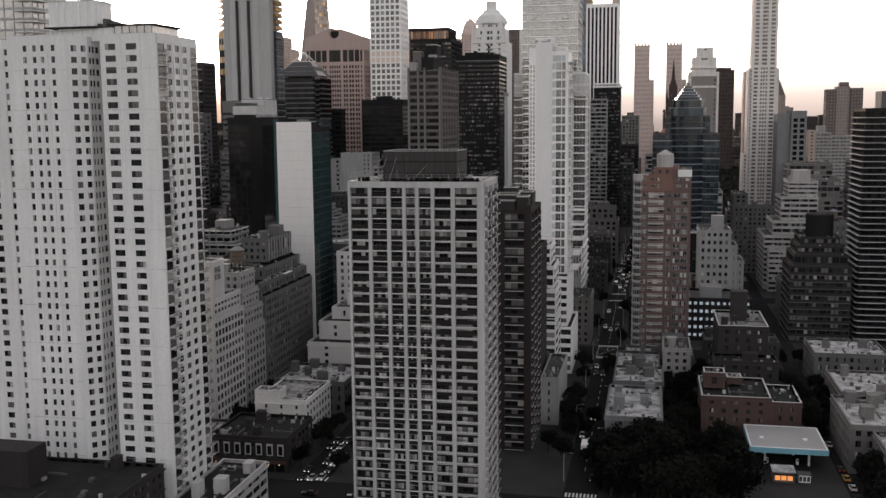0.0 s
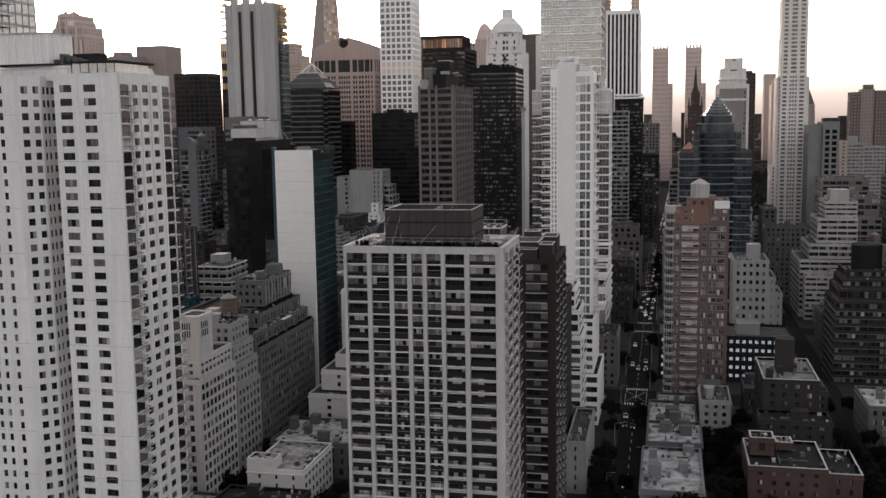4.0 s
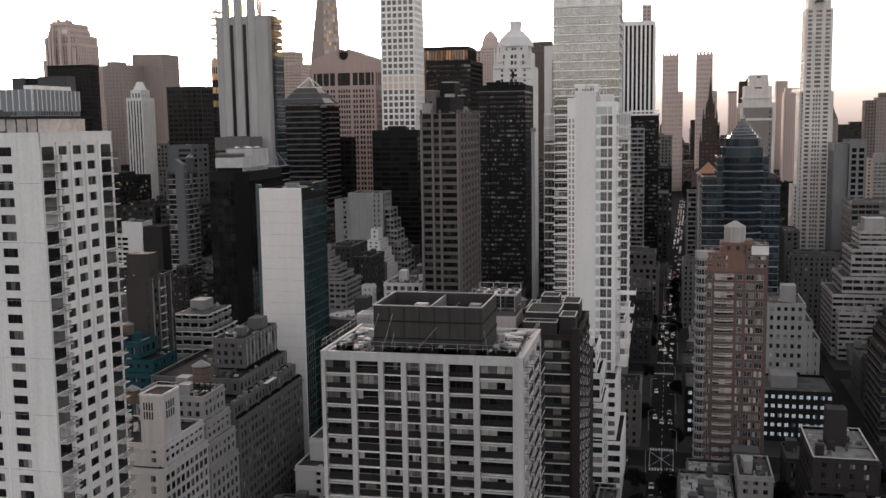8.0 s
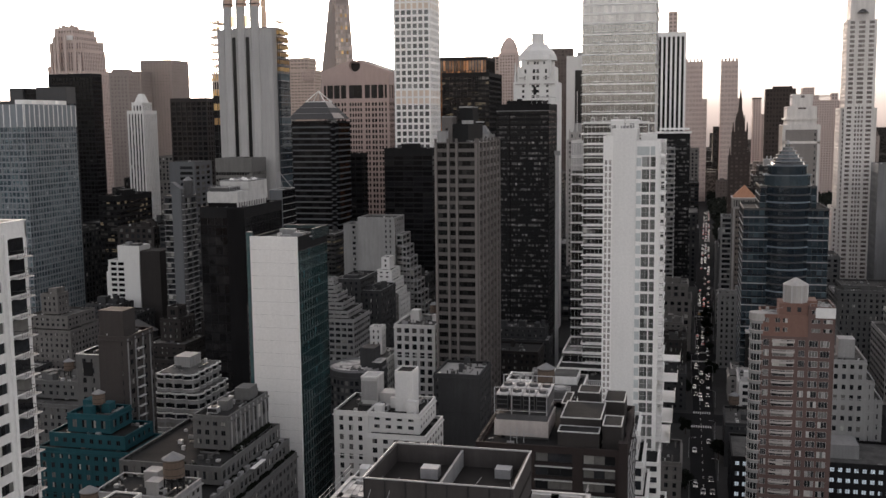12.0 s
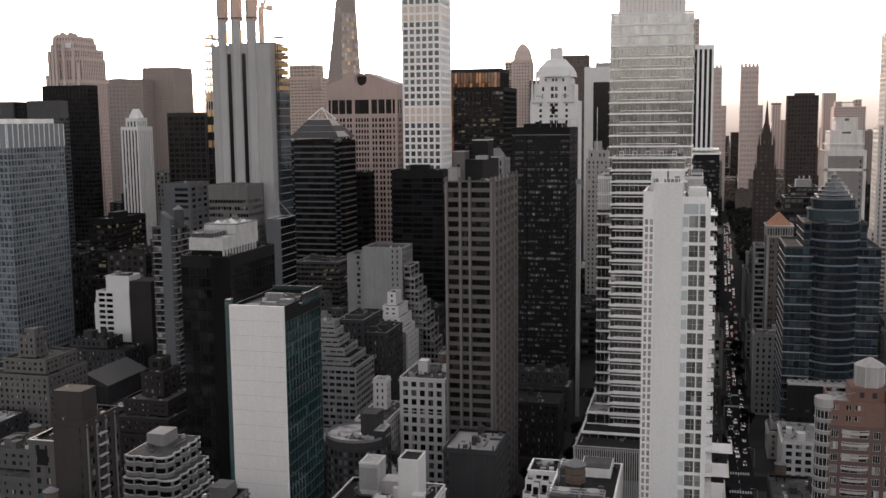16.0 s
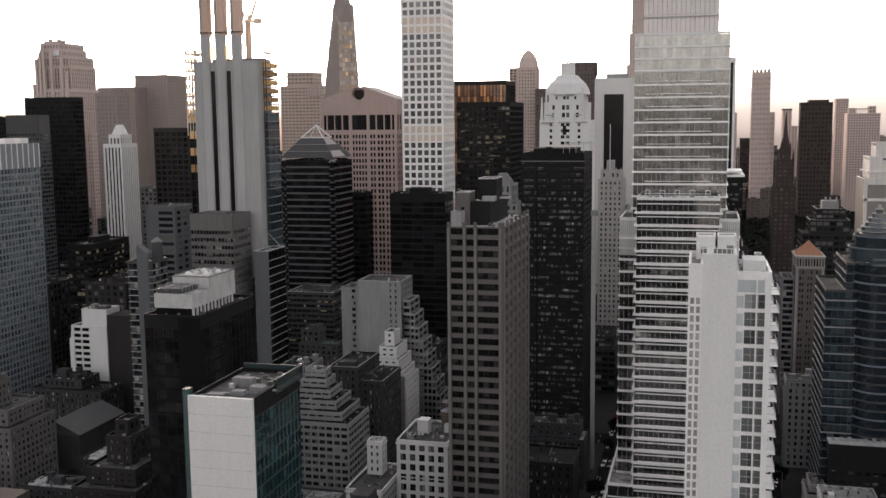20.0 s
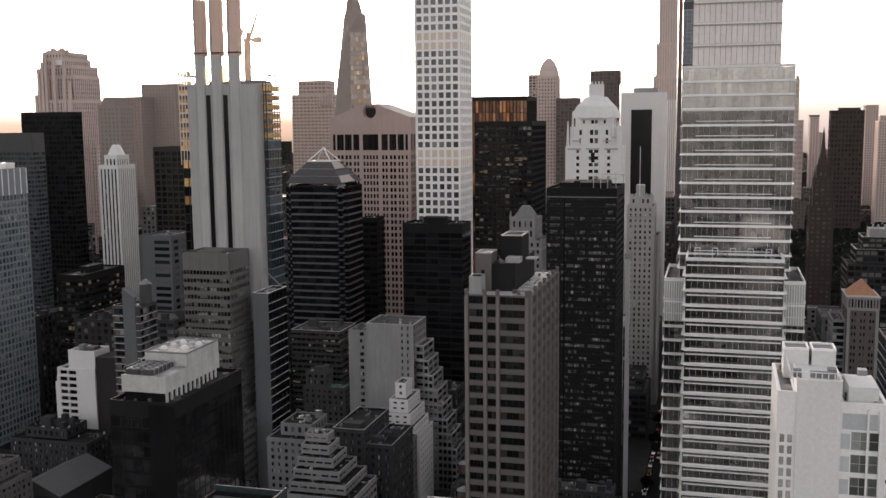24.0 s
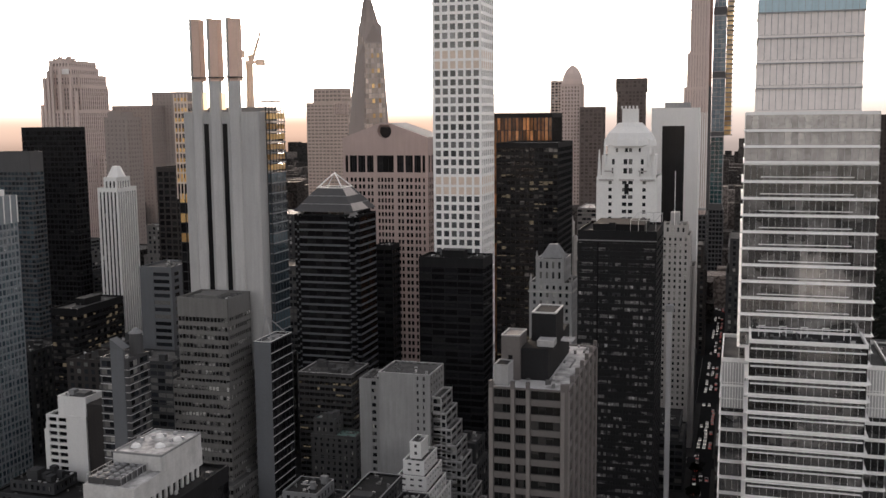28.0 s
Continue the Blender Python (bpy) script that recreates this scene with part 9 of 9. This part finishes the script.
def far_car(mat, lab):
    root = tagged(new("car"), lab, "car", "cars in the street")
    g = Geo()
    g.box(-0.88, 0.88, -2.2, 2.2, 0.0, 0.95)
    g.v = [(x * (0.94 if z > 0.5 else 1), y * (0.95 if z > 0.5 else 1), z) for x, y, z in g.v]
    body = part("body", g, mat, root)
    g = Geo()
    g.v += [(-0.8, -1.9, 0.95), (0.8, -1.9, 0.95), (0.8, 1.0, 0.92), (-0.8, 1.0, 0.92), (-0.62, -1.3, 1.45), (0.62, -1.3, 1.45), (0.62, 0.25, 1.45), (-0.62, 0.25, 1.45)]
    g.f += list(CUBE_F)
    part("cabin_glass", g, BLACK_P, root)
    for sx in (-1, 1):
        g = Geo()
        g.box(sx * 0.6 - 0.18, sx * 0.6 + 0.18, 2.12, 2.3, 0.55, 0.75)
        part("headlight", g, HEAD, body)
    g = Geo()
    g.box(-0.75, 0.75, -2.28, -2.1, 0.6, 0.8)
    part("tail_light", g, TAIL, body)
    return root


cars = [car_thing(m, lab) for m, lab in zip(CAR_MATS, ("black car with its lights on", "white car with its lights on", "silver car with its lights on", "yellow taxi with its lights on"))]
spots = []
rc = random.Random(3)
for y in range(285, 1180, 7):
    for lane, turn in ((-21.2, 180), (-18.2, 180), (-14.9, 180)):
        if rc.random() < (0.1 if y < 460 else 0.14 if y < 800 else 0.07) and not any(abs(y - a) < 15 for a in (268, 462, 607)):
            spots.append((lane + drift(y) + rc.uniform(-0.3, 0.3), y + rc.uniform(-1.2, 1.2), 0 if y > 800 and rc.random() < 0.7 else turn))
for yc in (268, 462):
    for x in range(-130, 60, 7):
        for lane in (-5, -1.8, 1.8, 5):
            if rc.random() < 0.13 and abs(x + 18) > 8:
                spots.append((x + rc.uniform(-1, 1), yc + lane, 90))
for y in range(279, 318, 7):
    for lane in (-101, -98, -95):
        if rc.random() < 0.75:
            spots.append((lane + rc.uniform(-0.3, 0.3), y + rc.uniform(-1, 1), 180))
for y in range(290, 420, 8):
    if rc.random() < 0.5:
        spots.append((58.5 + rc.uniform(-0.4, 0.4), y, 0))
for k, (x, y, turn) in enumerate(spots):
    c = cars[k % 4 if k < 4 else (0, 0, 1, 2, 0, 2, 0, 1, 0, 2, 3)[rc.randrange(11)]]
    if k < 4:
        c.matrix_basis = pose(x, y, 0.005, 0, 0, turn)
    else:
        copy_thing(c, pose(x, y, 0.005, 0, 0, turn))

fars = [far_car(CAR_MATS[k], lab) for k, lab in ((0, "black car far down the street"), (1, "white car far down the street"), (2, "silver car far down the street"))]
more = []
for y in range(618, 1090, 6):
    for lane in (-21.6, -18.4, -15.2):
        if rc.random() < 0.27 and not any(abs(y - a) < 12 for a in AVENUES):
            more.append((lane + drift(y) + rc.uniform(-0.3, 0.3), y + rc.uniform(-0.8, 0.8)))
for y in range(640, 900, 7):
    for lane in (-92.2, -89, -85.8):
        if rc.random() < (0.34 if lane < -88 else 0.15):
            more.append((lane + rc.uniform(-0.3, 0.3), y + rc.uniform(-0.8, 0.8)))
more = [m for m in more if not any(abs(m[0] - q[0]) < 2.2 and abs(m[1] - q[1]) < 5.5 for q in spots)]
for k, (x, y) in enumerate(more):
    if k < 3:
        fars[k].matrix_basis = pose(x, y, 0.005, 0, 0, 180)
    else:
        copy_thing(fars[k % 3], pose(x, y, 0.005, 0, 0, 0 if y > 760 and k % 2 else 180))

bodies, heads, tails = Geo(), Geo(), Geo()
for y in range(905, 1720, 7):
    for lane in (-92.2, -89, -85.8, -21.6 + drift(y), -18.4 + drift(y), -15.2 + drift(y)):
        if rc.random() < 0.42 and (lane < -80 or y > 1085) and not any(abs(y - a) < 10 for a in AVENUES):
            x = lane + rc.uniform(-0.3, 0.3)
            bodies.box(x - 0.85, x + 0.85, y - 2.1, y + 2.1, 0.25, 0.95)
            bodies.box(x - 0.7, x + 0.7, y - 1.4, y + 0.9, 0.95, 1.45)
            if lane < -87 or (lane > -80 and rc.random() < 0.6):
                heads.box(x - 0.8, x - 0.3, y - 2.3, y - 2.1, 0.5, 0.85)
                heads.box(x + 0.3, x + 0.8, y - 2.3, y - 2.1, 0.5, 0.85)
            else:
                tails.box(x - 0.75, x + 0.75, y - 2.28, y - 2.1, 0.6, 0.85)
root = tagged(new("distant_traffic"), "lines of far cars with their lights on", "cars", "", "stuff")
part("car_body", bodies, CAR_MATS[2], root, "", "stuff")
part("headlight", heads, HEAD, root, "", "stuff")
part("tail_light", tails, TAIL, root, "", "stuff")

b = Building("box_truck", "white box truck in the street", -19, 318, "truck")
b.box("cargo_box", PANEL_W, -20.2, -17.8, 314, 320.5, 0.9, 3.6)
b.box("cab", CAR_MATS[1], -20.1, -17.9, 311.4, 313.9, 0.6, 2.6)
b.box("windscreen", BLACK_P, -19.9, -18.1, 311.36, 311.42, 1.6, 2.4)
for x in (-20.1, -18.2):
    for y in (312, 318.6):
        b.box("wheel", TYRE, x, x + 0.3, y, y + 0.9, 0.0, 0.9)
b.done()


# ---- trees ----
def leaf_cloud(g, rnd, cx, cy, cz, r, n):
    for _ in range(n):
        d = Vector((rnd.gauss(0, 1), rnd.gauss(0, 1), rnd.gauss(0, 0.8))).normalized() * r * rnd.uniform(0.35, 1.0)
        p = Vector((cx, cy, cz)) + d
        u = Vector((rnd.gauss(0, 1), rnd.gauss(0, 1), rnd.gauss(0, 1))).normalized()
        v = u.orthogonal().normalized()
        s = rnd.uniform(0.25, 0.5)
        g.poly([p + (u + v * 0.2) * s, p + v * s * 0.6, p - u * s, p - v * s * 0.6])


def tree_thing(seed):
    rnd = random.Random(seed)
    root = tagged(new("tree"), "dark leafy street tree in the pavement", "tree", "street trees")
    g = Geo()
    h = rnd.uniform(2.0, 2.8)
    g.cone(0, 0, 0.24, 0.15, 0, h, 8)
    tips = []
    for k in range(7):
        a = 2 * math.pi * k / 7 + rnd.uniform(-0.3, 0.3)
        q = Vector((math.cos(a) * rnd.uniform(1.4, 2.6), math.sin(a) * rnd.uniform(1.4, 2.6), h + rnd.uniform(0.2, 3.6)))
        g.rod((0, 0, h - 0.3), q, 0.07)
        tips.append(q)
    part("trunk", g, BARK, root)
    g = Geo()
    for q in tips + [Vector((0, 0, h + 3.4)), Vector((0.5, -0.4, h + 2))]:
        leaf_cloud(g, rnd, q.x, q.y, q.z, rnd.uniform(1.1, 1.8), 130)
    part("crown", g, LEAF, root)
    return root


trees = [tree_thing(s) for s in (1, 2, 3)]
rt = random.Random(9)
places = []
for y in range(286, 450, 10):
    for x in (-11.4, -25.2, -104.5, -91.5, 56.0, 64.2):
        if rt.random() < 0.55:
            places.append((x + rt.uniform(-0.4, 0.4), y + rt.uniform(-2, 2)))
for _ in range(62):
    places.append((rt.uniform(-10, 30), rt.uniform(280, 326)))
for _ in range(40):
    places.append((rt.uniform(-32, 60), rt.uniform(282, 450)))
for _ in range(30):
    places.append((rt.uniform(7, 17), rt.uniform(328, 400)))
for _ in range(26):
    places.append((rt.uniform(-150, -133), rt.uniform(296, 372)))
for y in range(480, 860, 34):
    for x in (-11.6, -25.0, -91.5, -104.5):
        if rt.random() < 0.5:
            places.append((x, y + rt.uniform(-2, 2)))
for _ in range(40):
    places.append((rt.uniform(-175, -141), rt.uniform(355, 404)))
for k in range(12):
    places.append((-9.5 + 3.3 * k, 279.6 + rt.uniform(-0.8, 0.8)))
made = 0
for x, y in places:
    roof_garden = -175 < x < -140.5 and 352 < y < 406
    if not roof_garden and (not clear(x - 1, x + 1, y - 1, y + 1, 0.0)):
        continue
    if not roof_garden and any(abs(y - a) < 9.5 for a in (268, 462, 607, 738, 878)):
        continue
    if 27 < x < 62 and y < 337:
        continue
    s = rt.uniform(0.8, 1.35) * (1.35 if y < 330 and x > -12 else 1.0)
    z = 0.155
    if roof_garden:
        continue
    t = trees[made % 3]
    if made < 3:
        t.matrix_basis = pose(x, y, z, 0, 0, rt.uniform(0, 360))
    else:
        o = copy_thing(t, pose(x, y, z, 0, 0, rt.uniform(0, 360)))
        o.scale = (s, s, s)
    made += 1
for k in range(15):
    x, y = ((-142.0, 357 + 9.2 * k) if k < 6 else (-144.3, 367 + 8.0 * (k - 6)) if k < 11 else (-148.0, 381 + 6.0 * (k - 11)))
    root = tagged(new("roof_shrub"), "dark shrub planted on a roof terrace", "shrub", "roof terrace shrubs")
    z = 40.62 if x > -143 else (45.12 if x > -146 else 49.92)
    root.location = (x, y, z)
    g = Geo()
    rs = random.Random(100 + k)
    for q in range(4):
        leaf_cloud(g, rs, x + 0.4, y + 1.5 * q - 2, z + 1.1, 0.8, 60)
    part("foliage", g, LEAF, root)
    g = Geo()
    g.box(x, x + 0.8, y - 3, y + 3.4, z, z + 0.5)
    part("planter", g, BRICK_G, root)
# park woods
g = Geo()
rp = random.Random(77)
for _ in range(9000):
    x, y = rp.uniform(PARK[0], 470), rp.uniform(PARK[2], PARK[3])
    s = rp.uniform(2.5, 5)
    for _ in range(3):
        p = Vector((x + rp.uniform(-3, 3), y + rp.uniform(-3, 3), rp.uniform(5, 14)))
        u = Vector((rp.gauss(0, 1), rp.gauss(0, 1), rp.gauss(0, 0.4))).normalized() * s
        v = u.orthogonal().normalized() * s
        g.poly([p + u, p + v * 0.7, p - u, p - v * 0.7])
tagged(new("park_woods", g.mesh("park_woods", LEAF)), "dark distant park trees", "woods", "", "stuff")

# ---- street lamps ----
def lamp_thing():
    root = tagged(new("street_lamp"), "grey steel street lamp with a curved arm", "street lamp", "street lamps")
    g = Geo()
    g.cone(0, 0, 0.14, 0.08, 0, 8.2, 8)
    part("pole", g, METAL, root)
    g = Geo()
    g.rod((0, 0, 8.1), (1.0, 0, 8.7), 0.05)
    g.rod((1.0, 0, 8.7), (2.2, 0, 8.8), 0.05)
    arm = part("arm", g, METAL, root)
    g = Geo()
    g.box(1.9, 2.7, -0.14, 0.14, 8.66, 8.82)
    part("lamp_head", g, METAL, arm)
    return root


lamp0 = lamp_thing()
lamp0.matrix_basis = pose(-23.6, 290, 0.155)
for k in range(1, 26):
    side = k % 2
    y = 290 + 26 * k
    if any(abs(y - a) < 10 for a in AVENUES):
        continue
    copy_thing(lamp0, pose((-12.4 if side else -23.6) + (street_x(STREETS.index(-18), max(j for j in range(10) if AVENUES[j] < y)) + 18), y, 0.155, 0, 0, 180 if side else 0))

# ---- clutter on the near roofs ----
for k in range(16):
    put_hvac(rc.uniform(-69, -64.5) if k % 2 else rc.uniform(-43.5, -40), rc.uniform(235.5, 253), 91.45, rc.uniform(0.3, 0.55), rc.choice((0, 90)))
for k in range(6):
    put_hvac(-60 + 3.0 * k, 234.9, 91.45, 0.45, 0)
